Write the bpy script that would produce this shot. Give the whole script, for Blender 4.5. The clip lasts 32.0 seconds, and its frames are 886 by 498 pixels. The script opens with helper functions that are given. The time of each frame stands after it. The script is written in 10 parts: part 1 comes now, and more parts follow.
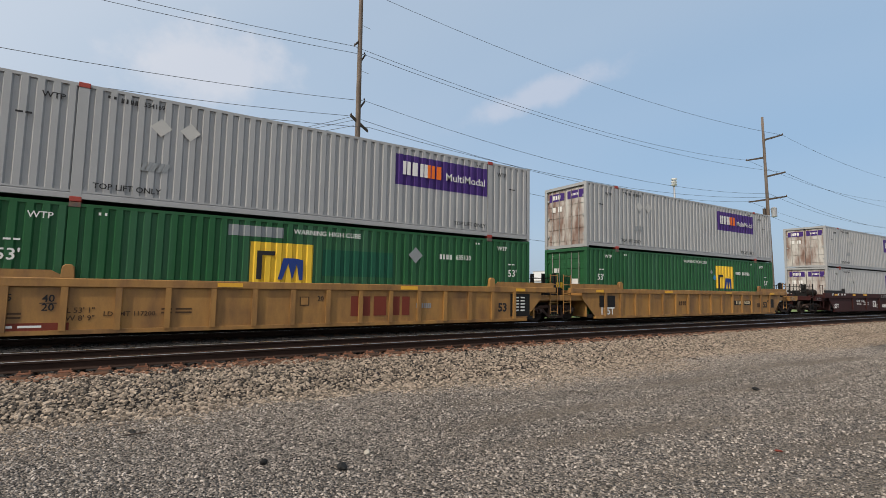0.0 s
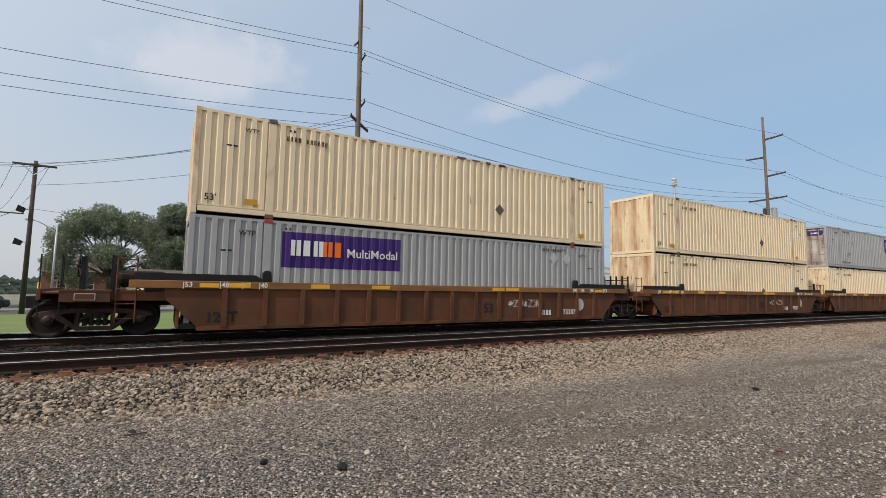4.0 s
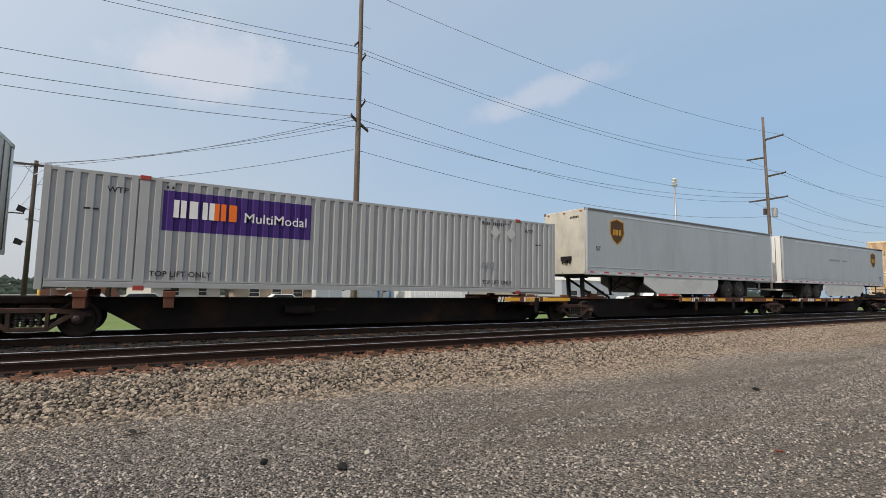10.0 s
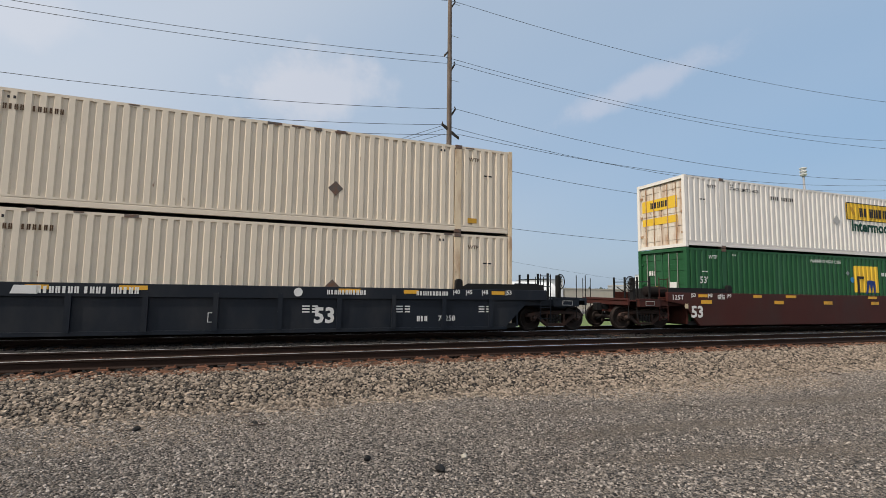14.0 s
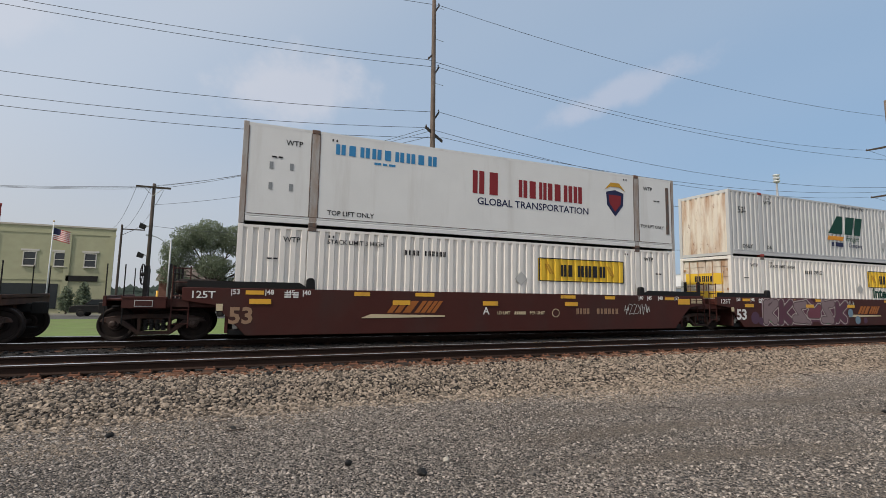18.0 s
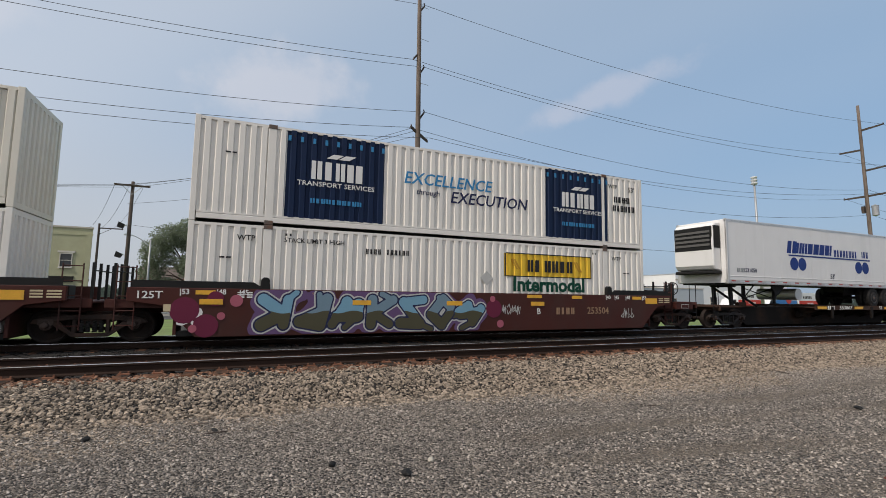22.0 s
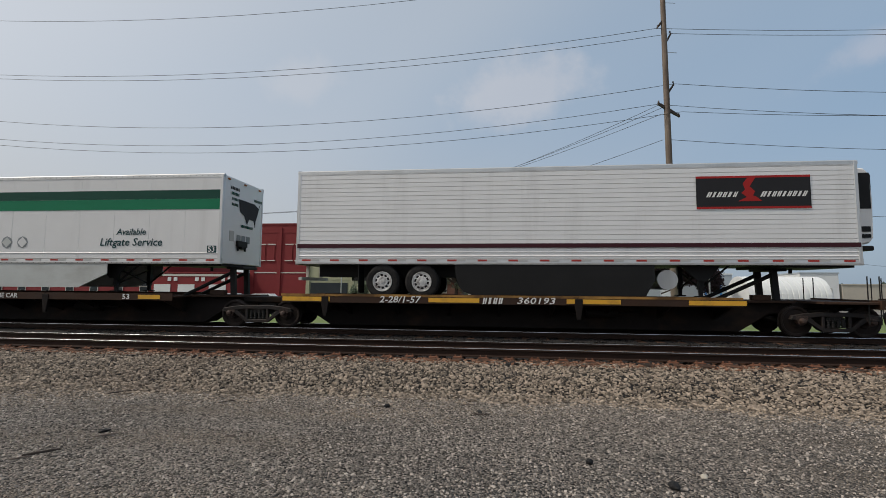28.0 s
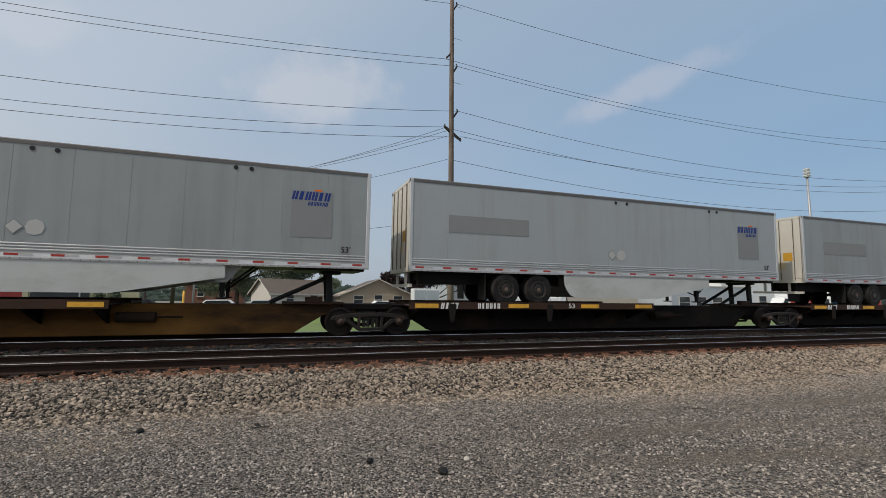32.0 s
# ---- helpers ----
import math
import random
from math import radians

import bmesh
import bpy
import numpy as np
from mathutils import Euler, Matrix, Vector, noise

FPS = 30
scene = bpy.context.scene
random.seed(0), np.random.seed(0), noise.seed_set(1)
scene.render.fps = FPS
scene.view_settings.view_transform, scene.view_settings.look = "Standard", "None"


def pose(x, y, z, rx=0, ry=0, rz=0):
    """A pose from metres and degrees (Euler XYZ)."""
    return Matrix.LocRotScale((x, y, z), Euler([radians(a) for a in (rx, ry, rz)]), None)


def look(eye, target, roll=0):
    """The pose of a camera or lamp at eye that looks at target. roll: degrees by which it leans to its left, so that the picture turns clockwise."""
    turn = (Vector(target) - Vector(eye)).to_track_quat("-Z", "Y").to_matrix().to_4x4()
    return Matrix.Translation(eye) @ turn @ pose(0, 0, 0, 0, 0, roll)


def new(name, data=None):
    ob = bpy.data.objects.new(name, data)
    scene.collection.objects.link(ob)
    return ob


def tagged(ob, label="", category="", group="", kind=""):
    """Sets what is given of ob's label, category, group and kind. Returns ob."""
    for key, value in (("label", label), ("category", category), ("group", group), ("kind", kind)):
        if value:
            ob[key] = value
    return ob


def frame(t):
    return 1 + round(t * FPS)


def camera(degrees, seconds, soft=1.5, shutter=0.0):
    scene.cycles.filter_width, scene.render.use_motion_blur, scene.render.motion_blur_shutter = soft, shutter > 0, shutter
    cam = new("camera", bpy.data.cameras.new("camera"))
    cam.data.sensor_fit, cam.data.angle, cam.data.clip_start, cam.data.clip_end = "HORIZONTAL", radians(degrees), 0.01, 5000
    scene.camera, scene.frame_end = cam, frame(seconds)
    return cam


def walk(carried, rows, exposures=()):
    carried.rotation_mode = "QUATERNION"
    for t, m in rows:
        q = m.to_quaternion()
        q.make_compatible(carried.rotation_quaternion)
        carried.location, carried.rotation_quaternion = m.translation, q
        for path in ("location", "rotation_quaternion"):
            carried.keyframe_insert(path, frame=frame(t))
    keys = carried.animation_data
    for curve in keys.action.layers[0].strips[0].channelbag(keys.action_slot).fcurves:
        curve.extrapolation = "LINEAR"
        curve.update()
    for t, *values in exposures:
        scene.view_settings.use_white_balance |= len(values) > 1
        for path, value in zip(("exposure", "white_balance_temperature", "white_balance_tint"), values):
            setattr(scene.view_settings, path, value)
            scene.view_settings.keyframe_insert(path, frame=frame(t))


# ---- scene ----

# x runs along the railway, y away from the camera, z = 0 is the top of the near rail
EYE = (0.0, 0.0, 1.11)
PATH = (
    (0, -31.43, 5.69, -0.44),
    (3, -31.41, 5.7, -0.42),
    (8, -31.4, 5.7, -0.43),
    (11.5, -31.38, 5.69, -0.45),
    (12, -31.24, 5.69, -0.44),
    (12.5, -30.04, 5.67, -0.47),
    (13, -26.99, 5.73, -0.49),
    (13.5, -22.69, 5.91, -0.41),
    (15.5, -17.57, 6.42, -0.65),
    (16, -19.18, 6.49, -0.64),
    (16.5, -20.37, 6.52, -0.54),
    (17, -21.19, 6.55, -0.5),
    (17.5, -21.7, 6.58, -0.52),
    (18, -21.94, 6.57, -0.54),
    (18.5, -22.16, 6.59, -0.48),
    (19, -22.48, 6.58, -0.47),
    (19.5, -22.89, 6.6, -0.39),
    (20, -23.29, 6.59, -0.47),
    (20.5, -23.6, 6.6, -0.4),
    (21, -23.81, 6.6, -0.43),
    (21.5, -23.82, 6.6, -0.43),
    (22, -23.81, 6.59, -0.42),
    (22.5, -23.81, 6.59, -0.42),
    (23, -23.81, 6.59, -0.42),
    (23.5, -23.48, 6.6, -0.46),
    (24, -23.06, 6.59, -0.45),
    (24.5, -22.65, 6.55, -0.43),
    (26.5, -21.55, 6.54, -0.46),
    (27, -16.94, 6.26, -0.65),
    (27.5, -4.34, 5.92, -0.56),
    (28, 6.35, 5.73, -0.56),
    (28.5, 4.21, 5.9, -0.33),
    (29, -2.62, 5.95, -0.41),
    (29.5, -9.59, 6.08, -0.52),
    (30, -14.33, 6.23, -0.65),
    (30.5, -16.69, 6.34, -0.56),
    (31, -17.93, 6.37, -0.53),
    (31.5, -18.81, 6.42, -0.46),
    (32, -19.47, 6.45, -0.43),
)

cam = camera(88.16, 32.0, soft=0.7, shutter=0.0)
walk(cam, [(t, pose(*EYE, 90 + pitch, roll, yaw)) for t, yaw, pitch, roll in PATH],
     exposures=((0.0, 0.10, 6650, 11), (11.5, 0.10, 6650, 11), (16.0, -0.05, 6520, 12), (24.0, -0.07, 6500, 12), (26.5, -0.03, 6500, 11), (27.0, -0.05, 6500, 11), (28.0, -0.28, 6500, 10), (29.0, -0.36, 6450, 10), (30.0, -0.22, 6450, 10), (32.0, -0.2, 6450, 10)))

# ---- light ----
SUN = Vector((-0.62, -0.20, 0.76)).normalized()
world = bpy.data.worlds.new("hazy_sky")
scene.world = world
world.use_nodes = True
wn, wl = world.node_tree.nodes, world.node_tree.links
wn.clear()
w_out = wn.new("ShaderNodeOutputWorld")
w_bg = wn.new("ShaderNodeBackground")
sky = wn.new("ShaderNodeTexSky")
sky.sky_type = "NISHITA"
sky.sun_disc = False
sky.sun_elevation = math.asin(SUN.z)
sky.sun_rotation = math.atan2(SUN.x, SUN.y)
sky.air_density, sky.dust_density, sky.ozone_density = 1.0, 3.0, 1.5
w_bg.inputs["Strength"].default_value = 0.13


def cloud_mask(start, end, width, seed):
    """Soft wisp of cloud from one direction of the sky to another, 0 to 1."""
    a, b = Vector(start).normalized(), Vector(end).normalized()
    mid = ((a + b) / 2).normalized()
    along = (b - a).normalized()
    across = along.cross(mid).normalized()
    if across.z < 0:
        across.negate()
    co = wn.new("ShaderNodeTexCoord")

    def reach_of(axis, reach):
        sub = wn.new("ShaderNodeVectorMath")
        sub.operation = "SUBTRACT"
        sub.inputs[1].default_value = mid
        wl.new(co.outputs["Generated"], sub.inputs[0])
        dt = wn.new("ShaderNodeVectorMath")
        dt.operation = "DOT_PRODUCT"
        dt.inputs[1].default_value = axis / reach
        wl.new(sub.outputs[0], dt.inputs[0])
        return dt.outputs["Value"]
    flat = wn.new("ShaderNodeCombineXYZ")
    wl.new(reach_of(along, (b - a).length / 2), flat.inputs[0])
    wl.new(reach_of(across, width), flat.inputs[1])
    ln = wn.new("ShaderNodeVectorMath")
    ln.operation = "LENGTH"
    wl.new(flat.outputs[0], ln.inputs[0])
    nz = wn.new("ShaderNodeTexNoise")
    nz.inputs["Scale"].default_value = 10.0
    nz.inputs["Detail"].default_value = 7
    nz.inputs["Roughness"].default_value = 0.6
    off = wn.new("ShaderNodeVectorMath")
    off.inputs[1].default_value = (seed, seed * 1.7, 0)
    wl.new(co.outputs["Generated"], off.inputs[0])
    wl.new(off.outputs[0], nz.inputs["Vector"])
    mul = wn.new("ShaderNodeMath")
    mul.operation = "MULTIPLY_ADD"
    mul.inputs[1].default_value = 1.7
    wl.new(nz.outputs["Fac"], mul.inputs[0])
    wl.new(ln.outputs["Value"], mul.inputs[2])
    rng = wn.new("ShaderNodeMapRange")
    rng.interpolation_type = "SMOOTHSTEP"
    rng.inputs["From Min"].default_value = 1.25
    rng.inputs["From Max"].default_value = 1.95
    rng.inputs["To Min"].default_value = 1.0
    rng.inputs["To Max"].default_value = 0.0
    wl.new(mul.outputs[0], rng.inputs["Value"])
    return rng.outputs["Result"]


def sky_mix(base, fac, amount, colour):
    k = wn.new("ShaderNodeMath")
    k.operation = "MULTIPLY"
    k.inputs[1].default_value = amount
    wl.new(fac, k.inputs[0])
    mx = wn.new("ShaderNodeMix")
    mx.data_type = "RGBA"
    wl.new(k.outputs[0], mx.inputs["Factor"])
    wl.new(base, mx.inputs["A"])
    mx.inputs["B"].default_value = (*colour, 1)
    return mx.outputs["Result"]


# smoke haze softens the blue of the whole sky and whitens it towards the sun; thin clouds hang in it
co_sky = wn.new("ShaderNodeTexCoord")
dot = wn.new("ShaderNodeVectorMath")
dot.operation = "DOT_PRODUCT"
dot.inputs[1].default_value = SUN
wl.new(co_sky.outputs["Generated"], dot.inputs[0])
glow = wn.new("ShaderNodeMapRange")
glow.inputs["From Min"].default_value = -0.6
glow.inputs["From Max"].default_value = 0.9
wl.new(dot.outputs["Value"], glow.inputs["Value"])
smoke = wn.new("ShaderNodeValToRGB")
smoke.color_ramp.interpolation = "EASE"
HAZE_FAR, HAZE_SUN = Vector((2.72, 4.15, 5.75)), Vector((7.8, 7.8, 7.55))
stops = ((0.0, -0.20), (0.10, -0.08), (0.20, 0.05), (0.32, 0.185), (0.43, 0.26), (0.62, 0.55), (0.96, 1.0))
while len(smoke.color_ramp.elements) < len(stops):
    smoke.color_ramp.elements.new(0.5)
for el, (at, k) in zip(smoke.color_ramp.elements, stops):
    el.position = at
for el, (at, k) in zip(smoke.color_ramp.elements, stops):
    el.color = (*HAZE_FAR.lerp(HAZE_SUN, k), 1)
wl.new(glow.outputs[0], smoke.inputs["Fac"])
haze = wn.new("ShaderNodeMix")
haze.data_type = "RGBA"
haze.inputs["Factor"].default_value = 0.62
wl.new(sky.outputs[0], haze.inputs["A"])
wl.new(smoke.outputs["Color"], haze.inputs["B"])
tint = haze.outputs["Result"]
split = wn.new("ShaderNodeSeparateXYZ")
wl.new(co_sky.outputs["Generated"], split.inputs[0])
low = wn.new("ShaderNodeMapRange")
low.interpolation_type = "SMOOTHSTEP"
low.inputs["From Max"].default_value = 0.45
low.inputs["To Min"].default_value = 1.0
low.inputs["To Max"].default_value = 0.0
wl.new(split.outputs[2], low.inputs["Value"])
sunward = wn.new("ShaderNodeMapRange")
sunward.inputs["From Min"].default_value = -0.5
sunward.inputs["From Max"].default_value = 0.05
wl.new(dot.outputs["Value"], sunward.inputs["Value"])
murk = wn.new("ShaderNodeMath")
murk.operation = "MULTIPLY"
wl.new(low.outputs[0], murk.inputs[0])
wl.new(sunward.outputs[0], murk.inputs[1])
tint = sky_mix(tint, murk.outputs[0], 0.42, (5.2, 4.8, 4.4))
rim = wn.new("ShaderNodeMapRange")
rim.interpolation_type = "SMOOTHSTEP"
rim.inputs["From Max"].default_value = 0.32
rim.inputs["To Min"].default_value = 1.0
rim.inputs["To Max"].default_value = 0.0
wl.new(split.outputs[2], rim.inputs["Value"])
tint = sky_mix(tint, rim.outputs[0], 0.38, (4.1, 4.3, 4.6))
tint = sky_mix(tint, cloud_mask((-0.105, 0.915, 0.400), (0.21, 0.878, 0.425), 0.082, 3.1), 0.30, (7.2, 6.6, 6.4))
tint = sky_mix(tint, cloud_mask((0.52, 0.775, 0.355), (0.75, 0.505, 0.456), 0.034, 8.4), 0.24, (6.8, 6.1, 6.1))
tint = sky_mix(tint, cloud_mask((-0.45, 0.80, 0.40), (-0.28, 0.85, 0.44), 0.05, 5.7), 0.16, (7.2, 6.6, 6.4))
wl.new(tint, w_bg.inputs["Color"])
wl.new(w_bg.outputs[0], w_out.inputs[0])

sun = new("sun", bpy.data.lights.new("sun", "SUN"))
sun.data.energy = 3.0
sun.data.angle = radians(1.5)
sun.data.color = (1.0, 0.91, 0.79)
sun.matrix_world = look((0, 0, 60), Vector((0, 0, 60)) - SUN)


# ---- materials ----
def material(name, col, rough=0.6, metal=0.0, var=0.18, scale=1.5, fine=45.0, bump=0.15, dirt=None, dirt_at=0.62,
             dirt_soft=0.12, dirt_scale=(2.0, 2.0, 2.0), dirt_amount=0.85, island=0.0, spec=0.5, cells=0.0, cell_var=0.6,
             spots=None, spot_scale=(9.0, 9.0, 3.0), spot_at=0.70, packed=None):
    """A painted, worn or mineral surface: colour with a broad and a fine variation, patches of dirt or rust, fine relief."""
    m = bpy.data.materials.new(name)
    m.use_nodes = True
    nt = m.node_tree
    n, l = nt.nodes, nt.links
    b = n["Principled BSDF"]
    b.inputs["Roughness"].default_value = rough
    b.inputs["Metallic"].default_value = metal
    b.inputs["Specular IOR Level"].default_value = spec
    co = n.new("ShaderNodeTexCoord")
    info = n.new("ShaderNodeObjectInfo")
    add = n.new("ShaderNodeVectorMath")
    add.operation = "MULTIPLY_ADD"
    l.new(info.outputs["Random"], add.inputs[0])
    add.inputs[1].default_value = (37, 19, 11)
    l.new(co.outputs["Object"], add.inputs[2])
    broad = n.new("ShaderNodeTexNoise")
    broad.inputs["Scale"].default_value = scale
    broad.inputs["Detail"].default_value = 5
    small = n.new("ShaderNodeTexNoise")
    small.inputs["Scale"].default_value = fine
    small.inputs["Detail"].default_value = 3
    for t in (broad, small):
        l.new(add.outputs[0], t.inputs["Vector"])
    mixf = n.new("ShaderNodeMath")
    mixf.operation = "MULTIPLY_ADD"
    mixf.inputs[1].default_value = 0.4
    l.new(small.outputs["Fac"], mixf.inputs[0])
    half = n.new("ShaderNodeMath")
    half.operation = "MULTIPLY"
    half.inputs[1].default_value = 0.6
    l.new(broad.outputs["Fac"], half.inputs[0])
    l.new(half.outputs[0], mixf.inputs[2])
    fac = mixf.outputs[0]
    if island:
        geo = n.new("ShaderNodeNewGeometry")
        isl = n.new("ShaderNodeMath")
        isl.operation = "MULTIPLY_ADD"
        isl.inputs[1].default_value = island
        l.new(geo.outputs["Random Per Island"], isl.inputs[0])
        sc = n.new("ShaderNodeMath")
        sc.operation = "MULTIPLY"
        sc.inputs[1].default_value = 1 - island
        l.new(fac, sc.inputs[0])
        l.new(sc.outputs[0], isl.inputs[2])
        fac = isl.outputs[0]
    ramp = n.new("ShaderNodeMapRange")
    ramp.inputs["From Min"].default_value = 0.25 if not island else 0.1
    ramp.inputs["From Max"].default_value = 0.75 if not island else 0.9
    ramp.inputs["To Min"].default_value = 1 - var
    ramp.inputs["To Max"].default_value = 1 + var
    l.new(fac, ramp.inputs["Value"])
    mul = n.new("ShaderNodeMix")
    mul.data_type, mul.blend_type = "RGBA", "MULTIPLY"
    mul.inputs["Factor"].default_value = 1
    mul.inputs["A"].default_value = (*col, 1)
    l.new(ramp.outputs[0], mul.inputs["B"])
    out = mul.outputs["Result"]
    if dirt:
        mp = n.new("ShaderNodeMapping")
        mp.inputs["Scale"].default_value = dirt_scale
        l.new(add.outputs[0], mp.inputs["Vector"])
        dn = n.new("ShaderNodeTexNoise")
        dn.inputs["Scale"].default_value = 1.0
        dn.inputs["Detail"].default_value = 7
        dn.inputs["Roughness"].default_value = 0.62
        l.new(mp.outputs[0], dn.inputs["Vector"])
        dr = n.new("ShaderNodeMapRange")
        dr.inputs["From Min"].default_value = dirt_at - dirt_soft
        dr.inputs["From Max"].default_value = dirt_at + dirt_soft
        dr.inputs["To Max"].default_value = dirt_amount
        l.new(dn.outputs["Fac"], dr.inputs["Value"])
        dm = n.new("ShaderNodeMix")
        dm.data_type = "RGBA"
        l.new(dr.outputs[0], dm.inputs["Factor"])
        l.new(out, dm.inputs["A"])
        dm.inputs["B"].default_value = (*dirt, 1)
        out = dm.outputs["Result"]
    if packed:
        # finer packed soil where wheels have worn the stones away
        at = n.new("ShaderNodeAttribute")
        at.attribute_name = "worn"
        soil = n.new("ShaderNodeMix")
        soil.data_type, soil.blend_type = "RGBA", "MULTIPLY"
        soil.inputs["Factor"].default_value = 1
        soil.inputs["A"].default_value = (*packed, 1)
        l.new(ramp.outputs[0], soil.inputs["B"])
        pk = n.new("ShaderNodeMix")
        pk.data_type = "RGBA"
        l.new(at.outputs["Fac"], pk.inputs["Factor"])
        l.new(out, pk.inputs["A"])
        l.new(soil.outputs["Result"], pk.inputs["B"])
        out = pk.outputs["Result"]
    height = mixf.outputs[0]
    if cells:
        # loose small stones: one shade a cell, raised in the middle
        vo = n.new("ShaderNodeTexVoronoi")
        vo.inputs["Scale"].default_value = cells
        vo.inputs["Randomness"].default_value = 1.0
        l.new(co.outputs["Object"], vo.inputs["Vector"])
        sp = n.new("ShaderNodeSeparateColor")
        l.new(vo.outputs["Color"], sp.inputs[0])
        cr = n.new("ShaderNodeMapRange")
        cr.inputs["To Min"].default_value = 1 - cell_var
        cr.inputs["To Max"].default_value = 1 + cell_var
        l.new(sp.outputs[0], cr.inputs["Value"])
        cm = n.new("ShaderNodeMix")
        cm.data_type, cm.blend_type = "RGBA", "MULTIPLY"
        cm.inputs["Factor"].default_value = 1
        if packed:
            less = n.new("ShaderNodeMath")
            less.operation = "MULTIPLY_ADD"
            less.inputs[1].default_value = -0.65
            less.inputs[2].default_value = 1.0
            l.new(at.outputs["Fac"], less.inputs[0])
            l.new(less.outputs[0], cm.inputs["Factor"])
        l.new(out, cm.inputs["A"])
        l.new(cr.outputs[0], cm.inputs["B"])
        out = cm.outputs["Result"]
        inv = n.new("ShaderNodeMath")
        inv.operation = "MULTIPLY_ADD"
        inv.inputs[1].default_value = -cells * 0.5
        inv.inputs[2].default_value = 1.0
        l.new(vo.outputs["Distance"], inv.inputs[0])
        height = inv.outputs[0]
    if spots:
        # rust bleeding through the paint in small runs
        sm = n.new("ShaderNodeMapping")
        sm.inputs["Scale"].default_value = spot_scale
        l.new(add.outputs[0], sm.inputs["Vector"])
        sn = n.new("ShaderNodeTexNoise")
        sn.inputs["Scale"].default_value = 1.0
        sn.inputs["Detail"].default_value = 4
        sn.inputs["Roughness"].default_value = 0.7
        l.new(sm.outputs[0], sn.inputs["Vector"])
        sr = n.new("ShaderNodeMapRange")
        sr.inputs["From Min"].default_value = spot_at
        sr.inputs["From Max"].default_value = spot_at + 0.07
        sr.inputs["To Max"].default_value = 0.8
        l.new(sn.outputs["Fac"], sr.inputs["Value"])
        sx = n.new("ShaderNodeMix")
        sx.data_type = "RGBA"
        l.new(sr.outputs[0], sx.inputs["Factor"])
        l.new(out, sx.inputs["A"])
        sx.inputs["B"].default_value = (*spots, 1)
        out = sx.outputs["Result"]
    l.new(out, b.inputs["Base Color"])
    if bump:
        bp = n.new("ShaderNodeBump")
        bp.inputs["Strength"].default_value = bump
        bp.inputs["Distance"].default_value = 0.02
        l.new(height, bp.inputs["Height"])
        l.new(bp.outputs[0], b.inputs["Normal"])
    return m


RUST = (0.16, 0.07, 0.035)
STREAK = (1.2, 1.2, 0.12)
GRIME = (0.12, 0.10, 0.085)
MT = {}


def paint(key, col, **kw):
    MT[key] = material(key, col, **kw)


# containers and trailers
paint("grey_paint", (0.315, 0.325, 0.33), rough=0.5, var=0.07, bump=0.04, dirt=(0.24, 0.23, 0.22), dirt_at=0.66, dirt_scale=STREAK, dirt_amount=0.4)
paint("green_paint", (0.017, 0.090, 0.034), spec=0.22, rough=0.5, var=0.12, bump=0.04, dirt=(0.05, 0.12, 0.08), dirt_at=0.6, dirt_scale=STREAK, dirt_amount=0.5)
paint("beige_paint", (0.72, 0.595, 0.41), rough=0.6, var=0.08, bump=0.05, spots=(0.22, 0.10, 0.04), spot_scale=(4.0, 4.0, 1.0), spot_at=0.68, dirt=(0.33, 0.20, 0.10), dirt_at=0.70, dirt_scale=(0.9, 0.9, 0.25), dirt_amount=0.6)
paint("cream_paint", (0.69, 0.61, 0.49), rough=0.6, var=0.07, bump=0.05, spots=(0.24, 0.11, 0.05), spot_scale=(4.0, 4.0, 1.0), spot_at=0.68, dirt=(0.36, 0.27, 0.18), dirt_at=0.70, dirt_scale=(0.9, 0.9, 0.25), dirt_amount=0.5)
paint("cream_white", (0.66, 0.60, 0.50), rough=0.55, var=0.08, bump=0.04, spots=(0.30, 0.14, 0.06), spot_scale=(5.0, 5.0, 1.1), spot_at=0.71, dirt=(0.40, 0.32, 0.24), dirt_at=0.62, dirt_scale=STREAK, dirt_amount=0.5)
paint("white_paint", (0.74, 0.715, 0.665), rough=0.5, var=0.05, bump=0.03, spots=(0.34, 0.17, 0.07), spot_scale=(5.0, 5.0, 1.1), spot_at=0.72, dirt=(0.42, 0.36, 0.29), dirt_at=0.70, dirt_scale=STREAK, dirt_amount=0.45)
paint("crest_white", (0.69, 0.70, 0.68), rough=0.45, var=0.05, bump=0.02, dirt=(0.42, 0.39, 0.34), dirt_at=0.66, dirt_scale=STREAK, dirt_amount=0.5, spots=(0.25, 0.15, 0.08), spot_scale=(4, 4, 1), spot_at=0.75)
paint("crest_post", (0.36, 0.35, 0.33), rough=0.5, var=0.1, bump=0.05, dirt=(0.22, 0.12, 0.06), dirt_at=0.58, dirt_scale=(3, 3, 1), dirt_amount=0.7)
paint("pale_paint", (0.50, 0.51, 0.505), rough=0.5, var=0.05, bump=0.03, dirt=(0.40, 0.38, 0.34), dirt_at=0.68, dirt_scale=STREAK, dirt_amount=0.4)
paint("slant_blue_paint", (0.67, 0.64, 0.555), rough=0.55, var=0.05, bump=0.03, spots=(0.34, 0.16, 0.05), spot_scale=(6.0, 6.0, 1.3), spot_at=0.70, dirt=(0.40, 0.34, 0.27), dirt_at=0.70, dirt_scale=STREAK, dirt_amount=0.4)
paint("trailer_grey_light", (0.330, 0.362, 0.370), rough=0.42, var=0.05, bump=0.02, dirt=(0.25, 0.25, 0.24), dirt_at=0.60, dirt_scale=(1.7, 1.7, 0.14), dirt_amount=0.5, spots=(0.2, 0.19, 0.18), spot_scale=(2.2, 2.2, 1.0), spot_at=0.75)
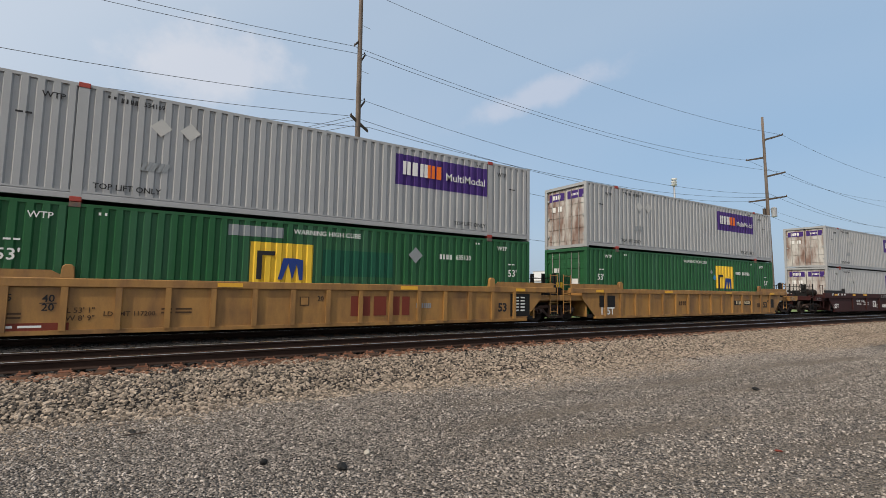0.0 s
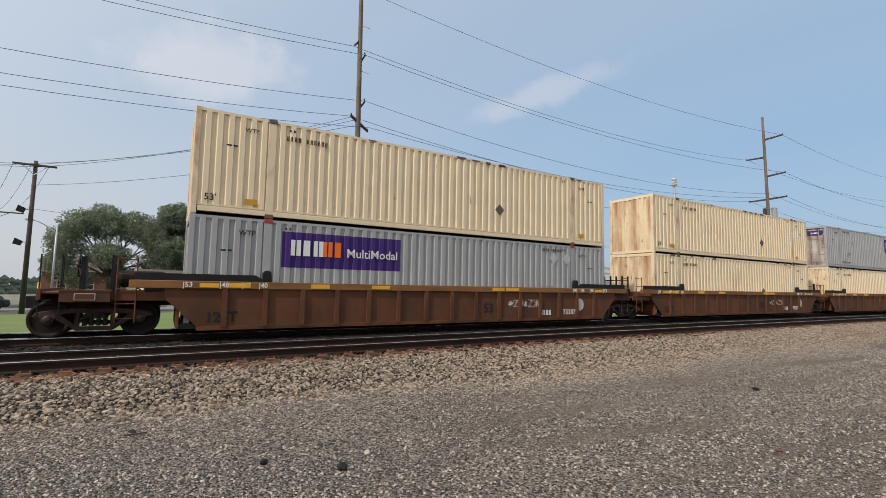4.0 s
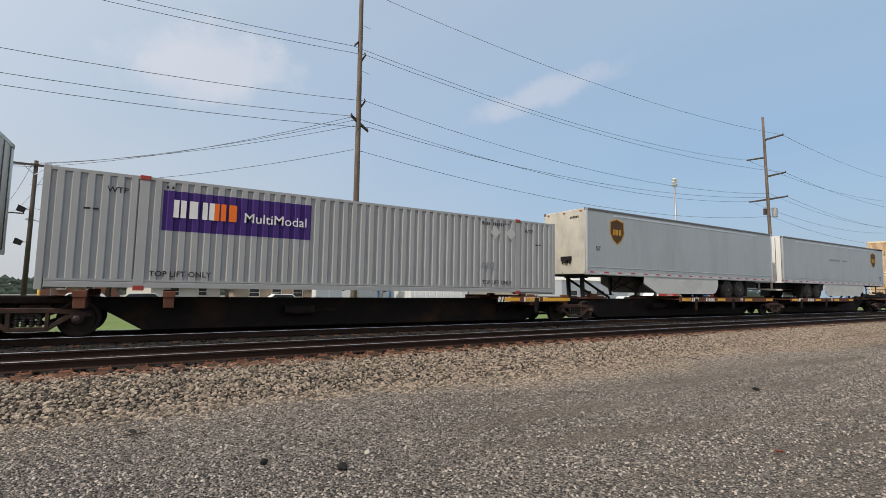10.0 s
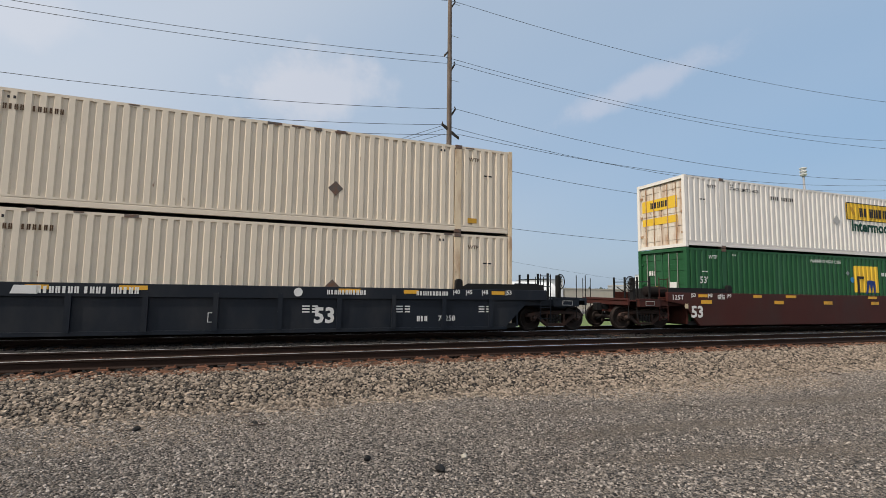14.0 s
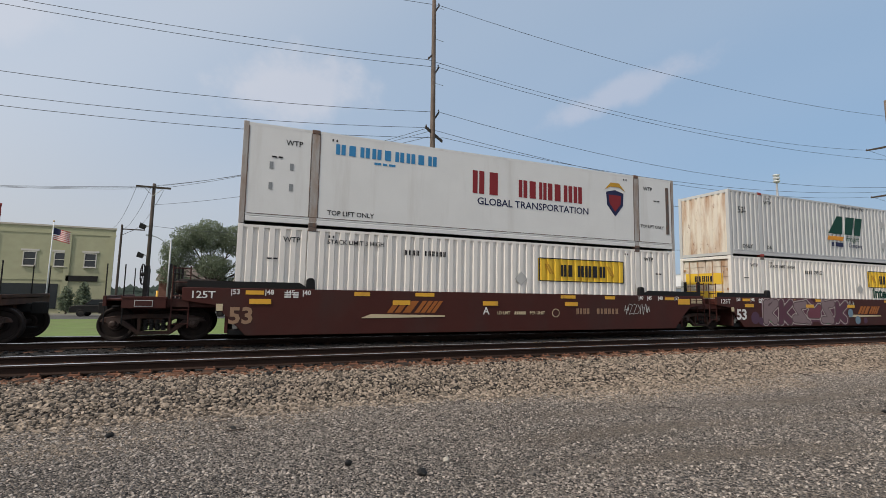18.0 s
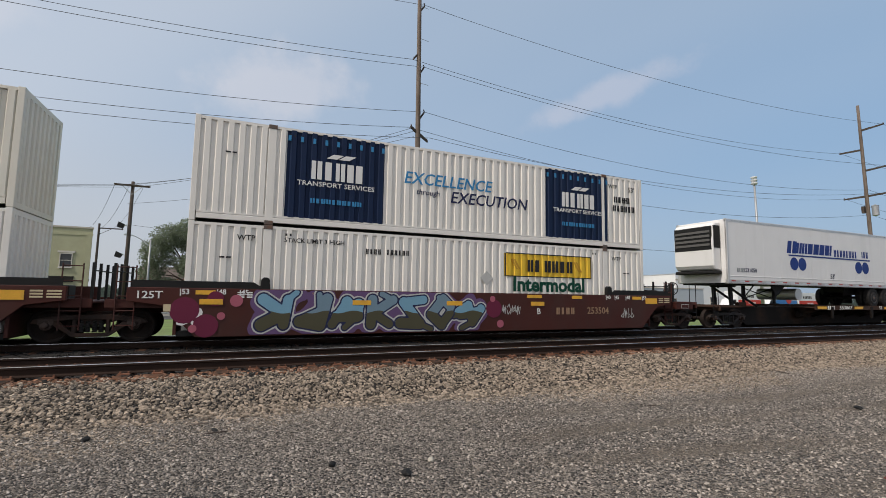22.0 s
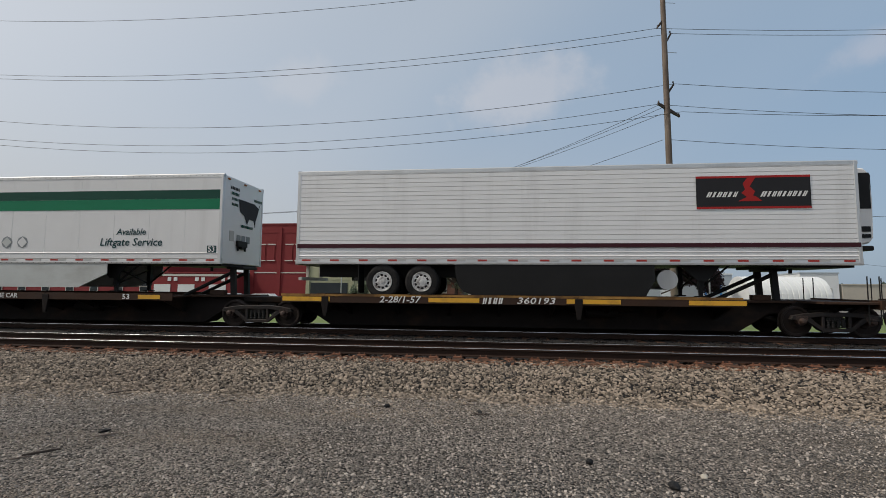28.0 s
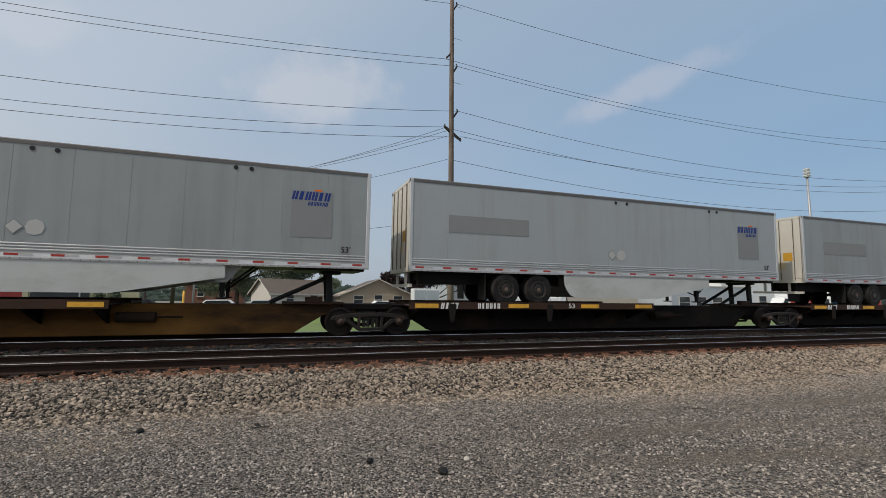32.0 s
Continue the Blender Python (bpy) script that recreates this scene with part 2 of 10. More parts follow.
paint("trailer_grey", (0.278, 0.305, 0.308), rough=0.42, var=0.06, bump=0.02, dirt=(0.20, 0.20, 0.185), dirt_at=0.58, dirt_scale=(1.7, 1.7, 0.14), dirt_amount=0.55, spots=(0.14, 0.13, 0.12), spot_scale=(2.2, 2.2, 1.0), spot_at=0.74)
paint("trailer_white", (0.72, 0.72, 0.71), rough=0.4, var=0.04, bump=0.02, dirt=(0.48, 0.47, 0.45), dirt_at=0.66, dirt_scale=STREAK, dirt_amount=0.4)
paint("trailer_pale", (0.335, 0.378, 0.395), rough=0.4, var=0.05, bump=0.02, dirt=(0.26, 0.28, 0.285), dirt_at=0.58, dirt_scale=(1.2, 1.2, 0.3), dirt_amount=0.5)
paint("aluminium", (0.62, 0.62, 0.61), rough=0.38, metal=0.7, var=0.08, bump=0.03, dirt=(0.35, 0.34, 0.32), dirt_at=0.64, dirt_scale=STREAK, dirt_amount=0.5)
paint("fluted_silver", (0.80, 0.80, 0.79), rough=0.4, metal=0.1, var=0.05, bump=0.02, dirt=(0.45, 0.44, 0.42), dirt_at=0.66, dirt_scale=STREAK, dirt_amount=0.4)
paint("door_rust", (0.50, 0.49, 0.46), rough=0.6, var=0.10, bump=0.06, dirt=(0.13, 0.045, 0.02), dirt_at=0.50, dirt_scale=(1.6, 2.2, 0.5), dirt_amount=0.85)
paint("door_stained", (0.66, 0.61, 0.52), rough=0.6, var=0.08, bump=0.05, dirt=(0.33, 0.15, 0.05), dirt_at=0.56, dirt_scale=(1.5, 2.6, 0.45), dirt_amount=0.8, spots=(0.16, 0.06, 0.025), spot_scale=(7, 7, 2.5), spot_at=0.62)
paint("rod_worn", (0.13, 0.105, 0.085), rough=0.6, metal=0.2, var=0.2)
paint("rod_stained", (0.46, 0.33, 0.20), rough=0.6, metal=0.1, var=0.2, dirt=(0.26, 0.11, 0.04), dirt_at=0.50, dirt_scale=(3, 3, 2))
paint("nose_grimy", (0.50, 0.475, 0.415), rough=0.55, var=0.10, bump=0.04, dirt=(0.23, 0.20, 0.165), dirt_at=0.56, dirt_scale=(0.7, 1.3, 0.8), dirt_amount=0.45, spots=(0.09, 0.07, 0.06), spot_scale=(5, 5, 2), spot_at=0.66)
paint("rim_bright", (0.62, 0.62, 0.60), rough=0.35, metal=0.6, var=0.12, dirt=(0.2, 0.17, 0.14), dirt_at=0.6, dirt_scale=(5, 5, 5))
paint("rust_run", (0.13, 0.045, 0.018), rough=0.85, var=0.4, scale=6, bump=0.1)
paint("edge_rail", (0.125, 0.120, 0.115), rough=0.5, metal=0.3, var=0.12, bump=0.03)
paint("beige_end", (0.70, 0.575, 0.40), rough=0.65, var=0.10, bump=0.06, dirt=(0.30, 0.125, 0.040), dirt_at=0.55, dirt_scale=(1.1, 1.9, 0.40), dirt_amount=0.85, spots=(0.085, 0.035, 0.018), spot_scale=(2.6, 3.2, 0.9), spot_at=0.61)
paint("trailer_ice", (0.43, 0.505, 0.535), rough=0.4, var=0.06, bump=0.02, dirt=(0.42, 0.46, 0.475), dirt_at=0.6, dirt_scale=(0.25, 1, 0.9), dirt_amount=0.5)
paint("trailer_ghost", (0.57, 0.62, 0.63), rough=0.5, var=0.08, bump=0.02)
paint("door_steel", (0.34, 0.32, 0.30), rough=0.42, metal=0.5, var=0.15, bump=0.10, dirt=(0.22, 0.15, 0.12), dirt_at=0.58, dirt_scale=(1, 1.5, 0.8), dirt_amount=0.6)
paint("ghost_grey", (0.225, 0.235, 0.235), rough=0.6, var=0.06, bump=0.02)
paint("beige_post", (0.70, 0.575, 0.40), rough=0.65, var=0.10, bump=0.06, dirt=(0.27, 0.115, 0.045), dirt_at=0.60, dirt_scale=(2.5, 2.5, 0.9), dirt_amount=0.8, spots=(0.12, 0.05, 0.025), spot_scale=(7, 7, 2.5), spot_at=0.66)
paint("skirt_grey", (0.50, 0.52, 0.50), rough=0.45, var=0.08, bump=0.02, dirt=(0.30, 0.29, 0.26), dirt_at=0.58, dirt_scale=(0.8, 1, 1.6), dirt_amount=0.5)
paint("door_grey", (0.50, 0.48, 0.43), rough=0.5, var=0.08, bump=0.03, dirt=RUST, dirt_at=0.68, dirt_scale=STREAK, dirt_amount=0.6)
# railway cars
paint("car_yellow", (0.325, 0.168, 0.044), rough=0.6, var=0.16, bump=0.08, dirt=(0.11, 0.055, 0.027), dirt_at=0.53, dirt_scale=(1.6, 1.6, 0.5), dirt_amount=0.65, spots=(0.07, 0.035, 0.02), spot_scale=(3, 3, 2), spot_at=0.70)
paint("car_brown", (0.044, 0.013, 0.012), spec=0.18, rough=0.65, var=0.2, bump=0.08, dirt=(0.03, 0.018, 0.016), dirt_at=0.56, dirt_scale=(0.6, 1, 0.3), dirt_amount=0.6)
paint("car_red", (0.060, 0.017, 0.013), spec=0.22, rough=0.6, var=0.15, bump=0.06, dirt=(0.045, 0.03, 0.026), dirt_at=0.58, dirt_scale=(0.6, 1, 0.3), dirt_amount=0.6)
paint("car_rusty", (0.135, 0.052, 0.024), spec=0.22, rough=0.75, var=0.28, bump=0.12, dirt=(0.055, 0.03, 0.02), dirt_at=0.5, dirt_scale=(0.5, 1, 0.4), dirt_amount=0.75)
paint("car_rust_dark", (0.072, 0.034, 0.021), spec=0.22, rough=0.75, var=0.3, bump=0.12, dirt=(0.025, 0.016, 0.012), dirt_at=0.5, dirt_scale=(1.4, 1.4, 0.5), dirt_amount=0.75, spots=(0.15, 0.07, 0.03), spot_scale=(3, 3, 1.5), spot_at=0.68)
paint("car_blue", (0.0105, 0.0145, 0.0215), spec=0.22, rough=0.5, var=0.15, bump=0.04, dirt=(0.05, 0.05, 0.05), dirt_at=0.62, dirt_scale=(0.6, 1, 0.3), dirt_amount=0.5)
paint("chord_tan", (0.235, 0.115, 0.042), spec=0.22, rough=0.75, var=0.25, bump=0.1, dirt=(0.10, 0.048, 0.022), dirt_at=0.56, dirt_scale=(0.5, 1, 2.0), dirt_amount=0.7)
paint("lip_ochre", (0.40, 0.215, 0.06), spec=0.22, rough=0.75, var=0.25, bump=0.1, dirt=(0.06, 0.032, 0.018), dirt_at=0.50, dirt_scale=(0.9, 1, 2.0), dirt_amount=0.85)
paint("rim_worn", (0.10, 0.097, 0.092), rough=0.5, metal=0.2, var=0.2, dirt=(0.07, 0.055, 0.045), dirt_at=0.5, dirt_scale=(6, 6, 6))
paint("sill_ochre", (0.20, 0.095, 0.022), spec=0.22, rough=0.8, var=0.35, bump=0.15, dirt=(0.022, 0.014, 0.009), dirt_at=0.51, dirt_scale=(0.22, 1, 0.9), dirt_amount=0.9)
paint("truck_dark", (0.016, 0.013, 0.012), spec=0.3, rough=0.6, var=0.3, bump=0.2, dirt=(0.045, 0.028, 0.02), dirt_at=0.58, dirt_scale=(3, 3, 3), dirt_amount=0.6)
paint("trailer_cool", (0.62, 0.665, 0.66), rough=0.42, var=0.05, bump=0.02, dirt=(0.42, 0.42, 0.40), dirt_at=0.64, dirt_scale=STREAK, dirt_amount=0.4)
paint("sill_dark", (0.011, 0.008, 0.007), spec=0.22, rough=0.8, var=0.35, bump=0.15, dirt=(0.07, 0.036, 0.018), dirt_at=0.64, dirt_scale=(0.6, 1, 0.8), dirt_amount=0.55)
paint("deck_rust", (0.046, 0.024, 0.015), spec=0.22, rough=0.8, var=0.3, bump=0.15, dirt=(0.04, 0.026, 0.02), dirt_at=0.52, dirt_scale=(0.9, 1, 1), dirt_amount=0.7)
paint("deck_rust_light", (0.135, 0.055, 0.034), rough=0.8, spec=0.2, var=0.3, bump=0.15, dirt=(0.05, 0.03, 0.02), dirt_at=0.56, dirt_scale=(0.9, 1, 1), dirt_amount=0.7)
paint("mark_yellow", (0.72, 0.38, 0.03), rough=0.5, var=0.15, bump=0.03, dirt=(0.2, 0.11, 0.04), dirt_at=0.62, dirt_amount=0.6)
paint("truck_iron", (0.036, 0.024, 0.020), spec=0.22, rough=0.7, var=0.35, bump=0.2, dirt=(0.085, 0.040, 0.025), dirt_at=0.56, dirt_scale=(3, 3, 3), dirt_amount=0.7)
paint("wheel_steel", (0.020, 0.015, 0.013), spec=0.22, rough=0.75, metal=0.0, var=0.25, bump=0.08, dirt=(0.03, 0.018, 0.013), dirt_at=0.6, dirt_scale=(4, 4, 4))
paint("bearing_cap", (0.0450, 0.0252, 0.0180), rough=0.6, var=0.3, bump=0.1)
paint("spring_steel", (0.0180, 0.0168, 0.0156), rough=0.6, metal=0.4, var=0.2)
paint("black_iron", (0.012, 0.012, 0.012), spec=0.22, rough=0.6, var=0.25, bump=0.08)
paint("casting", (0.10, 0.085, 0.075), rough=0.7, var=0.3, bump=0.15, dirt=RUST, dirt_at=0.55, dirt_scale=(6, 6, 6))
paint("casting_red", (0.30, 0.035, 0.022), rough=0.6, var=0.2, bump=0.1)
paint("chrome_rod", (0.42, 0.41, 0.39), rough=0.45, metal=0.6, var=0.2, dirt=RUST, dirt_at=0.62, dirt_scale=(3, 3, 3))
paint("tyre", (0.0132, 0.0126, 0.0126), spec=0.22, rough=0.85, var=0.2, bump=0.2, dirt=(0.06, 0.055, 0.05), dirt_at=0.6, dirt_scale=(3, 3, 3), dirt_amount=0.5)
paint("rim_alloy", (0.58, 0.58, 0.57), rough=0.5, metal=0.15, var=0.15, dirt=(0.12, 0.10, 0.09), dirt_at=0.55, dirt_scale=(6, 6, 6))
paint("rim_grey", (0.016, 0.0155, 0.015), rough=0.6, metal=0.2, var=0.2, dirt=(0.05, 0.035, 0.025), dirt_at=0.55, dirt_scale=(5, 5, 5))
paint("tape_red", (0.36, 0.03, 0.02), rough=0.4, var=0.1, bump=0)
paint("tape_white", (0.48, 0.48, 0.47), rough=0.4, var=0.06, bump=0)
# signs and lettering
for key, col in {"ink_white": (0.70, 0.70, 0.68), "ink_black": (0.022, 0.022, 0.024), "ink_purple": (0.052, 0.024, 0.15),
                 "ink_orange": (0.76, 0.16, 0.02), "ink_sign_yellow": (0.72, 0.47, 0.045), "ink_green_bold": (0.006, 0.055, 0.035), "ink_blue": (0.018, 0.045, 0.20),
                 "ink_deep_blue": (0.006, 0.017, 0.052), "graffiti_steel": (0.16, 0.24, 0.30), "ink_green": (0.006, 0.060, 0.042), "ink_red": (0.36, 0.022, 0.020),
                 "ink_brown": (0.075, 0.042, 0.022), "ink_gold": (0.50, 0.28, 0.035), "ink_sky": (0.04, 0.22, 0.44),
                 "ink_maroon": (0.05, 0.012, 0.018), "stripe_green": (0.008, 0.175, 0.085), "ink_grey": (0.24, 0.26, 0.27), "ink_navy": (0.02, 0.025, 0.07),
                 "graffiti_pink": (0.36, 0.10, 0.14), "graffiti_silver": (0.46, 0.46, 0.44), "graffiti_cyan": (0.10, 0.32, 0.36),
                 "graffiti_green": (0.09, 0.22, 0.09), "graffiti_cream": (0.55, 0.46, 0.30), "graffiti_violet": (0.12, 0.07, 0.16),
                 "graffiti_ash": (0.23, 0.17, 0.175), "graffiti_rose": (0.17, 0.055, 0.075), "graffiti_mauve": (0.11, 0.045, 0.065), "graffiti_deep_green": (0.012, 0.028, 0.02),
                 "graffiti_lilac": (0.36, 0.37, 0.46), "ink_teal_dark": (0.012, 0.045, 0.055), "graffiti_dust": (0.42, 0.36, 0.33), "graffiti_ash_dark": (0.10, 0.065, 0.07), "graffiti_plum": (0.085, 0.045, 0.075),
                 "graffiti_crimson": (0.13, 0.018, 0.045), "graffiti_sky": (0.17, 0.33, 0.44), "graffiti_moss": (0.075, 0.07, 0.042), "graffiti_sand": (0.40, 0.27, 0.18), "graffiti_brown": (0.085, 0.032, 0.018), "graffiti_tan": (0.30, 0.19, 0.12), "graffiti_olive": (0.07, 0.085, 0.03), "graffiti_teal": (0.03, 0.10, 0.13),
                 "ink_teal": (0.01, 0.05, 0.055), "ink_pale_yellow": (0.60, 0.50, 0.17), "ink_brick": (0.16, 0.035, 0.022), "ink_crimson": (0.22, 0.025, 0.03),
                 "ink_orange_bright": (0.72, 0.30, 0.03), "ink_orange_dull": (0.34, 0.115, 0.03), "green_repaint": (0.012, 0.085, 0.050)}.items():
    paint(key, col, rough=0.6, spec=0.2, var=0.08, bump=0.0)
# ground and surroundings
paint("ballast_stone", (0.228, 0.186, 0.144), rough=0.9, var=0.88, scale=2.5, fine=30, bump=0.3, island=0.7, dirt=(0.14, 0.10, 0.075), dirt_at=0.6, dirt_scale=(0.3, 0.3, 0.3), dirt_amount=0.4)
paint("gravel_stone", (0.262, 0.232, 0.203), rough=0.9, var=0.80, scale=2.5, fine=30, bump=0.3, island=0.95)
paint("ballast_bed", (0.050, 0.043, 0.036), rough=0.95, var=0.4, scale=3, fine=18, bump=0.6)
# near-black: oil stain plus the shade under cars and between stones, in the colour
paint("ballast_oily_shaded", (0.009, 0.007, 0.006), rough=0.95, var=0.5, scale=3, fine=22, bump=0.6, cells=22.0)
paint("gravel", (0.220, 0.194, 0.168), rough=0.95, var=0.30, scale=0.6, fine=60, bump=0.9, cells=46.0, cell_var=0.95, dirt=(0.265, 0.222, 0.178), dirt_at=0.52, dirt_soft=0.10, dirt_scale=(0.08, 0.42, 1), dirt_amount=0.55, packed=(0.285, 0.236, 0.185))
paint("grass", (0.11, 0.165, 0.036), rough=0.9, var=0.4, scale=0.8, fine=30, bump=0.5, dirt=(0.13, 0.14, 0.06), dirt_at=0.58, dirt_scale=(0.3, 0.3, 0.3))
paint("lot", (0.17, 0.16, 0.145), rough=0.9, var=0.25, scale=0.15, fine=6, bump=0.2, dirt=(0.10, 0.12, 0.05), dirt_at=0.56, dirt_scale=(0.05, 0.05, 1), dirt_amount=0.8)
paint("asphalt", (0.06, 0.06, 0.06), rough=0.9, var=0.2, bump=0.2)
paint("tie_wood", (0.022, 0.016, 0.012), spec=0.22, rough=0.9, var=0.4, scale=3, fine=40, bump=0.4, dirt=(0.14, 0.062, 0.032), dirt_at=0.52, dirt_scale=(4, 1.5, 2), dirt_amount=0.75)
paint("rust_stone", (0.165, 0.082, 0.048), rough=0.9, var=0.7, scale=2.5, fine=30, bump=0.3, island=0.7)
paint("plate_rust", (0.165, 0.068, 0.036), rough=0.85, var=0.3, bump=0.2)
paint("rail_side", (0.024, 0.013, 0.009), spec=0.22, rough=0.85, var=0.3, bump=0.15)
paint("rail_head", (0.66, 0.66, 0.66), rough=0.22, metal=1.0, var=0.08, bump=0.0)
paint("pole_wood", (0.160, 0.128, 0.106), rough=0.9, var=0.3, scale=2, fine=30, bump=0.4, dirt=(0.08, 0.055, 0.04), dirt_at=0.55, dirt_scale=(4, 4, 0.3))
paint("pole_dark", (0.055, 0.042, 0.034), rough=0.9, var=0.3, bump=0.3)
paint("wire", (0.030, 0.032, 0.036), rough=0.6, var=0.05, bump=0)
paint("insulator", (0.10, 0.08, 0.07), rough=0.3, var=0.1, bump=0)
paint("galvanised", (0.36, 0.37, 0.38), rough=0.5, metal=0.5, var=0.12)
paint("leaf_green", (0.175, 0.215, 0.145), rough=0.7, var=0.45, scale=0.4, fine=3, bump=0, island=0.6)
paint("leaf_dull", (0.185, 0.225, 0.145), rough=0.7, var=0.4, scale=0.4, fine=3, bump=0, island=0.6)
paint("leaf_purple", (0.040, 0.024, 0.026), rough=0.7, var=0.4, scale=0.4, fine=3, bump=0, island=0.6)
paint("far_wood", (0.085, 0.115, 0.095), rough=0.9, var=0.3, scale=0.2, fine=2, bump=0)
for key in ("leaf_green", "leaf_dull", "leaf_purple"):
    # thin leaves let part of the light through
    nt = MT[key].node_tree
    bsdf, out_node = nt.nodes["Principled BSDF"], nt.nodes["Material Output"]
    glass_leaf, both = nt.nodes.new("ShaderNodeBsdfTranslucent"), nt.nodes.new("ShaderNodeMixShader")
    both.inputs["Fac"].default_value = 0.45
    nt.links.new(bsdf.inputs["Base Color"].links[0].from_socket, glass_leaf.inputs["Color"])
    nt.links.new(bsdf.outputs[0], both.inputs[1])
    nt.links.new(glass_leaf.outputs[0], both.inputs[2])
    nt.links.new(both.outputs[0], out_node.inputs["Surface"])
paint("bark", (0.07, 0.052, 0.04), rough=0.95, var=0.3, bump=0.4)
paint("siding_tan", (0.31, 0.255, 0.195), rough=0.75, var=0.08, bump=0.1)
paint("siding_white", (0.50, 0.48, 0.44), rough=0.7, var=0.06, bump=0.1)
paint("roof_shingle", (0.105, 0.085, 0.073), rough=0.9, var=0.2, scale=2, fine=20, bump=0.3)
paint("glass_dark", (0.03, 0.035, 0.04), rough=0.12, var=0.1, bump=0)
paint("brick_yellow", (0.345, 0.345, 0.225), rough=0.8, var=0.12, bump=0.15)
paint("brick_red", (0.185, 0.015, 0.018), rough=0.8, var=0.1, bump=0.15)
paint("brick_old", (0.18, 0.085, 0.06), rough=0.85, var=0.2, bump=0.2)
paint("metal_white", (0.66, 0.68, 0.68), rough=0.45, var=0.05, bump=0.03)
paint("metal_grey", (0.36, 0.40, 0.43), rough=0.5, var=0.06, bump=0.03)
paint("concrete", (0.42, 0.39, 0.33), rough=0.85, var=0.12, bump=0.15)
paint("sign_red", (0.50, 0.035, 0.02), rough=0.5, var=0.05, bump=0)
paint("sign_blue", (0.03, 0.16, 0.42), rough=0.5, var=0.05, bump=0)


# ---- tools ----
def box(bm, x0, x1, y0, y1, z0, z1):
    """An axis-aligned box added to bm."""
    vs = [bm.verts.new((x, y, z)) for x in (x0, x1) for y in (y0, y1) for z in (z0, z1)]
    for f in ((0, 1, 3, 2), (4, 6, 7, 5), (0, 4, 5, 1), (2, 3, 7, 6), (0, 2, 6, 4), (1, 5, 7, 3)):
        bm.faces.new([vs[i] for i in f])
    return vs


def prism(bm, outline, axis, a, b):
    """An outline extruded along an axis from a to b; the outline gives the other two coordinates in order."""
    def at(p, s):
        return {"x": (s, p[0], p[1]), "y": (p[0], s, p[1]), "z": (p[0], p[1], s)}[axis]
    lo, hi = [bm.verts.new(at(p, a)) for p in outline], [bm.verts.new(at(p, b)) for p in outline]
    k = len(outline)
    bm.faces.new(lo)
    bm.faces.new(hi[::-1])
    for i in range(k):
        bm.faces.new((lo[i], hi[i], hi[(i + 1) % k], lo[(i + 1) % k]))


def rod(bm, p, q, r, seg=8, r2=None):
    """A round bar from p to q."""
    p, q = Vector(p), Vector(q)
    d = (q - p).normalized()
    u = d.orthogonal().normalized()
    v = d.cross(u)
    rings = []
    for c, rr in ((p, r), (q, r if r2 is None else r2)):
        rings.append([bm.verts.new(c + (u * math.cos(a) + v * math.sin(a)) * rr) for a in [2 * math.pi * i / seg for i in range(seg)]])
    for i in range(seg):
        bm.faces.new((rings[0][i], rings[0][(i + 1) % seg], rings[1][(i + 1) % seg], rings[1][i]))
    bm.faces.new(rings[0][::-1])
    bm.faces.new(rings[1])


def lathe(bm, profile, centre, axis="y", seg=24):
    """A profile of (distance along the axis, radius) turned round an axis."""
    rings = []
    for d, r in profile:
        ring = []
        for i in range(seg):
            a = 2 * math.pi * i / seg
            c, s = math.cos(a) * r, math.sin(a) * r
            off = {"y": (c, d, s), "x": (d, c, s), "z": (c, s, d)}[axis]
            ring.append(bm.verts.new(Vector(centre) + Vector(off)))
        rings.append(ring)
    for r0, r1 in zip(rings, rings[1:]):
        for i in range(seg):
            bm.faces.new((r0[i], r0[(i + 1) % seg], r1[(i + 1) % seg], r1[i]))
    bm.faces.new(rings[0][::-1])
    bm.faces.new(rings[-1])


MESHES = {}


def mesh_of(key, make, mat, smooth=False, bevel=0.0):
    """The mesh that make(bm) builds, made once a key."""
    k = (key, mat)
    if k not in MESHES:
        bm = bmesh.new()
        make(bm)
        bmesh.ops.recalc_face_normals(bm, faces=bm.faces)
        if bevel:
            bmesh.ops.bevel(bm, geom=[e for e in bm.edges if e.calc_face_angle(0) > 0.7], offset=bevel, segments=1, affect="EDGES", profile=0.6)
        me = bpy.data.meshes.new(str(key if isinstance(key, str) else key[0]))
        bm.to_mesh(me)
        bm.free()
        me.materials.append(MT[mat])
        if smooth:
            for p in me.polygons:
                p.use_smooth = True
        MESHES[k] = me
    return MESHES[k]


def part(name, key, make, mat, parent, at=(0, 0, 0), turn=0, label="", smooth=False, bevel=0.0):
    """One mesh object under a thing or a part."""
    ob = new(name, mesh_of(key, make, mat, smooth, bevel))
    if parent is not None:
        ob.parent = parent
    ob.location = at
    ob.rotation_euler = (0, 0, radians(turn))
    if label:
        ob["label"] = label
    return ob


def thing(name, label, category, group="", at=(0, 0, 0), turn=0, kind=""):
    ob = new(name)
    ob.empty_display_size = 0.2
    ob.location = at
    ob.rotation_euler = (0, 0, radians(turn))
    return tagged(ob, label, category, group, kind)


TEXTS = {}


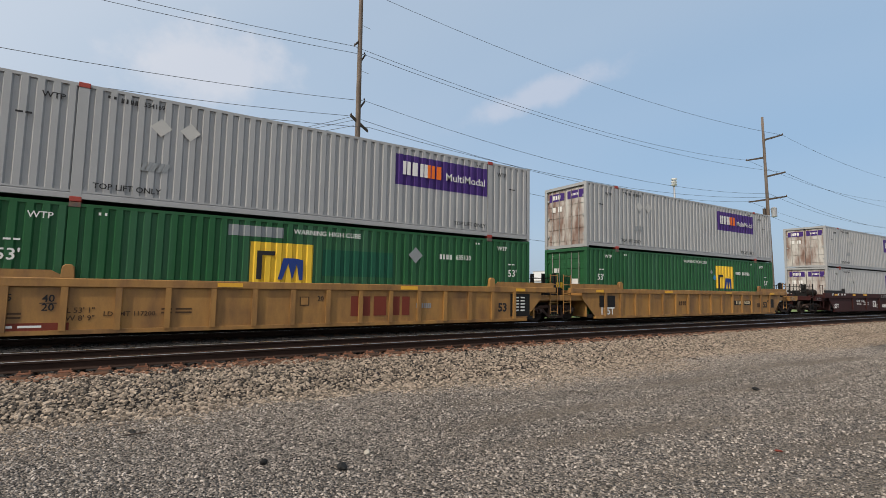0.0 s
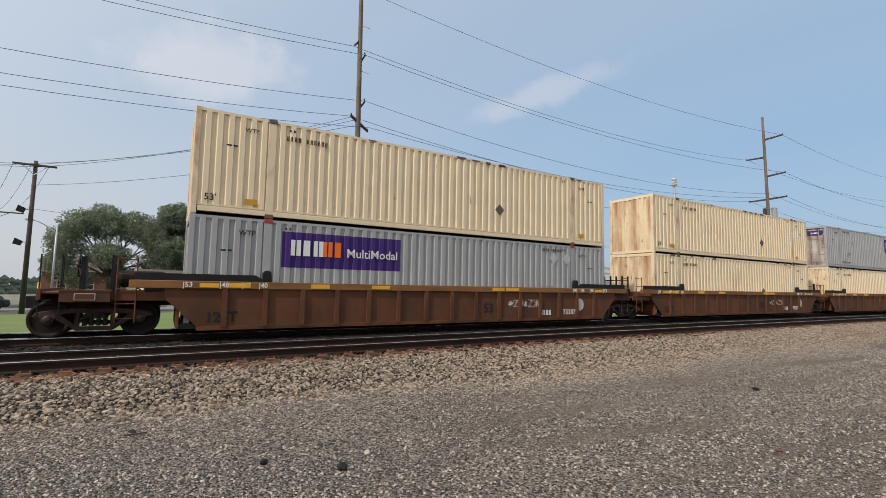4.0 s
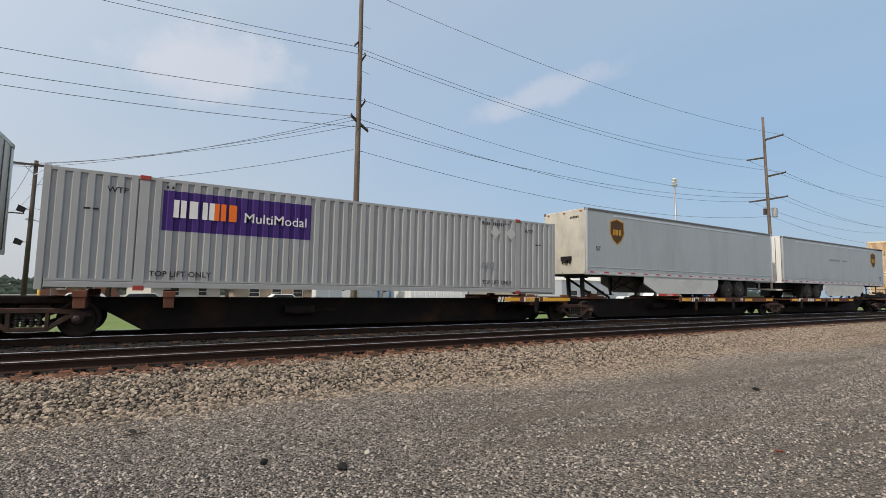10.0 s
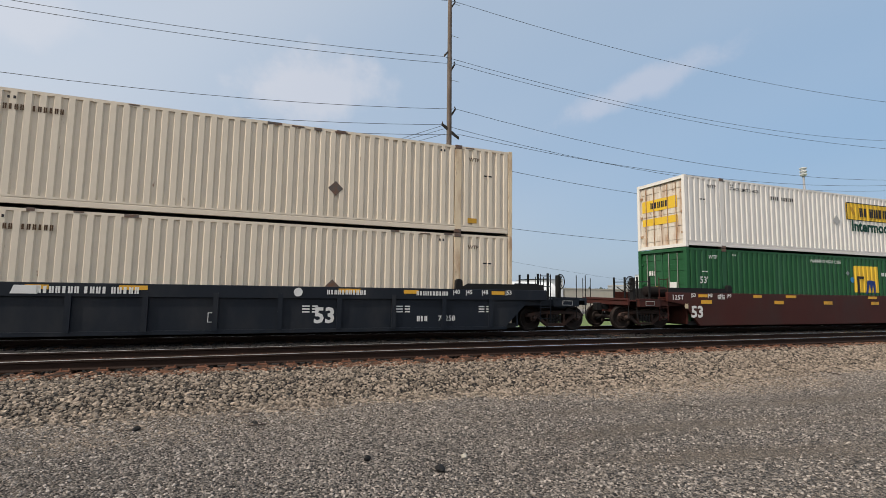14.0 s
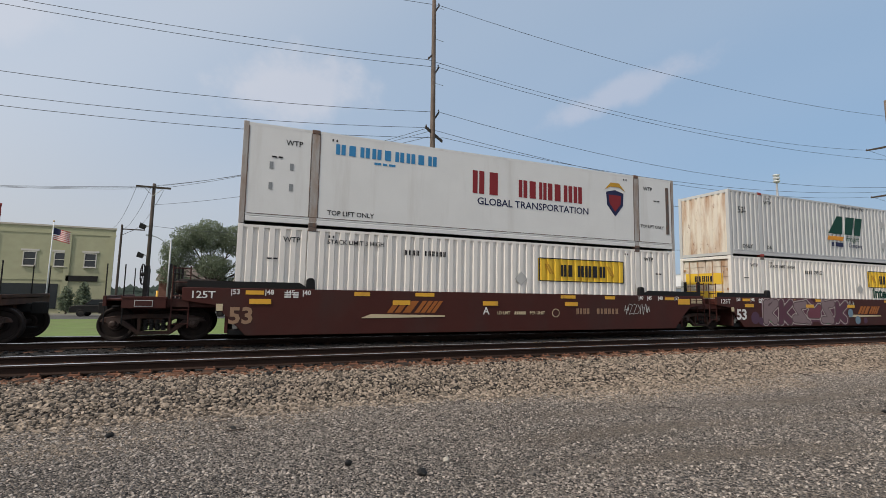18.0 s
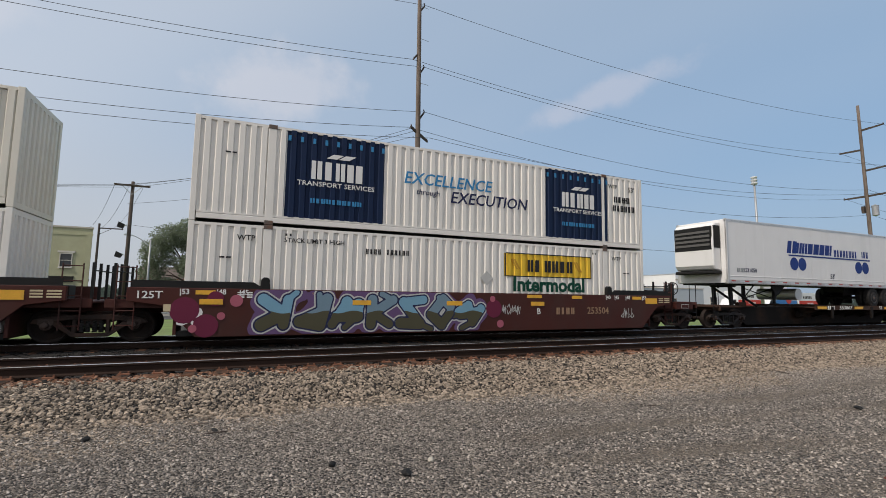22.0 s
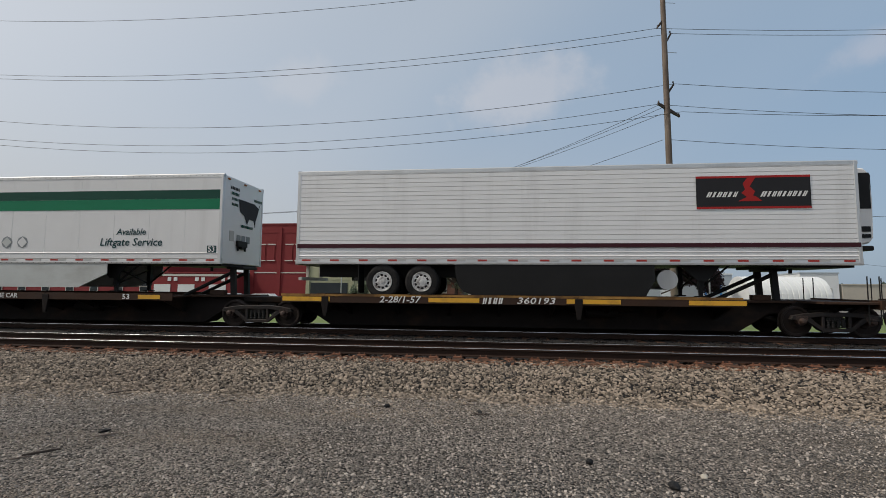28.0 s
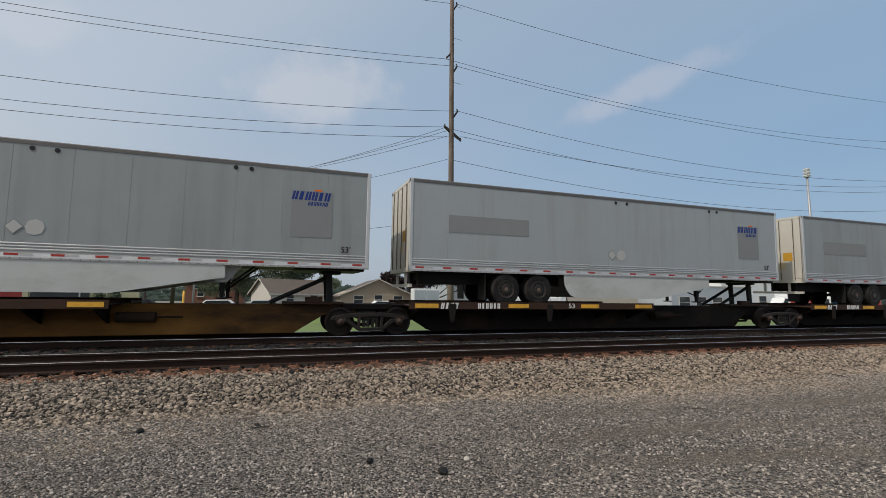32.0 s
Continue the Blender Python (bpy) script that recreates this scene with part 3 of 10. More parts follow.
def words(body, parent, at, height, mat, name="lettering", face="front", squeeze=1.0, shear=0.0, label="", bold=0.016):
    """Raised lettering on a side: the capitals are height tall, centred on at. face: front looks to -y, lead to -x, trail to +x."""
    k = (body, round(height, 3), mat, squeeze, shear, bold)
    if k not in TEXTS:
        cu = bpy.data.curves.new("lettering", "FONT")
        cu.body, cu.size, cu.extrude, cu.resolution_u = body, height / 0.70, 0.0015, 2
        cu.align_x, cu.align_y, cu.shear = "CENTER", "CENTER", shear
        cu.offset = bold * height
        ob = bpy.data.objects.new("lettering", cu)
        me = bpy.data.meshes.new_from_object(ob)
        bpy.data.objects.remove(ob)
        me.transform(Matrix.Diagonal((squeeze, 1, 1, 1)))
        me.materials.clear()
        me.materials.append(MT[mat])
        TEXTS[k] = me
    ob = new(name, TEXTS[k])
    ob.parent = parent
    ob.location = at
    ob.rotation_euler = (radians(90), 0, {"front": 0, "lead": radians(-90), "trail": radians(90)}[face])
    if label:
        ob["label"] = label
    return ob


def bars(parent, at, widths, height, mat, gap=0.18, name="mark", face="front", slant=0.0, label=""):
    """A row of plain bars in place of writing; widths in bar heights, negative for a space."""
    total = sum(abs(w) for w in widths) * height + gap * height * (len(widths) - 1)

    def make(bm):
        x, count = -total / 2, 0
        for w in widths:
            if w > 0:
                a, b, s, hh = x, x + w * height, slant * height, height / 2
                def at_h(u, v):
                    return (u + s * (v + hh) / height, v)
                if height < 0.11 or not 0.42 <= w <= 1.3:
                    strokes = ((a, b),)
                elif count % 3 == 1:
                    strokes = ((a + 0.10 * (b - a), b - 0.22 * (b - a)),)
                else:
                    strokes = ((a, a + 0.42 * (b - a)), (b - 0.44 * (b - a), b))
                for u, v in strokes:
                    prism(bm, [at_h(u, -hh), at_h(v, -hh), at_h(v, hh), at_h(u, hh)], "y", -0.002, 0.002)
                count += 1
            x += abs(w) * height + gap * height
    ob = part(name, ("bars", tuple(widths), height, gap, slant), make, mat, parent, at, 0, label)
    ob.rotation_euler = (0, 0, {"front": 0, "lead": radians(-90), "trail": radians(90)}[face])
    return ob


def plate(parent, at, w, h, mat, name="panel", face="front", thick=0.004, label=""):
    ob = part(name, ("plate", w, h, thick), lambda bm: box(bm, -w / 2, w / 2, -thick, thick, -h / 2, h / 2), mat, parent, at, 0, label)
    ob.rotation_euler = (0, 0, {"front": 0, "lead": radians(-90), "trail": radians(90)}[face])
    return ob


def disc(parent, at, r, mat, name="disc", sides=24, label="", turn=0.0):
    def make(bm):
        pts = [(r * math.cos(2 * math.pi * i / sides + turn), r * math.sin(2 * math.pi * i / sides + turn)) for i in range(sides)]
        prism(bm, pts, "y", -0.002, 0.002)
    return part(name, ("disc", r, sides, turn), make, mat, parent, at, 0, label)


# ---- the line of the railway ----
CURVE, REACH = 0.0006, 70.0


def bend(x):
    """How far the track has swung towards the camera at x."""
    a = min(abs(x), REACH)
    return -CURVE * a * a / 2 - CURVE * REACH * (abs(x) - a)


def slope(x):
    return -CURVE * max(-REACH, min(REACH, x))


NEAR_Y, FAR_Y, GAUGE, CANT = 9.81, 14.21, 1.505, 0.0214
FAR_Z = 0.035
STATIONS = [-900, -400, -200, -120] + list(range(-80, 141, 5)) + [180, 240, 320, 450, 650, 900]


def ribbon(name, outline, mat, label, category, stations=STATIONS, smooth=False, cap=True):
    """A profile of (y, z) drawn along the railway."""
    verts, faces, k = [], [], len(outline)
    for x in stations:
        b = bend(x)
        verts += [(x, y + b, z) for y, z in outline]
    for i in range(len(stations) - 1):
        for j in range(k if cap else k - 1):
            a, b2 = i * k + j, i * k + (j + 1) % k
            faces.append((a, a + k, b2 + k, b2))
    me = bpy.data.meshes.new(name)
    me.from_pydata(verts, [], faces)
    me.materials.append(MT[mat])
    me.update()
    ob = new(name, me)
    return tagged(ob, label, category, kind="structure")


# ---- ground and track ----
def lift(x, y):
    return 0.035 * noise.noise((x * 0.16, y * 0.2, 0.3)) + 0.012 * noise.noise((x * 0.9, y * 0.9, 4.1))


RUTS = ((1.55, -0.27, 0.20), (2.30, -0.20, 0.17), (3.35, -0.24, 0.20), (4.55, -0.10, 0.24), (5.5, -0.06, 0.22))
LEFT_RUTS = ((3.35, 0.10, 0.26), (4.75, 0.06, 0.30), (6.0, 0.05, 0.2))


def worn(x, y):
    """How far wheels have packed the gravel of the yard into bare soil, 0 to 1."""
    n = noise.noise((x * 0.35, y * 0.9, 7.7))
    k = 0.26 * min(1.0, max(0.0, (x - 3.5) / 6.0)) * min(1.0, max(0.0, (7.2 - y) / 1.5))
    for c, m, w in RUTS:
        d = (y - c - m * (x - 6.0) - 0.10 * math.sin(x * 0.7 + c)) / w
        k += 0.80 * math.exp(-d * d) * min(1.0, max(0.0, (x - 1.8) / 2.5))
    for c, m, w in LEFT_RUTS:
        d = (y - c - m * (x + 4.0) - 0.08 * math.sin(x * 0.9 + c)) / w
        k += 0.55 * math.exp(-d * d) * min(1.0, max(0.0, (-0.8 - x) / 2.0))
    d = ((x - 3.55) / 0.8) ** 2 + ((y - 4.65) / 0.22) ** 2
    k += 0.6 * math.exp(-d)
    return min(1.0, max(0.0, k * (0.80 + 0.9 * n)))


def ground_sheet():
    xs = sorted(set([-3000, -1200, -500, -250, -120, -60, -30, -24, -18] + [i * 0.25 for i in range(-56, 128)] + [33, 34, 35, 37, 40, 44, 48, 52, 56, 62, 70, 80, 100, 130, 180, 260, 400, 700, 1400, 3000]))
    ys = sorted(set([-3000, -800, -200, -60, -20, -8, -3, 0] + [0.8 + i * 0.16 for i in range(45)] + [8.6, 10, 14, 17.5, 19, 21, 26, 40, 50, 80, 200, 600, 1500, 3000]))
    verts = [(x, y, -0.50 + (lift(x, y) - 0.012 * worn(x, y) if 0 < y < 8.5 and abs(x) < 60 else 0.0)) for x in xs for y in ys]
    ny = len(ys)
    faces = [(i * ny + j, (i + 1) * ny + j, (i + 1) * ny + j + 1, i * ny + j + 1) for i in range(len(xs) - 1) for j in range(ny - 1)]
    me = bpy.data.meshes.new("ground")
    me.from_pydata(verts, [], faces)
    me.materials.append(MT["gravel"])
    me.materials.append(MT["grass"])
    me.materials.append(MT["lot"])
    me.attributes.new("worn", "FLOAT", "POINT").data.foreach_set("value", [worn(x, y) if 0 < y < 8.5 else 0.0 for x, y, z in verts])
    for p in me.polygons:
        p.use_smooth = True
        c = p.center
        if c.y > 17.4:
            p.material_index = 1 if c.y < 50 else 2
    tagged(new("ground", me), "grey gravel yard with worn wheel tracks and grass beyond the railway", "ground", kind="structure")


ground_sheet()
# the dark bed also stands for shade in the gaps of the shoulder stones
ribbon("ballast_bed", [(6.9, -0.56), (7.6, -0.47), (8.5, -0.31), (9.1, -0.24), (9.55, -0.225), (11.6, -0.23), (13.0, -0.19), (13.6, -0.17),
                       (16.3, -0.13), (16.9, -0.16), (18.2, -0.56)], "ballast_oily_shaded", "oil-stained ballast bed under two railway tracks, coloured darker for shade", "ballast", cap=False)
road = new("road", mesh_of("road", lambda bm: box(bm, -600, 900, 44, 53, -0.52, -0.485), "asphalt"))
tagged(road, "grey asphalt street beyond the grass", "road", kind="structure")

RAIL = [(-0.070, -0.172), (0.070, -0.172), (0.068, -0.160), (0.014, -0.140), (0.010, -0.050), (0.036, -0.040), (0.036, -0.006),
        (-0.036, -0.006), (-0.036, -0.040), (-0.010, -0.050), (-0.014, -0.140), (-0.068, -0.160)]
HEAD = [(-0.0385, -0.028), (-0.0380, -0.019), (-0.0345, -0.0115), (-0.0290, -0.0055), (-0.021, -0.0015), (-0.010, 0.0006), (0.0, 0.001), (0.012, 0.0006), (0.025, -0.0015), (0.033, -0.006)]
NEAR_HEAD = [(-0.0345, -0.012), (-0.032, -0.006), (-0.026, -0.0025), (-0.012, 0.0006), (0.0, 0.001), (0.012, 0.0006), (0.026, -0.0025)]
RAILS = ((NEAR_Y, 0.0), (NEAR_Y + GAUGE, -0.005), (FAR_Y, FAR_Z), (FAR_Y + GAUGE, FAR_Z + GAUGE * CANT))
for y, z in RAILS:
    rail = ribbon("rail", [(y + a, z + b) for a, b in RAIL], "rail_side", "rusty steel rail with a polished running surface", "rail")
    head = ribbon("rail_head", [(y + a, z + b) for a, b in (NEAR_HEAD if y < FAR_Y else HEAD)], "rail_head", "", "")
    for p in head.data.polygons:
        p.use_smooth = True
    head.parent = rail
    for key in ("label", "category", "kind"):
        if key in head:
            del head[key]


def tie_mesh(bm):
    box(bm, -0.115, 0.115, -1.30, 1.30, -0.17, 0.0)


def plate_mesh(bm):
    box(bm, -0.09, 0.09, -0.17, 0.17, 0.0, 0.018)
    for sx in (-0.06, 0.06):
        for sy in (-0.10, 0.10):
            box(bm, sx - 0.012, sx + 0.012, sy - 0.016, sy + 0.016, 0.018, 0.05)


def track(name, y0, z0, roll, first, last, label):
    bed = thing(name, label, "railway track", kind="structure")
    rng = random.Random(5 if z0 else 6)
    x = first
    while x < last:
        tie = part("tie", "tie", tie_mesh, "tie_wood", bed, (x, y0 + bend(x) + rng.uniform(-0.05, 0.05), z0 - 0.19 + rng.uniform(-0.012, 0.008)), 0, bevel=0.015)
        tie.rotation_euler = (roll, 0, rng.uniform(-0.02, 0.02))
        for side in (-GAUGE / 2, GAUGE / 2) if roll == 0.0 and x < 15 else ():
            part("tie_plate", "tie_plate", plate_mesh, "plate_rust", tie, (0, side, 0.0))
        x += 0.53 + rng.uniform(-0.03, 0.03)


track("near_track", NEAR_Y + GAUGE / 2, 0.0, 0.0, -14.0, 52.0, "empty near railway track with worn timber ties and rusty plates")
track("far_track", FAR_Y + GAUGE / 2, FAR_Z + 0.016, CANT, -15.0, 34.0, "railway track under the train with dark timber ties")


def stones(name, count, area, size, mat, label, seed, height, taper=None, bare=None):
    """Many loose stones in one mesh, each a rough angular lump with a ridge, its foot in the ground. bare: where few of them lie."""
    rng = np.random.default_rng(seed)
    cx = area[0] + (area[1] - area[0]) * rng.random(count) ** area[4]
    cy = area[2] + (area[3] - area[2]) * rng.random(count)
    s = size[0] + (size[1] - size[0]) * rng.random(count) ** 2.0
    if taper:
        s = s * np.interp(cy, taper, (0.35, 1.0))
    if bare:
        w = np.array([bare(a, b) for a, b in zip(cx, cy)])
        keep = rng.random(count) > 0.75 * w
        cx, cy, s = cx[keep], cy[keep], (s * (1 - 0.35 * w))[keep]
        count = len(cx)
    z = np.array([height(a, b) for a, b in zip(cx, cy)])
    foot = np.array([(-1, -1, -1), (1, -1, -1), (1, 1, -1), (-1, 1, -1), (-0.8, -0.85, 1), (0.8, -0.85, 1), (0.8, 0.85, 1), (-0.8, 0.85, 1)], float)
    v = foot[None] * (0.50 + 0.50 * rng.random((count, 8, 3)))
    v *= s[:, None, None] * (np.array([0.84, 0.60, 0.40]) * (0.75 + 0.5 * rng.random((count, 1, 3))))
    ang, tip = rng.random(count) * 6.28, (rng.random(count) - 0.5) * 0.9
    ct, st = np.cos(tip)[:, None], np.sin(tip)[:, None]
    x1, z1 = v[..., 0] * ct - v[..., 2] * st, v[..., 0] * st + v[..., 2] * ct
    ca, sa = np.cos(ang)[:, None], np.sin(ang)[:, None]
    pts = np.stack([x1 * ca - v[..., 1] * sa + cx[:, None], x1 * sa + v[..., 1] * ca + cy[:, None], z1 + (z + s * 0.22)[:, None]], -1).reshape(-1, 3)
    lap = np.array([4, 5, 6, 7, 0, 1, 5, 4, 1, 2, 6, 5, 2, 3, 7, 6, 3, 0, 4, 7])
    loops = (lap[None] + 8 * np.arange(count)[:, None]).ravel()
    starts = np.arange(0, len(loops), 4)
    me = bpy.data.meshes.new(name)
    me.vertices.add(len(pts))
    me.vertices.foreach_set("co", pts.ravel())
    me.loops.add(len(loops))
    me.loops.foreach_set("vertex_index", loops)
    me.polygons.add(len(starts))
    me.polygons.foreach_set("loop_start", starts)
    me.update()
    me.validate()
    me.shade_flat()
    me.materials.append(MT[mat])
    return tagged(new(name, me), label, "stones", kind="stuff")


def shoulder(x, y):
    y = y - bend(x)
    return float(np.interp(y, [6.0, 6.9, 7.6, 8.5, 9.2, 9.55, 11.6, 13.0, 13.6, 16.3, 16.9, 18.2], [-0.50, -0.50, -0.46, -0.31, -0.225, -0.215, -0.23, -0.19, -0.17, -0.13, -0.16, -0.50]))


stones("ballast_stones", 128000, (-13.5, 40.0, 5.8, 9.42, 1.4), (0.017, 0.050), "ballast_stone", "loose grey crushed-stone ballast on the track shoulder", 11, shoulder, (5.8, 7.2))
stones("rusty_stones", 11000, (-13.5, 40.0, 9.12, 9.64, 1.3), (0.022, 0.055), "rust_stone", "rust-stained crushed stone beside the rail", 17, shoulder)
# same near-black colour, so shade under the train is painted into these stones
stones("far_ballast_stones", 14000, (-13.5, 60.0, 9.0, 17.5, 1.3), (0.04, 0.09), "ballast_oily_shaded", "oil-stained crushed stone between the rails, coloured darker for shade", 12, lambda x, y: shoulder(x, y) - 0.01)
stones("gravel_stones", 135000, (-9.5, 20.0, 1.3, 7.6, 1.3), (0.008, 0.023), "gravel_stone", "small loose grey gravel on the yard", 13, lambda x, y: -0.502 + lift(x, y), None, worn)


def odd_stone(name, x, y, w, d, h, mat, label, category):
    rng = random.Random(int(x * 50))

    def make(bm):
        bmesh.ops.create_icosphere(bm, subdivisions=2, radius=1.0)
        for v in bm.verts:
            k = 1 + 0.35 * noise.noise(v.co * 1.7 + Vector((x, y, 0)))
            v.co = Vector((v.co.x * w * k, v.co.y * d * k, v.co.z * h * k))
    ob = part(name, (name, x), make, mat, None, (x, y, -0.5 + lift(x, y) + h * 0.6), rng.uniform(0, 180))
    tagged(ob, label, category)


for x, y, w, d, h, m, lab in ((1.51, 4.24, 0.075, 0.045, 0.03, "black_iron", "dark clinker stone lying on the gravel"), (1.85, 4.47, 0.04, 0.03, 0.025, "concrete", "pale stone lying on the gravel"),
                              (0.91, 4.71, 0.045, 0.035, 0.03, "black_iron", "small dark stone lying on the gravel"), (-0.2, 6.47, 0.10, 0.03, 0.018, "black_iron", "dark sliver of wood on the gravel"),
                              (-1.52, 6.58, 0.06, 0.04, 0.03, "black_iron", "dark clinker stone beside the ballast"), (8.97, 4.15, 0.09, 0.05, 0.025, "black_iron", "flat dark stone on the dirt"),
                              (5.66, 2.43, 0.04, 0.02, 0.012, "ink_brick", "small red scrap lying on the gravel"), (-4.43, 4.95, 0.07, 0.04, 0.02, "black_iron", "dark chip lying on the gravel"),
                              (-6.25, 7.12, 0.16, 0.03, 0.02, "pole_dark", "dark stick lying by the ballast"),
                              (10.5, 7.3, 0.2, 0.03, 0.02, "pole_dark", "dark branch lying on the ballast edge"),
                              ):
    odd_stone("stone", x, y, w, d, h, m, lab, "stone")


def stick(x0, y0, x1, y1, w, mat, label):
    """A splinter of wood lying on the gravel."""
    mid = ((x0 + x1) / 2, (y0 + y1) / 2)
    z = -0.5 + lift(*mid) + w * 0.55

    def make(bm):
        d = Vector((x1 - x0, y1 - y0, 0)) / 2
        n = Vector((-d.y, d.x, 0)).normalized()
        lo, hi = [], []
        for t, k in ((-1.0, 0.35), (-0.5, 1.0), (0.1, 0.85), (0.6, 0.95), (1.0, 0.3)):
            c = d * t + n * (0.25 * w * math.sin(3 * t))
            lo += [bm.verts.new(c - n * w * k - Vector((0, 0, w * 0.4))), bm.verts.new(c + n * w * k - Vector((0, 0, w * 0.4)))]
            hi += [bm.verts.new(c - n * w * k * 0.8 + Vector((0, 0, w * 0.5 * k))), bm.verts.new(c + n * w * k * 0.8 + Vector((0, 0, w * 0.4 * k)))]
        for i in range(0, 8, 2):
            bm.faces.new((hi[i], hi[i + 1], hi[i + 3], hi[i + 2]))
            bm.faces.new((lo[i], hi[i], hi[i + 2], lo[i + 2]))
            bm.faces.new((lo[i + 1], lo[i + 3], hi[i + 3], hi[i + 1]))
            bm.faces.new((lo[i], lo[i + 2], lo[i + 3], lo[i + 1]))
        bm.faces.new((lo[0], lo[1], hi[1], hi[0]))
        bm.faces.new((lo[8], hi[8], hi[9], lo[9]))
    tagged(part("wood_splinter", ("stick", x0, y0), make, mat, None, (*mid, z)), label, "wood splinter")


for a in ((-6.05, 6.75, -5.75, 7.10, 0.030, "pole_dark"), (-4.0, 6.46, -3.84, 6.66, 0.018, "pole_dark"), (-4.38, 4.74, -4.20, 4.90, 0.018, "pole_wood"), (-4.58, 4.04, -4.48, 4.14, 0.012, "pole_wood"),
          (-4.56, 4.14, -4.36, 4.36, 0.022, "pole_dark"), (-2.99, 4.99, -2.88, 5.02, 0.014, "pole_wood"), (11.9, 7.3, 11.65, 6.65, 0.022, "pole_dark"), (8.6, 4.32, 8.84, 4.13, 0.012, "pole_wood"),
          (-0.30, 6.36, -0.06, 6.38, 0.016, "pole_dark"), (-0.48, 6.86, -0.20, 6.90, 0.016, "pole_wood"), (3.1, 6.95, 3.45, 7.05, 0.014, "pole_dark"), (5.9, 5.6, 6.1, 5.45, 0.012, "pole_dark")):
    stick(*a, "dark weathered splinter of wood on the gravel" if a[5] == "pole_dark" else "pale weathered splinter of wood on the gravel")


# ---- the train ----
SPEED = 25.5
TRACK_Y = FAR_Y + GAUGE / 2
TRACK_Z = FAR_Z + GAUGE / 2 * CANT
MOVING = []


def on_train(ob, at):
    """ob rides on the train; at: how far along the track it is at 0 s."""
    MOVING.append((ob, at))
    return ob


LC, WC, HC = 16.15, 2.59, 2.896
RIDGE = 0.292


def wave(x0, x1, y, depth):
    """Outline of a corrugated sheet from x0 to x1, the ridges at y, the valleys depth further in."""
    n = max(1, round((x1 - x0) / RIDGE))
    p = (x1 - x0) / n
    pts = []
    for i in range(n):
        a = x0 + i * p
        pts += [(a, y + depth), (a + p * 0.30, y + depth), (a + p * 0.41, y), (a + p * 0.85, y), (a + p * 0.96, y + depth)]
    pts.append((x1, y + depth))
    return pts


def sheet(bm, x0, x1, z0, z1, y=-WC / 2, depth=0.048, back=0.10):
    line = wave(x0, x1, y, depth)
    prism(bm, line + [(x1, y + back), (x0, y + back)], "z", z0, z1)


POST = 6.10


def ribbed_side(bm):
    for a, b in ((-LC / 2 + 0.14, -POST - 0.11), (-POST + 0.11, POST - 0.11), (POST + 0.11, LC / 2 - 0.14)):
        sheet(bm, a, b, 0.27, HC - 0.10)


def flat_side(bm):
    box(bm, -LC / 2 + 0.12, LC / 2 - 0.12, -WC / 2 + 0.006, -WC / 2 + 0.08, 0.27, HC - 0.10)


def bottom_rail(bm):
    prism(bm, [(-WC / 2, 0.07), (-WC / 2, 0.19), (-WC / 2 + 0.012, 0.20), (-WC / 2 + 0.012, 0.215), (-WC / 2, 0.225), (-WC / 2, 0.27), (-WC / 2 + 0.12, 0.27), (-WC / 2 + 0.12, 0.07)], "x", -LC / 2 + 0.16, LC / 2 - 0.16)


def top_rail(bm):
    box(bm, -LC / 2 + 0.12, LC / 2 - 0.12, -WC / 2 + 0.004, -WC / 2 + 0.12, HC - 0.10, HC - 0.025)


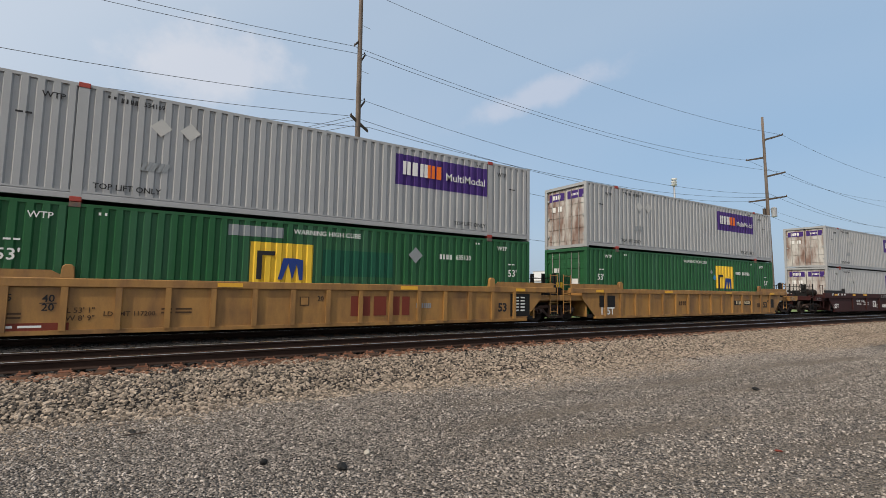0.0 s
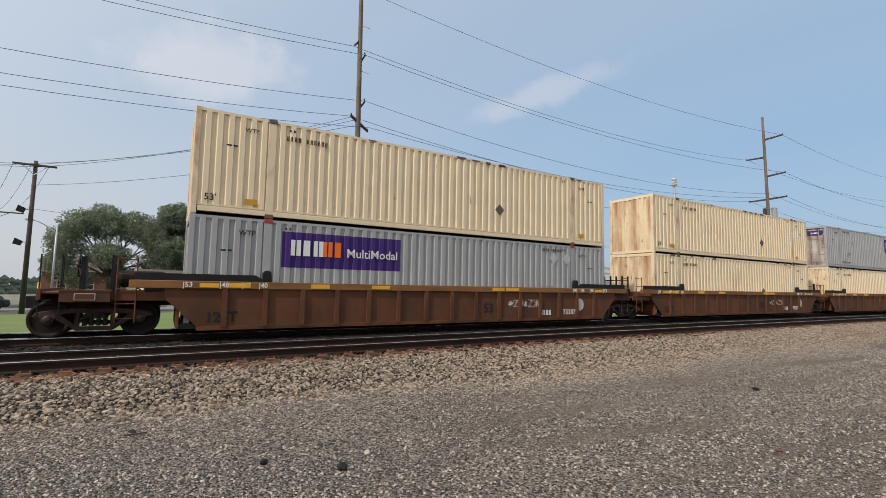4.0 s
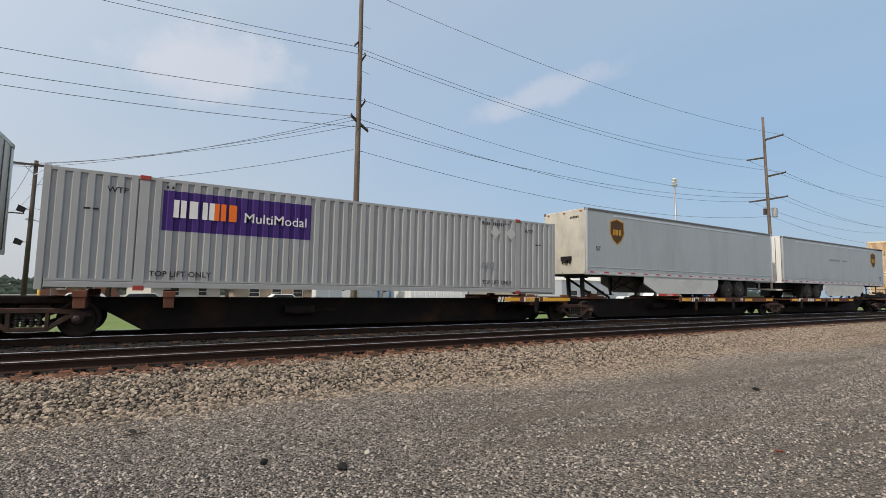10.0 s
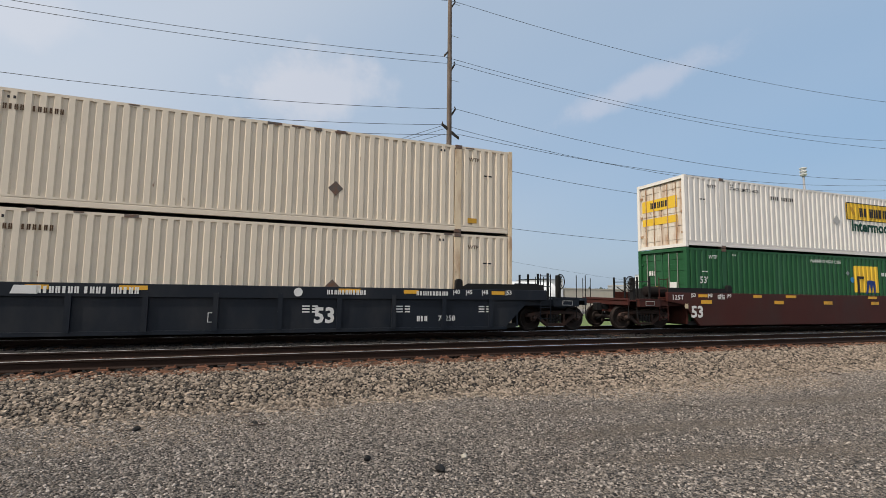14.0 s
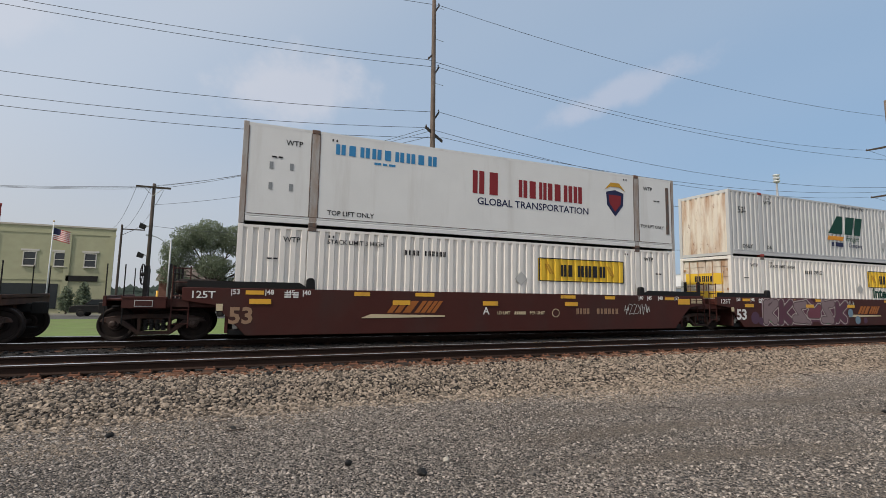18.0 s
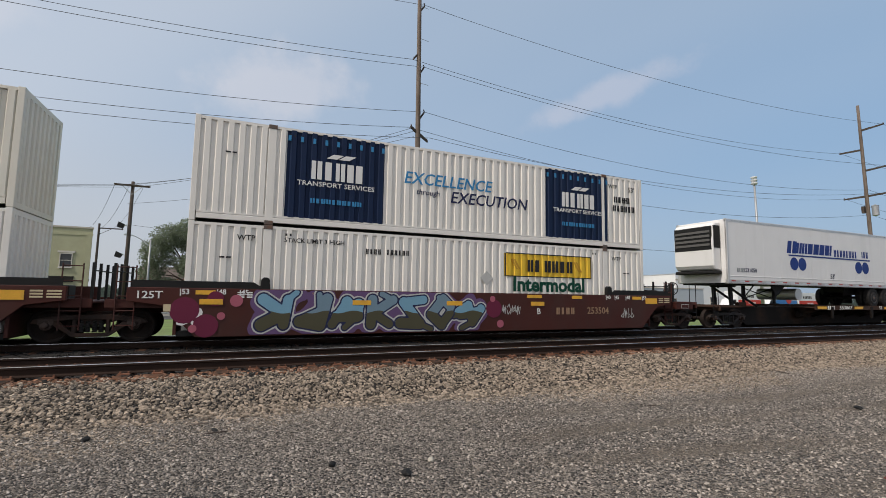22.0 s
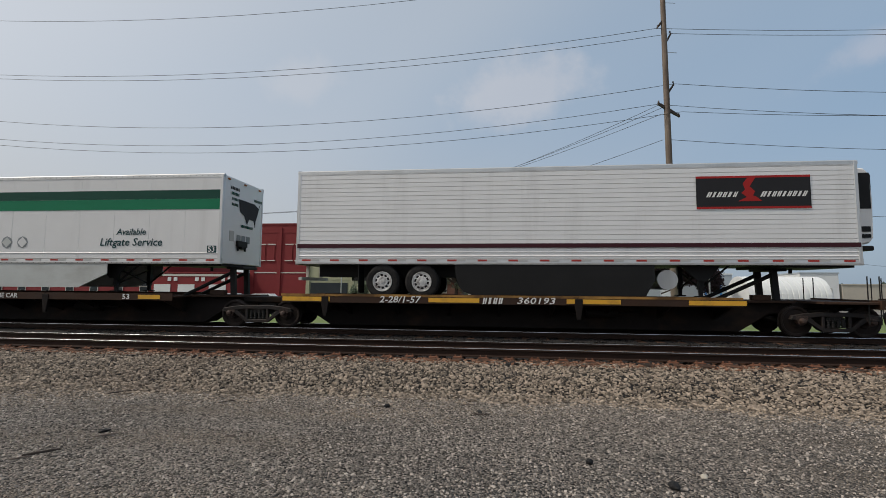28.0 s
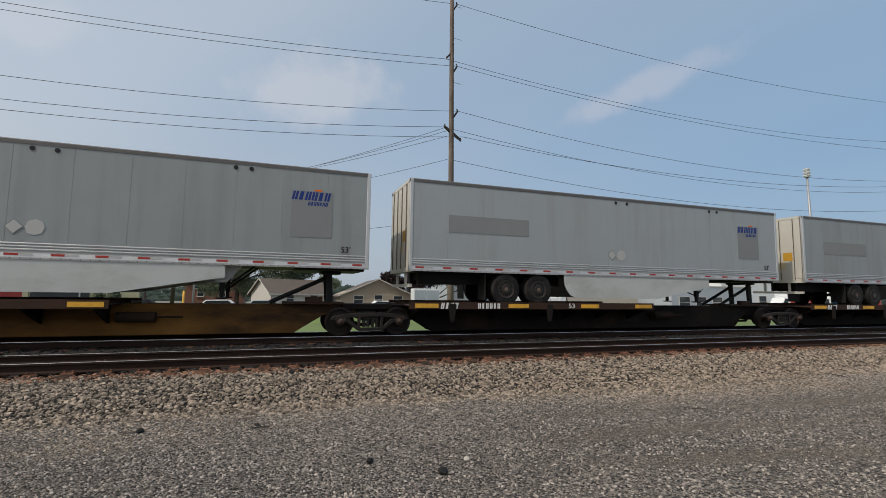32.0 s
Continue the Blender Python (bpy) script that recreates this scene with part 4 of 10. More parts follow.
def container(at, w0, style, logo=1, doors="lead", group="shipping containers", number=""):
    """A 53-foot container whose leading end is at along the train, its base w0 over the rail. logo: 1 towards the trailing end, -1 towards the leading end."""
    st = STYLES[style]
    col = st["paint"]
    c = thing("shipping_container", st["label"], "shipping container", group)
    c["base"] = w0
    if number:
        c["serial"] = number
    for turn in (0, 180):
        part("side_panel", "flat_side" if st.get("flat") else "ribbed_side", flat_side if st.get("flat") else ribbed_side, col, c, turn=turn)
        part("bottom_rail", "bottom_rail", bottom_rail, col, c, turn=turn)
        part("top_rail", "top_rail", top_rail, col, c, turn=turn)
    part("roof", "c_roof", lambda bm: box(bm, -LC / 2 + 0.1, LC / 2 - 0.1, -WC / 2 + 0.12, WC / 2 - 0.12, HC - 0.07, HC - 0.02), col, c)
    part("floor", "c_floor", lambda bm: box(bm, -LC / 2 + 0.12, LC / 2 - 0.12, -WC / 2 + 0.13, WC / 2 - 0.13, 0.08, 0.16), "black_iron", c)
    for sx in (-1, 1):
        for sy in (-1, 1):
            part("corner_post", "c_post", lambda bm: box(bm, -0.07, 0.07, -0.075, 0.075, 0.0, HC), st.get("post", col), c, (sx * (LC / 2 - 0.07), sy * (WC / 2 - 0.075), 0), bevel=0.008)
            mid = part("lift_post", "c_mid", lambda bm: box(bm, -0.11, 0.11, -0.06, 0.06, 0.12, HC - 0.12), st.get("post", col), c, (sx * POST, sy * (WC / 2 - 0.058), 0), bevel=0.008)
            for z in (0.0, HC - 0.118) if sy < 0 else ():
                part("corner_casting", "c_cast", casting_mesh, st.get("cast", "casting"), mid, (0, -sy * 0.02, z), bevel=0.008)
    for end, sx in (("lead", -1), ("trail", 1)):
        turn = 0 if sx < 0 else 180
        if doors == end:
            for k in (-1, 1):
                leaf = part("door", "c_door", door_mesh, st.get("door", col), c, (sx * (LC / 2 - 0.095), k * 0.59, 0.14), turn, "door leaf with lock rods", bevel=0.006)
                for r in (-0.22, 0.22):
                    part("lock_rod", "c_rod", lambda bm: rod(bm, (-0.05, 0, 0.02), (-0.05, 0, 2.55), 0.018, 6), st.get("rod", "chrome_rod"), leaf, (0, r, 0))
                for z in (0.45, 1.3, 2.15):
                    part("hinge", "c_hinge", lambda bm: box(bm, -0.05, 0.0, -0.07, 0.07, -0.05, 0.05), st.get("rod", col), leaf, (0, k * 0.52 if sx < 0 else -k * 0.52, z))
        else:
            part("end_wall", "c_end", end_mesh, st.get("end", col), c, (sx * (LC / 2 - 0.005), 0, 0), turn)
        part("header", "c_header", lambda bm: box(bm, 0, 0.12, -WC / 2 + 0.15, WC / 2 - 0.15, HC - 0.14, HC - 0.01), col, c, (sx * (LC / 2 - 0.01), 0, 0), turn)
        part("sill", "c_sill", lambda bm: box(bm, 0, 0.12, -WC / 2 + 0.15, WC / 2 - 0.15, 0.01, 0.14), col, c, (sx * (LC / 2 - 0.01), 0, 0), turn)
    st["art"](c, logo)
    ink = "ink_white" if style == "green" else "ink_black"
    for e in (-1, 1):
        small_print(c, e * (POST + 1.05), 1.95, 1, 0.32, ink)
        bars(c, (e * (POST - 0.55), SIDE, HC - 0.24), [0.7, -0.4, 0.7], 0.07, ink, 0.3, "lift_mark")
    if number:
        del c["serial"]
    if doors == "lead" and "door_art" in st:
        st["door_art"](c)
    on_train(c, at + LC / 2)
    return c


def casting_mesh(bm):
    box(bm, -0.115, 0.115, -0.09, 0.09, 0.0, 0.118)


def door_mesh(bm):
    box(bm, 0, 0.05, -0.575, 0.575, 0.0, 2.60)
    for z in (0.35, 0.90, 1.45, 2.0, 2.45):
        box(bm, -0.018, 0, -0.50, 0.50, z - 0.16, z + 0.10)


def end_mesh(bm):
    line = wave(-WC / 2 + 0.15, WC / 2 - 0.15, 0.0, 0.045)
    prism(bm, [(y, x) for x, y in line] + [(0.10, WC / 2 - 0.15), (0.10, -WC / 2 + 0.15)], "z", 0.14, HC - 0.14)


SIDE = -WC / 2 - 0.004


def wave_plate(c, x, z, w, h, mat, name="panel", label=""):
    """A painted panel that follows the ridges of the side."""
    n = max(1, round(w / RIDGE))
    w = n * RIDGE

    def make(bm):
        line = wave(-w / 2, w / 2, 0, 0.048)
        prism(bm, line + [(a, b + 0.006) for a, b in line[::-1]], "z", -h / 2, h / 2)
    x = (2 * POST - 0.22) / round((2 * POST - 0.22) / RIDGE) * round((x + w / 2 + POST - 0.11) / ((2 * POST - 0.22) / round((2 * POST - 0.22) / RIDGE))) - POST + 0.11 - w / 2
    return part(name, ("wave_plate", round(w, 3), round(h, 3)), make, mat, c, (x, SIDE - 0.001, z), 0, label), x


def serial(c, x, z, h, ink):
    """Owner code as bars, then the number."""
    num = c.get("serial", "")
    if num:
        bars(c, (x - h * 2.4, SIDE, z), [0.5] * 4, h, ink, 0.3, "owner_code")
        words(num, c, (x + h * 2.0, SIDE, z), h, ink, squeeze=0.9)
    else:
        bars(c, (x, SIDE, z), [0.5] * 4 + [-0.6] + [0.5] * 6, h, ink, 0.3, "serial_mark")


def hazard(c, x, z, r=0.22, mat="graffiti_silver"):
    disc(c, (x, SIDE, z), r, mat, "placard_holder", 4)


def small_print(c, x, z, rows=2, w=0.5, mat="ink_black"):
    for i in range(rows):
        bars(c, (x, SIDE, z - i * 0.09), [w / 0.05 * 0.45, -0.6, w / 0.05 * 0.4], 0.045, mat, name="small_print")


def art_purple(c, s):
    """Purple panel with a white and orange word mark, on ribbed grey."""
    ink = c.get("ink", "ink_black")
    p, x = wave_plate(c, s * (LC / 2 - (4.12 if s > 0 else 4.4)), 2.06, 3.8, 1.04, "ink_purple", "sign_panel", "purple sign panel with a white and orange mark")
    y = SIDE - 0.008
    bars(c, (x - 1.18, y, 2.12), [0.62, 0.62, 0.62], 0.46, "ink_white", 0.10, "word_mark")
    bars(c, (x - 0.40, y, 2.12), [0.62, 0.62], 0.46, "ink_orange", 0.10, "word_mark")
    words("MultiModal", c, (x + 0.90, y, 2.02), 0.27, "ink_white", bold=0.006)
    words("TOP LIFT ONLY", c, (s * 5.2, SIDE, 0.42), 0.14, "ink_black")
    words("WTP", c, (s * (POST + 0.55), SIDE, 2.45), 0.14, "ink_black")
    words("WTP", c, (-s * (POST + 0.55), SIDE, 2.45), 0.14, "ink_black")
    words("TOP LIFT ONLY", c, (-s * 5.1, SIDE, 0.42), 0.14, "ink_black")
    serial(c, -s * 4.9, 2.62, 0.12, "ink_black")
    for x in (4.48, 3.82) if s > 0 else (5.0, 5.75):
        hazard(c, -s * x, 2.1 if s > 0 else 2.3, 0.24)
    bars(c, (-s * 4.6, SIDE, 1.05), [0.8, 0.5, 0.9], 0.24, "ink_grey", 0.1, "graffiti_tag", slant=0.4)


def door_purple(c):
    for y, m in ((0.55, "ink_purple"), (-0.6, "ink_purple")):
        plate(c, (-LC / 2 + 0.072, y, 2.42), 0.95, 0.36, m, "sign_panel", "lead")
    bars(c, (-LC / 2 + 0.063, 0.55, 2.42), [0.7, 0.7, 0.7], 0.2, "ink_white", 0.12, "word_mark", "lead")
    bars(c, (-LC / 2 + 0.063, -0.6, 2.42), [0.5] * 6, 0.1, "ink_white", 0.3, "word_mark", "lead")
    for y in (0.75, 0.35):
        plate(c, (-LC / 2 + 0.072, y, 1.85), 0.24, 0.24, "ink_white", "placard_holder", "lead")


def art_green(c, s):
    p, x = wave_plate(c, (2.89 if c["base"] < 1 else -0.32) if s > 0 else -1.2, 1.85 if s > 0 else 1.62, 1.75, 1.22, "ink_sign_yellow", "sign_panel", "yellow sign panel with black and blue shapes")
    y = SIDE - 0.008
    part("word_mark", "emblem_a", lambda bm: prism(bm, [(-0.24, -0.42), (-0.10, -0.42), (-0.10, 0.26), (0.24, 0.26), (0.24, 0.38), (-0.24, 0.38)], "y", -0.002, 0.002), "ink_black", c, (x - 0.46, y, 1.60))
    part("word_mark", "emblem_b", lambda bm: prism(bm, [(-0.40, -0.40), (-0.28, -0.40), (-0.12, 0.06), (0.0, -0.40), (0.12, 0.06), (0.20, -0.40), (0.30, -0.40), (0.30, 0.18), (0.08, 0.22), (-0.26, 0.22)], "y", -0.002, 0.002), "ink_blue", c, (x + 0.28, y, 1.58))
    words("WARNING HIGH CUBE", c, (0.0, SIDE, 2.58), 0.14, "ink_white")
    for e in (-s, s):
        words("WTP", c, (e * (POST + 0.6), SIDE, 2.53), 0.15, "ink_white")
        words("53'", c, (e * (POST + 1.1), SIDE, 1.6), 0.26, "ink_white")
    serial(c, 4.6, 2.1, 0.17, "ink_white")
    hazard(c, 3.0 if s < 0 else 1.45, 2.1, 0.27 if s < 0 else 0.12, "ink_grey")
    if s < 0:
        wave_plate(c, -2.05, 2.52, 1.6, 0.30, "ink_grey", "repaint_patch", "grey repainted patch")
        wave_plate(c, 1.0, 1.72, 2.2, 0.8, "green_repaint", "repaint_patch", "patch of newer green paint")
    else:
        disc(c, (1.75, SIDE, 1.80), 0.13, "ink_sky", "emblem", 16)


def door_green(c):
    bars(c, (-LC / 2 + 0.068, 0.55, 1.9), [0.5, 0.5, 0.5], 0.2, "ink_white", 0.12, "word_mark", "lead")
    plate(c, (-LC / 2 + 0.068, -0.55, 1.35), 0.34, 0.34, "ink_white", "placard_holder", "lead")
    plate(c, (-LC / 2 + 0.068, 0.55, 1.2), 0.7, 0.3, "ink_sign_yellow", "sign_panel", "lead")


def art_beige(c, s):
    for e in (-1, 1):
        words("WTP", c, (e * (POST + 0.55), SIDE, 2.45), 0.12, "ink_brown")
        plate(c, (e * (POST + 0.5), SIDE, 0.42), 0.32, 0.16, "ink_gold", "rust_plate")
    words("53'", c, (-s * (LC / 2 - 0.45), SIDE, 0.45), 0.18, "ink_black")
    serial(c, -s * 5.1, 2.42, 0.14, "ink_brown")
    disc(c, (s * 2.2, SIDE, 1.1), 0.22, "casting", "placard_holder", 4)
    rng = random.Random(int(c["base"] * 10 + s))
    for i in range(7):
        plate(c, (rng.uniform(-7.6, 7.6), SIDE + 0.001, HC - rng.uniform(0.04, 0.09)), rng.uniform(0.1, 0.4), rng.uniform(0.03, 0.09), "casting", "rust_patch", thick=0.005)


def art_scroll(c, s, plain=False, faded=False):
    """Yellow sign panel and a green word below it."""
    cz = 1.95 if plain else 2.10
    p, x = wave_plate(c, s * 3.45, cz, 3.72, 0.80, "ink_white" if faded else "ink_pale_yellow" if c.get("pale") else "ink_sign_yellow", "sign_panel", "yellow sign panel with black markings and a dark border")
    y = SIDE - 0.008
    for z in (cz - 0.40, cz + 0.40):
        plate(c, (x, y, z), 3.74, 0.035, "ink_black", "border")
    for e in (-1.87, 1.87):
        plate(c, (x + e, y, cz), 0.035, 0.80, "ink_black", "border")
    bars(c, (x + 0.02, y, cz - 0.02), [0.55, 0.6, -0.15, 0.65, 0.65, 0.65, 0.6], 0.42, "ink_black", 0.14, "word_mark")
    for e in (-1, 1):
        bars(c, (x + e * 1.35, y, cz + 0.02), [0.5], 0.36, "ink_gold", 0.1, "scroll_mark", slant=-0.6)
    if not plain:
        words("Intermodal", c, (x + 0.0, SIDE, 1.40), 0.48, "ink_green_bold", squeeze=1.04, label="green painted word", bold=0.05)
    words("WTP", c, (s * (POST + 0.55), SIDE, 2.5), 0.15, "ink_black")
    words("WTP", c, (-s * (POST + 0.55), SIDE, 2.5), 0.15, "ink_black")
    words("STACK LIMIT 3 HIGH", c, (-s * 4.8, SIDE, 2.5), 0.13, "ink_black")
    serial(c, -s * 2.6, 2.3, 0.16, "ink_black")
    hazard(c, s * 0.9, 1.6, 0.25)


def art_scroll_pale(c, s):
    c["pale"] = 1
    art_scroll(c, s)
    del c["pale"]


def art_scroll_faded(c, s):
    art_scroll(c, s, False, True)


def art_scroll_plain(c, s):
    art_scroll(c, s, True)


def art_scroll_rust(c, s):
    art_scroll(c, s)
    rng = random.Random(77)
    for a, b, n in ((-2.9, -2.7, 1), (-1.9, 1.2, 17), (1.7, 4.9, 15)):
        for i in range(n):
            x = a + (b - a) * (i + rng.uniform(0.2, 0.8)) / n
            h, w = rng.uniform(0.10, 0.46), rng.uniform(0.025, 0.065)
            z = 0.42 + rng.uniform(0.0, 0.08)
            part("rust_run", ("rust_run", i, a), lambda bm: prism(bm, [(-w * 0.5, 0), (w * 0.4, 0.02), (w, h * 0.4), (w * 0.7, h * 0.8), (0.0, h), (-w * 0.9, h * 0.7), (-w, h * 0.35)], "y", -0.003, 0.003), "rust_run", c, (x, SIDE + 0.002, z))


def door_scroll(c):
    for z, h in ((1.9, 0.5), (1.2, 0.3)):
        plate(c, (-LC / 2 + 0.072, 0.1, z), 1.9, h, "ink_sign_yellow", "sign_panel", "lead")
    bars(c, (-LC / 2 + 0.063, 0.1, 1.9), [0.6, 0.6, 0.6, 0.6, 0.6], 0.26, "ink_black", 0.15, "word_mark", "lead")


def art_crest_box(c, s):
    y = SIDE + 0.004
    bars(c, (-0.45, y, 1.90), [0.55, 0.6], 0.78, "ink_crimson", 0.2, "word_mark", label="maroon word mark")
    bars(c, (2.15, y, 1.84), [0.55, 0.6, 0.5, 0.3, 0.6, 0.6, 0.6], 0.62, "ink_crimson", 0.10, "word_mark", label="maroon word mark")
    words("GLOBAL TRANSPORTATION", c, (1.5, y, 1.25), 0.24, "ink_navy", squeeze=1.05)
    part("crest", "crest_a", lambda bm: prism(bm, [(-0.42, 0.30), (0.0, 0.40), (0.42, 0.30), (0.38, -0.20), (0.0, -0.62), (-0.38, -0.20)], "y", -0.002, 0.002), "ink_navy", c, (5.05, y, 1.80), 0, "crest of navy, maroon and gold shapes")
    part("crest", "crest_b", lambda bm: prism(bm, [(-0.30, 0.20), (0.30, 0.20), (0.26, -0.14), (0.0, -0.44), (-0.26, -0.14)], "y", -0.002, 0.002), "ink_crimson", c, (5.05, y - 0.004, 1.80))
    part("crest", "crest_c", lambda bm: prism(bm, [(-0.50, 0.0), (-0.20, 0.30), (0.20, 0.30), (0.50, 0.0), (0.22, 0.14), (-0.22, 0.14)], "y", -0.002, 0.002), "ink_gold", c, (5.05, y - 0.004, 2.18))
    bars(c, (-3.9, y, 2.40), [0.9] * 9, 0.32, "ink_sky", 0.25, "word_mark")
    bars(c, (-4.0, y, 2.10), [3, 2, 3], 0.07, "ink_sky", 0.8, "small_print")
    words("TOP LIFT ONLY", c, (-5.0, y, 0.45), 0.14, "ink_black")
    words("TOP LIFT ONLY", c, (6.9, y, 0.9), 0.12, "ink_black")
    plate(c, (LC / 2 - 0.36, y - 0.002, 1.6), 0.16, 1.9, "casting", "torn_panel")
    for e in (-1, 1):
        words("WTP", c, (e * (POST + 0.6), y, 2.4), 0.15, "ink_black")
        # dark strips paint the panel seams and the shadow lines along the posts
        for x in (POST + 0.125, POST - 0.125, LC / 2 - 0.15):
            plate(c, (e * x, y - 0.001, HC / 2 + 0.08), 0.022, HC - 0.40, "casting", "panel_seam", thick=0.004)
    plate(c, (0, y - 0.001, 0.28), LC - 0.4, 0.018, "casting", "panel_seam", thick=0.004)
    for x, z in ((-6.75, 1.1), (-6.75, 1.7), (-7.3, 1.1), (-7.3, 1.7)):
        plate(c, (x, y - 0.001, z), 0.10, 0.20, "ink_grey", "vent_hole", thick=0.004)


def art_slant_green(c, s):
    y = SIDE - 0.001
    # three slanted plain shapes, an orange stripe and two lines below them
    part("word_mark", "wedge_mark", lambda bm: prism(bm, [(-0.72, -0.44), (0.36, -0.44), (0.44, 0.44), (0.02, 0.44)], "y", -0.002, 0.002), "ink_green_bold", c, (-0.62, y, 1.80), 0, "dark green slanted company mark")
    for x, w in ((0.32, 0.70), (1.02, 0.60)):
        part("word_mark", ("block_mark", w), lambda bm: prism(bm, [(-w / 2 - 0.04, -0.44), (w / 2 - 0.16, -0.44), (w / 2 + 0.10, 0.44), (-w / 2 + 0.12, 0.44)], "y", -0.002, 0.002), "ink_green_bold", c, (x, y, 1.80))
    bars(c, (-0.84, y, 1.14), [6], 0.2, "ink_orange_bright", 0.1, "stripe", slant=0.5)
    words("Freight", c, (0.53, y, 1.15), 0.26, "ink_green_bold", shear=0.25)
    bars(c, (-0.62, y, 0.84), [0.9, -0.2, 3.0, -0.3], 0.2, "ink_navy", 0.2, "word_mark")
    words("Company", c, (0.75, y, 0.83), 0.2, "ink_navy")
    words("WARNING HIGH CUBE", c, (0.6, y, 2.70), 0.13, "ink_black")
    for x in (3.11, 3.69):
        for z in (2.05, 0.95):
            hazard(c, x, z, 0.2)
    words("TOP LIFT ONLY", c, (6.95, y, 0.42), 0.15, "ink_black")
    words("ONLY", c, (-7.0, y, 0.42), 0.17, "ink_black")
    words("DA", c, (-5.6, y, 0.42), 0.17, "ink_black")
    words("WTP", c, (-5.6, y, 2.45), 0.16, "ink_black")
    words("WTP", c, (5.6, y, 2.45), 0.16, "ink_black")
    words("53'", c, (6.9, y, 2.0), 0.22, "ink_black")
    serial(c, 7.0, 2.4, 0.15, "ink_black")
    words("53'", c, (-7.3, y, 2.0), 0.28, "ink_black")


def art_slant_blue(c, s, mat="ink_navy"):
    y = SIDE - 0.001
    bars(c, (0.05, y, 1.78), [0.95, 1.3, 0.32, 0.95, 0.95], 0.84, mat, 0.16, "word_mark", slant=0.45, label="slanted dark blue word mark")
    words("INTERMODAL", c, (0.75, y, 0.98), 0.34, "ink_navy", squeeze=1.05)
    for e in (-1, 1):
        words("WTP", c, (e * (POST + 0.6), y, 2.4), 0.15, "ink_black")
        words("53'", c, (e * (POST + 1.3), y, 0.7), 0.2, "ink_black")
    bars(c, (5.0, y, 2.35), [0.7] * 4 + [-0.5] + [0.7] * 6, 0.14, "ink_grey", 0.2, "serial_mark")
    bars(c, (0, y, 0.10), [4, -4] * 9, 0.07, "ink_red", 0.3, "reflector")


def art_slant_blue_faded(c, s):
    art_slant_blue(c, s, "ink_sky")


def door_slant_blue(c):
    bars(c, (-LC / 2 + 0.068, 0.0, 2.25), [0.9, 1.1, 0.3, 0.8, 0.8], 0.3, "ink_navy", 0.13, "word_mark", "lead", slant=0.3)
    plate(c, (-LC / 2 + 0.068, -0.4, 0.9), 0.5, 0.35, "ink_sign_yellow", "placard", "lead")


def art_twin_panel(c, s):
    y = SIDE - 0.008
    for cx in (-4.38, 4.75):
        p, x = wave_plate(c, cx, 1.54, 3.0, 2.56, "ink_deep_blue", "sign_panel", "dark blue sign panel with white and blue shapes")
        bars(c, (x, y, 1.72), [0.55, 0.5, 0.5, 0.85], 0.55, "ink_white", 0.12, "word_mark")
        words("TRANSPORT SERVICES", c, (x, y, 1.30), 0.14, "ink_white", squeeze=1.15)
        bars(c, (x, y, 2.18), [2.2, 2.2], 0.14, "ink_white", 0.4, "wing_mark", slant=1.5)
        bars(c, (x, y, 0.80), [0.9] * 10, 0.14, "ink_sky", 0.2, "word_mark")
        for i in range(9):
            plate(c, (x - 1.4 + i * 0.35, y, 2.58), 0.08, 0.16, "ink_sky", "drip_mark")
    words("EXCELLENCE", c, (-0.55, SIDE, 1.82), 0.38, "ink_sky", shear=0.2)
    words("through", c, (-1.3, SIDE, 1.40), 0.18, "ink_navy", shear=0.2)
    words("EXECUTION", c, (1.0, SIDE, 1.32), 0.38, "ink_navy", shear=0.2)
    words("WTP", c, (6.55, SIDE, 2.45), 0.15, "ink_black")
    words("53'", c, (7.5, SIDE, 2.40), 0.20, "ink_black")
    bars(c, (7.0, SIDE, 1.95), [0.7] * 4, 0.24, "ink_black", 0.2, "serial_mark")
    bars(c, (7.1, SIDE, 1.60), [0.6] * 6, 0.24, "ink_black", 0.2, "serial_mark")


def door_twin_panel(c):
    plate(c, (-LC / 2 + 0.068, 0.5, 2.1), 0.8, 0.5, "ink_deep_blue", "sign_panel", "lead")
    plate(c, (-LC / 2 + 0.068, -0.5, 1.3), 0.8, 0.4, "ink_sign_yellow", "sign_panel", "lead")


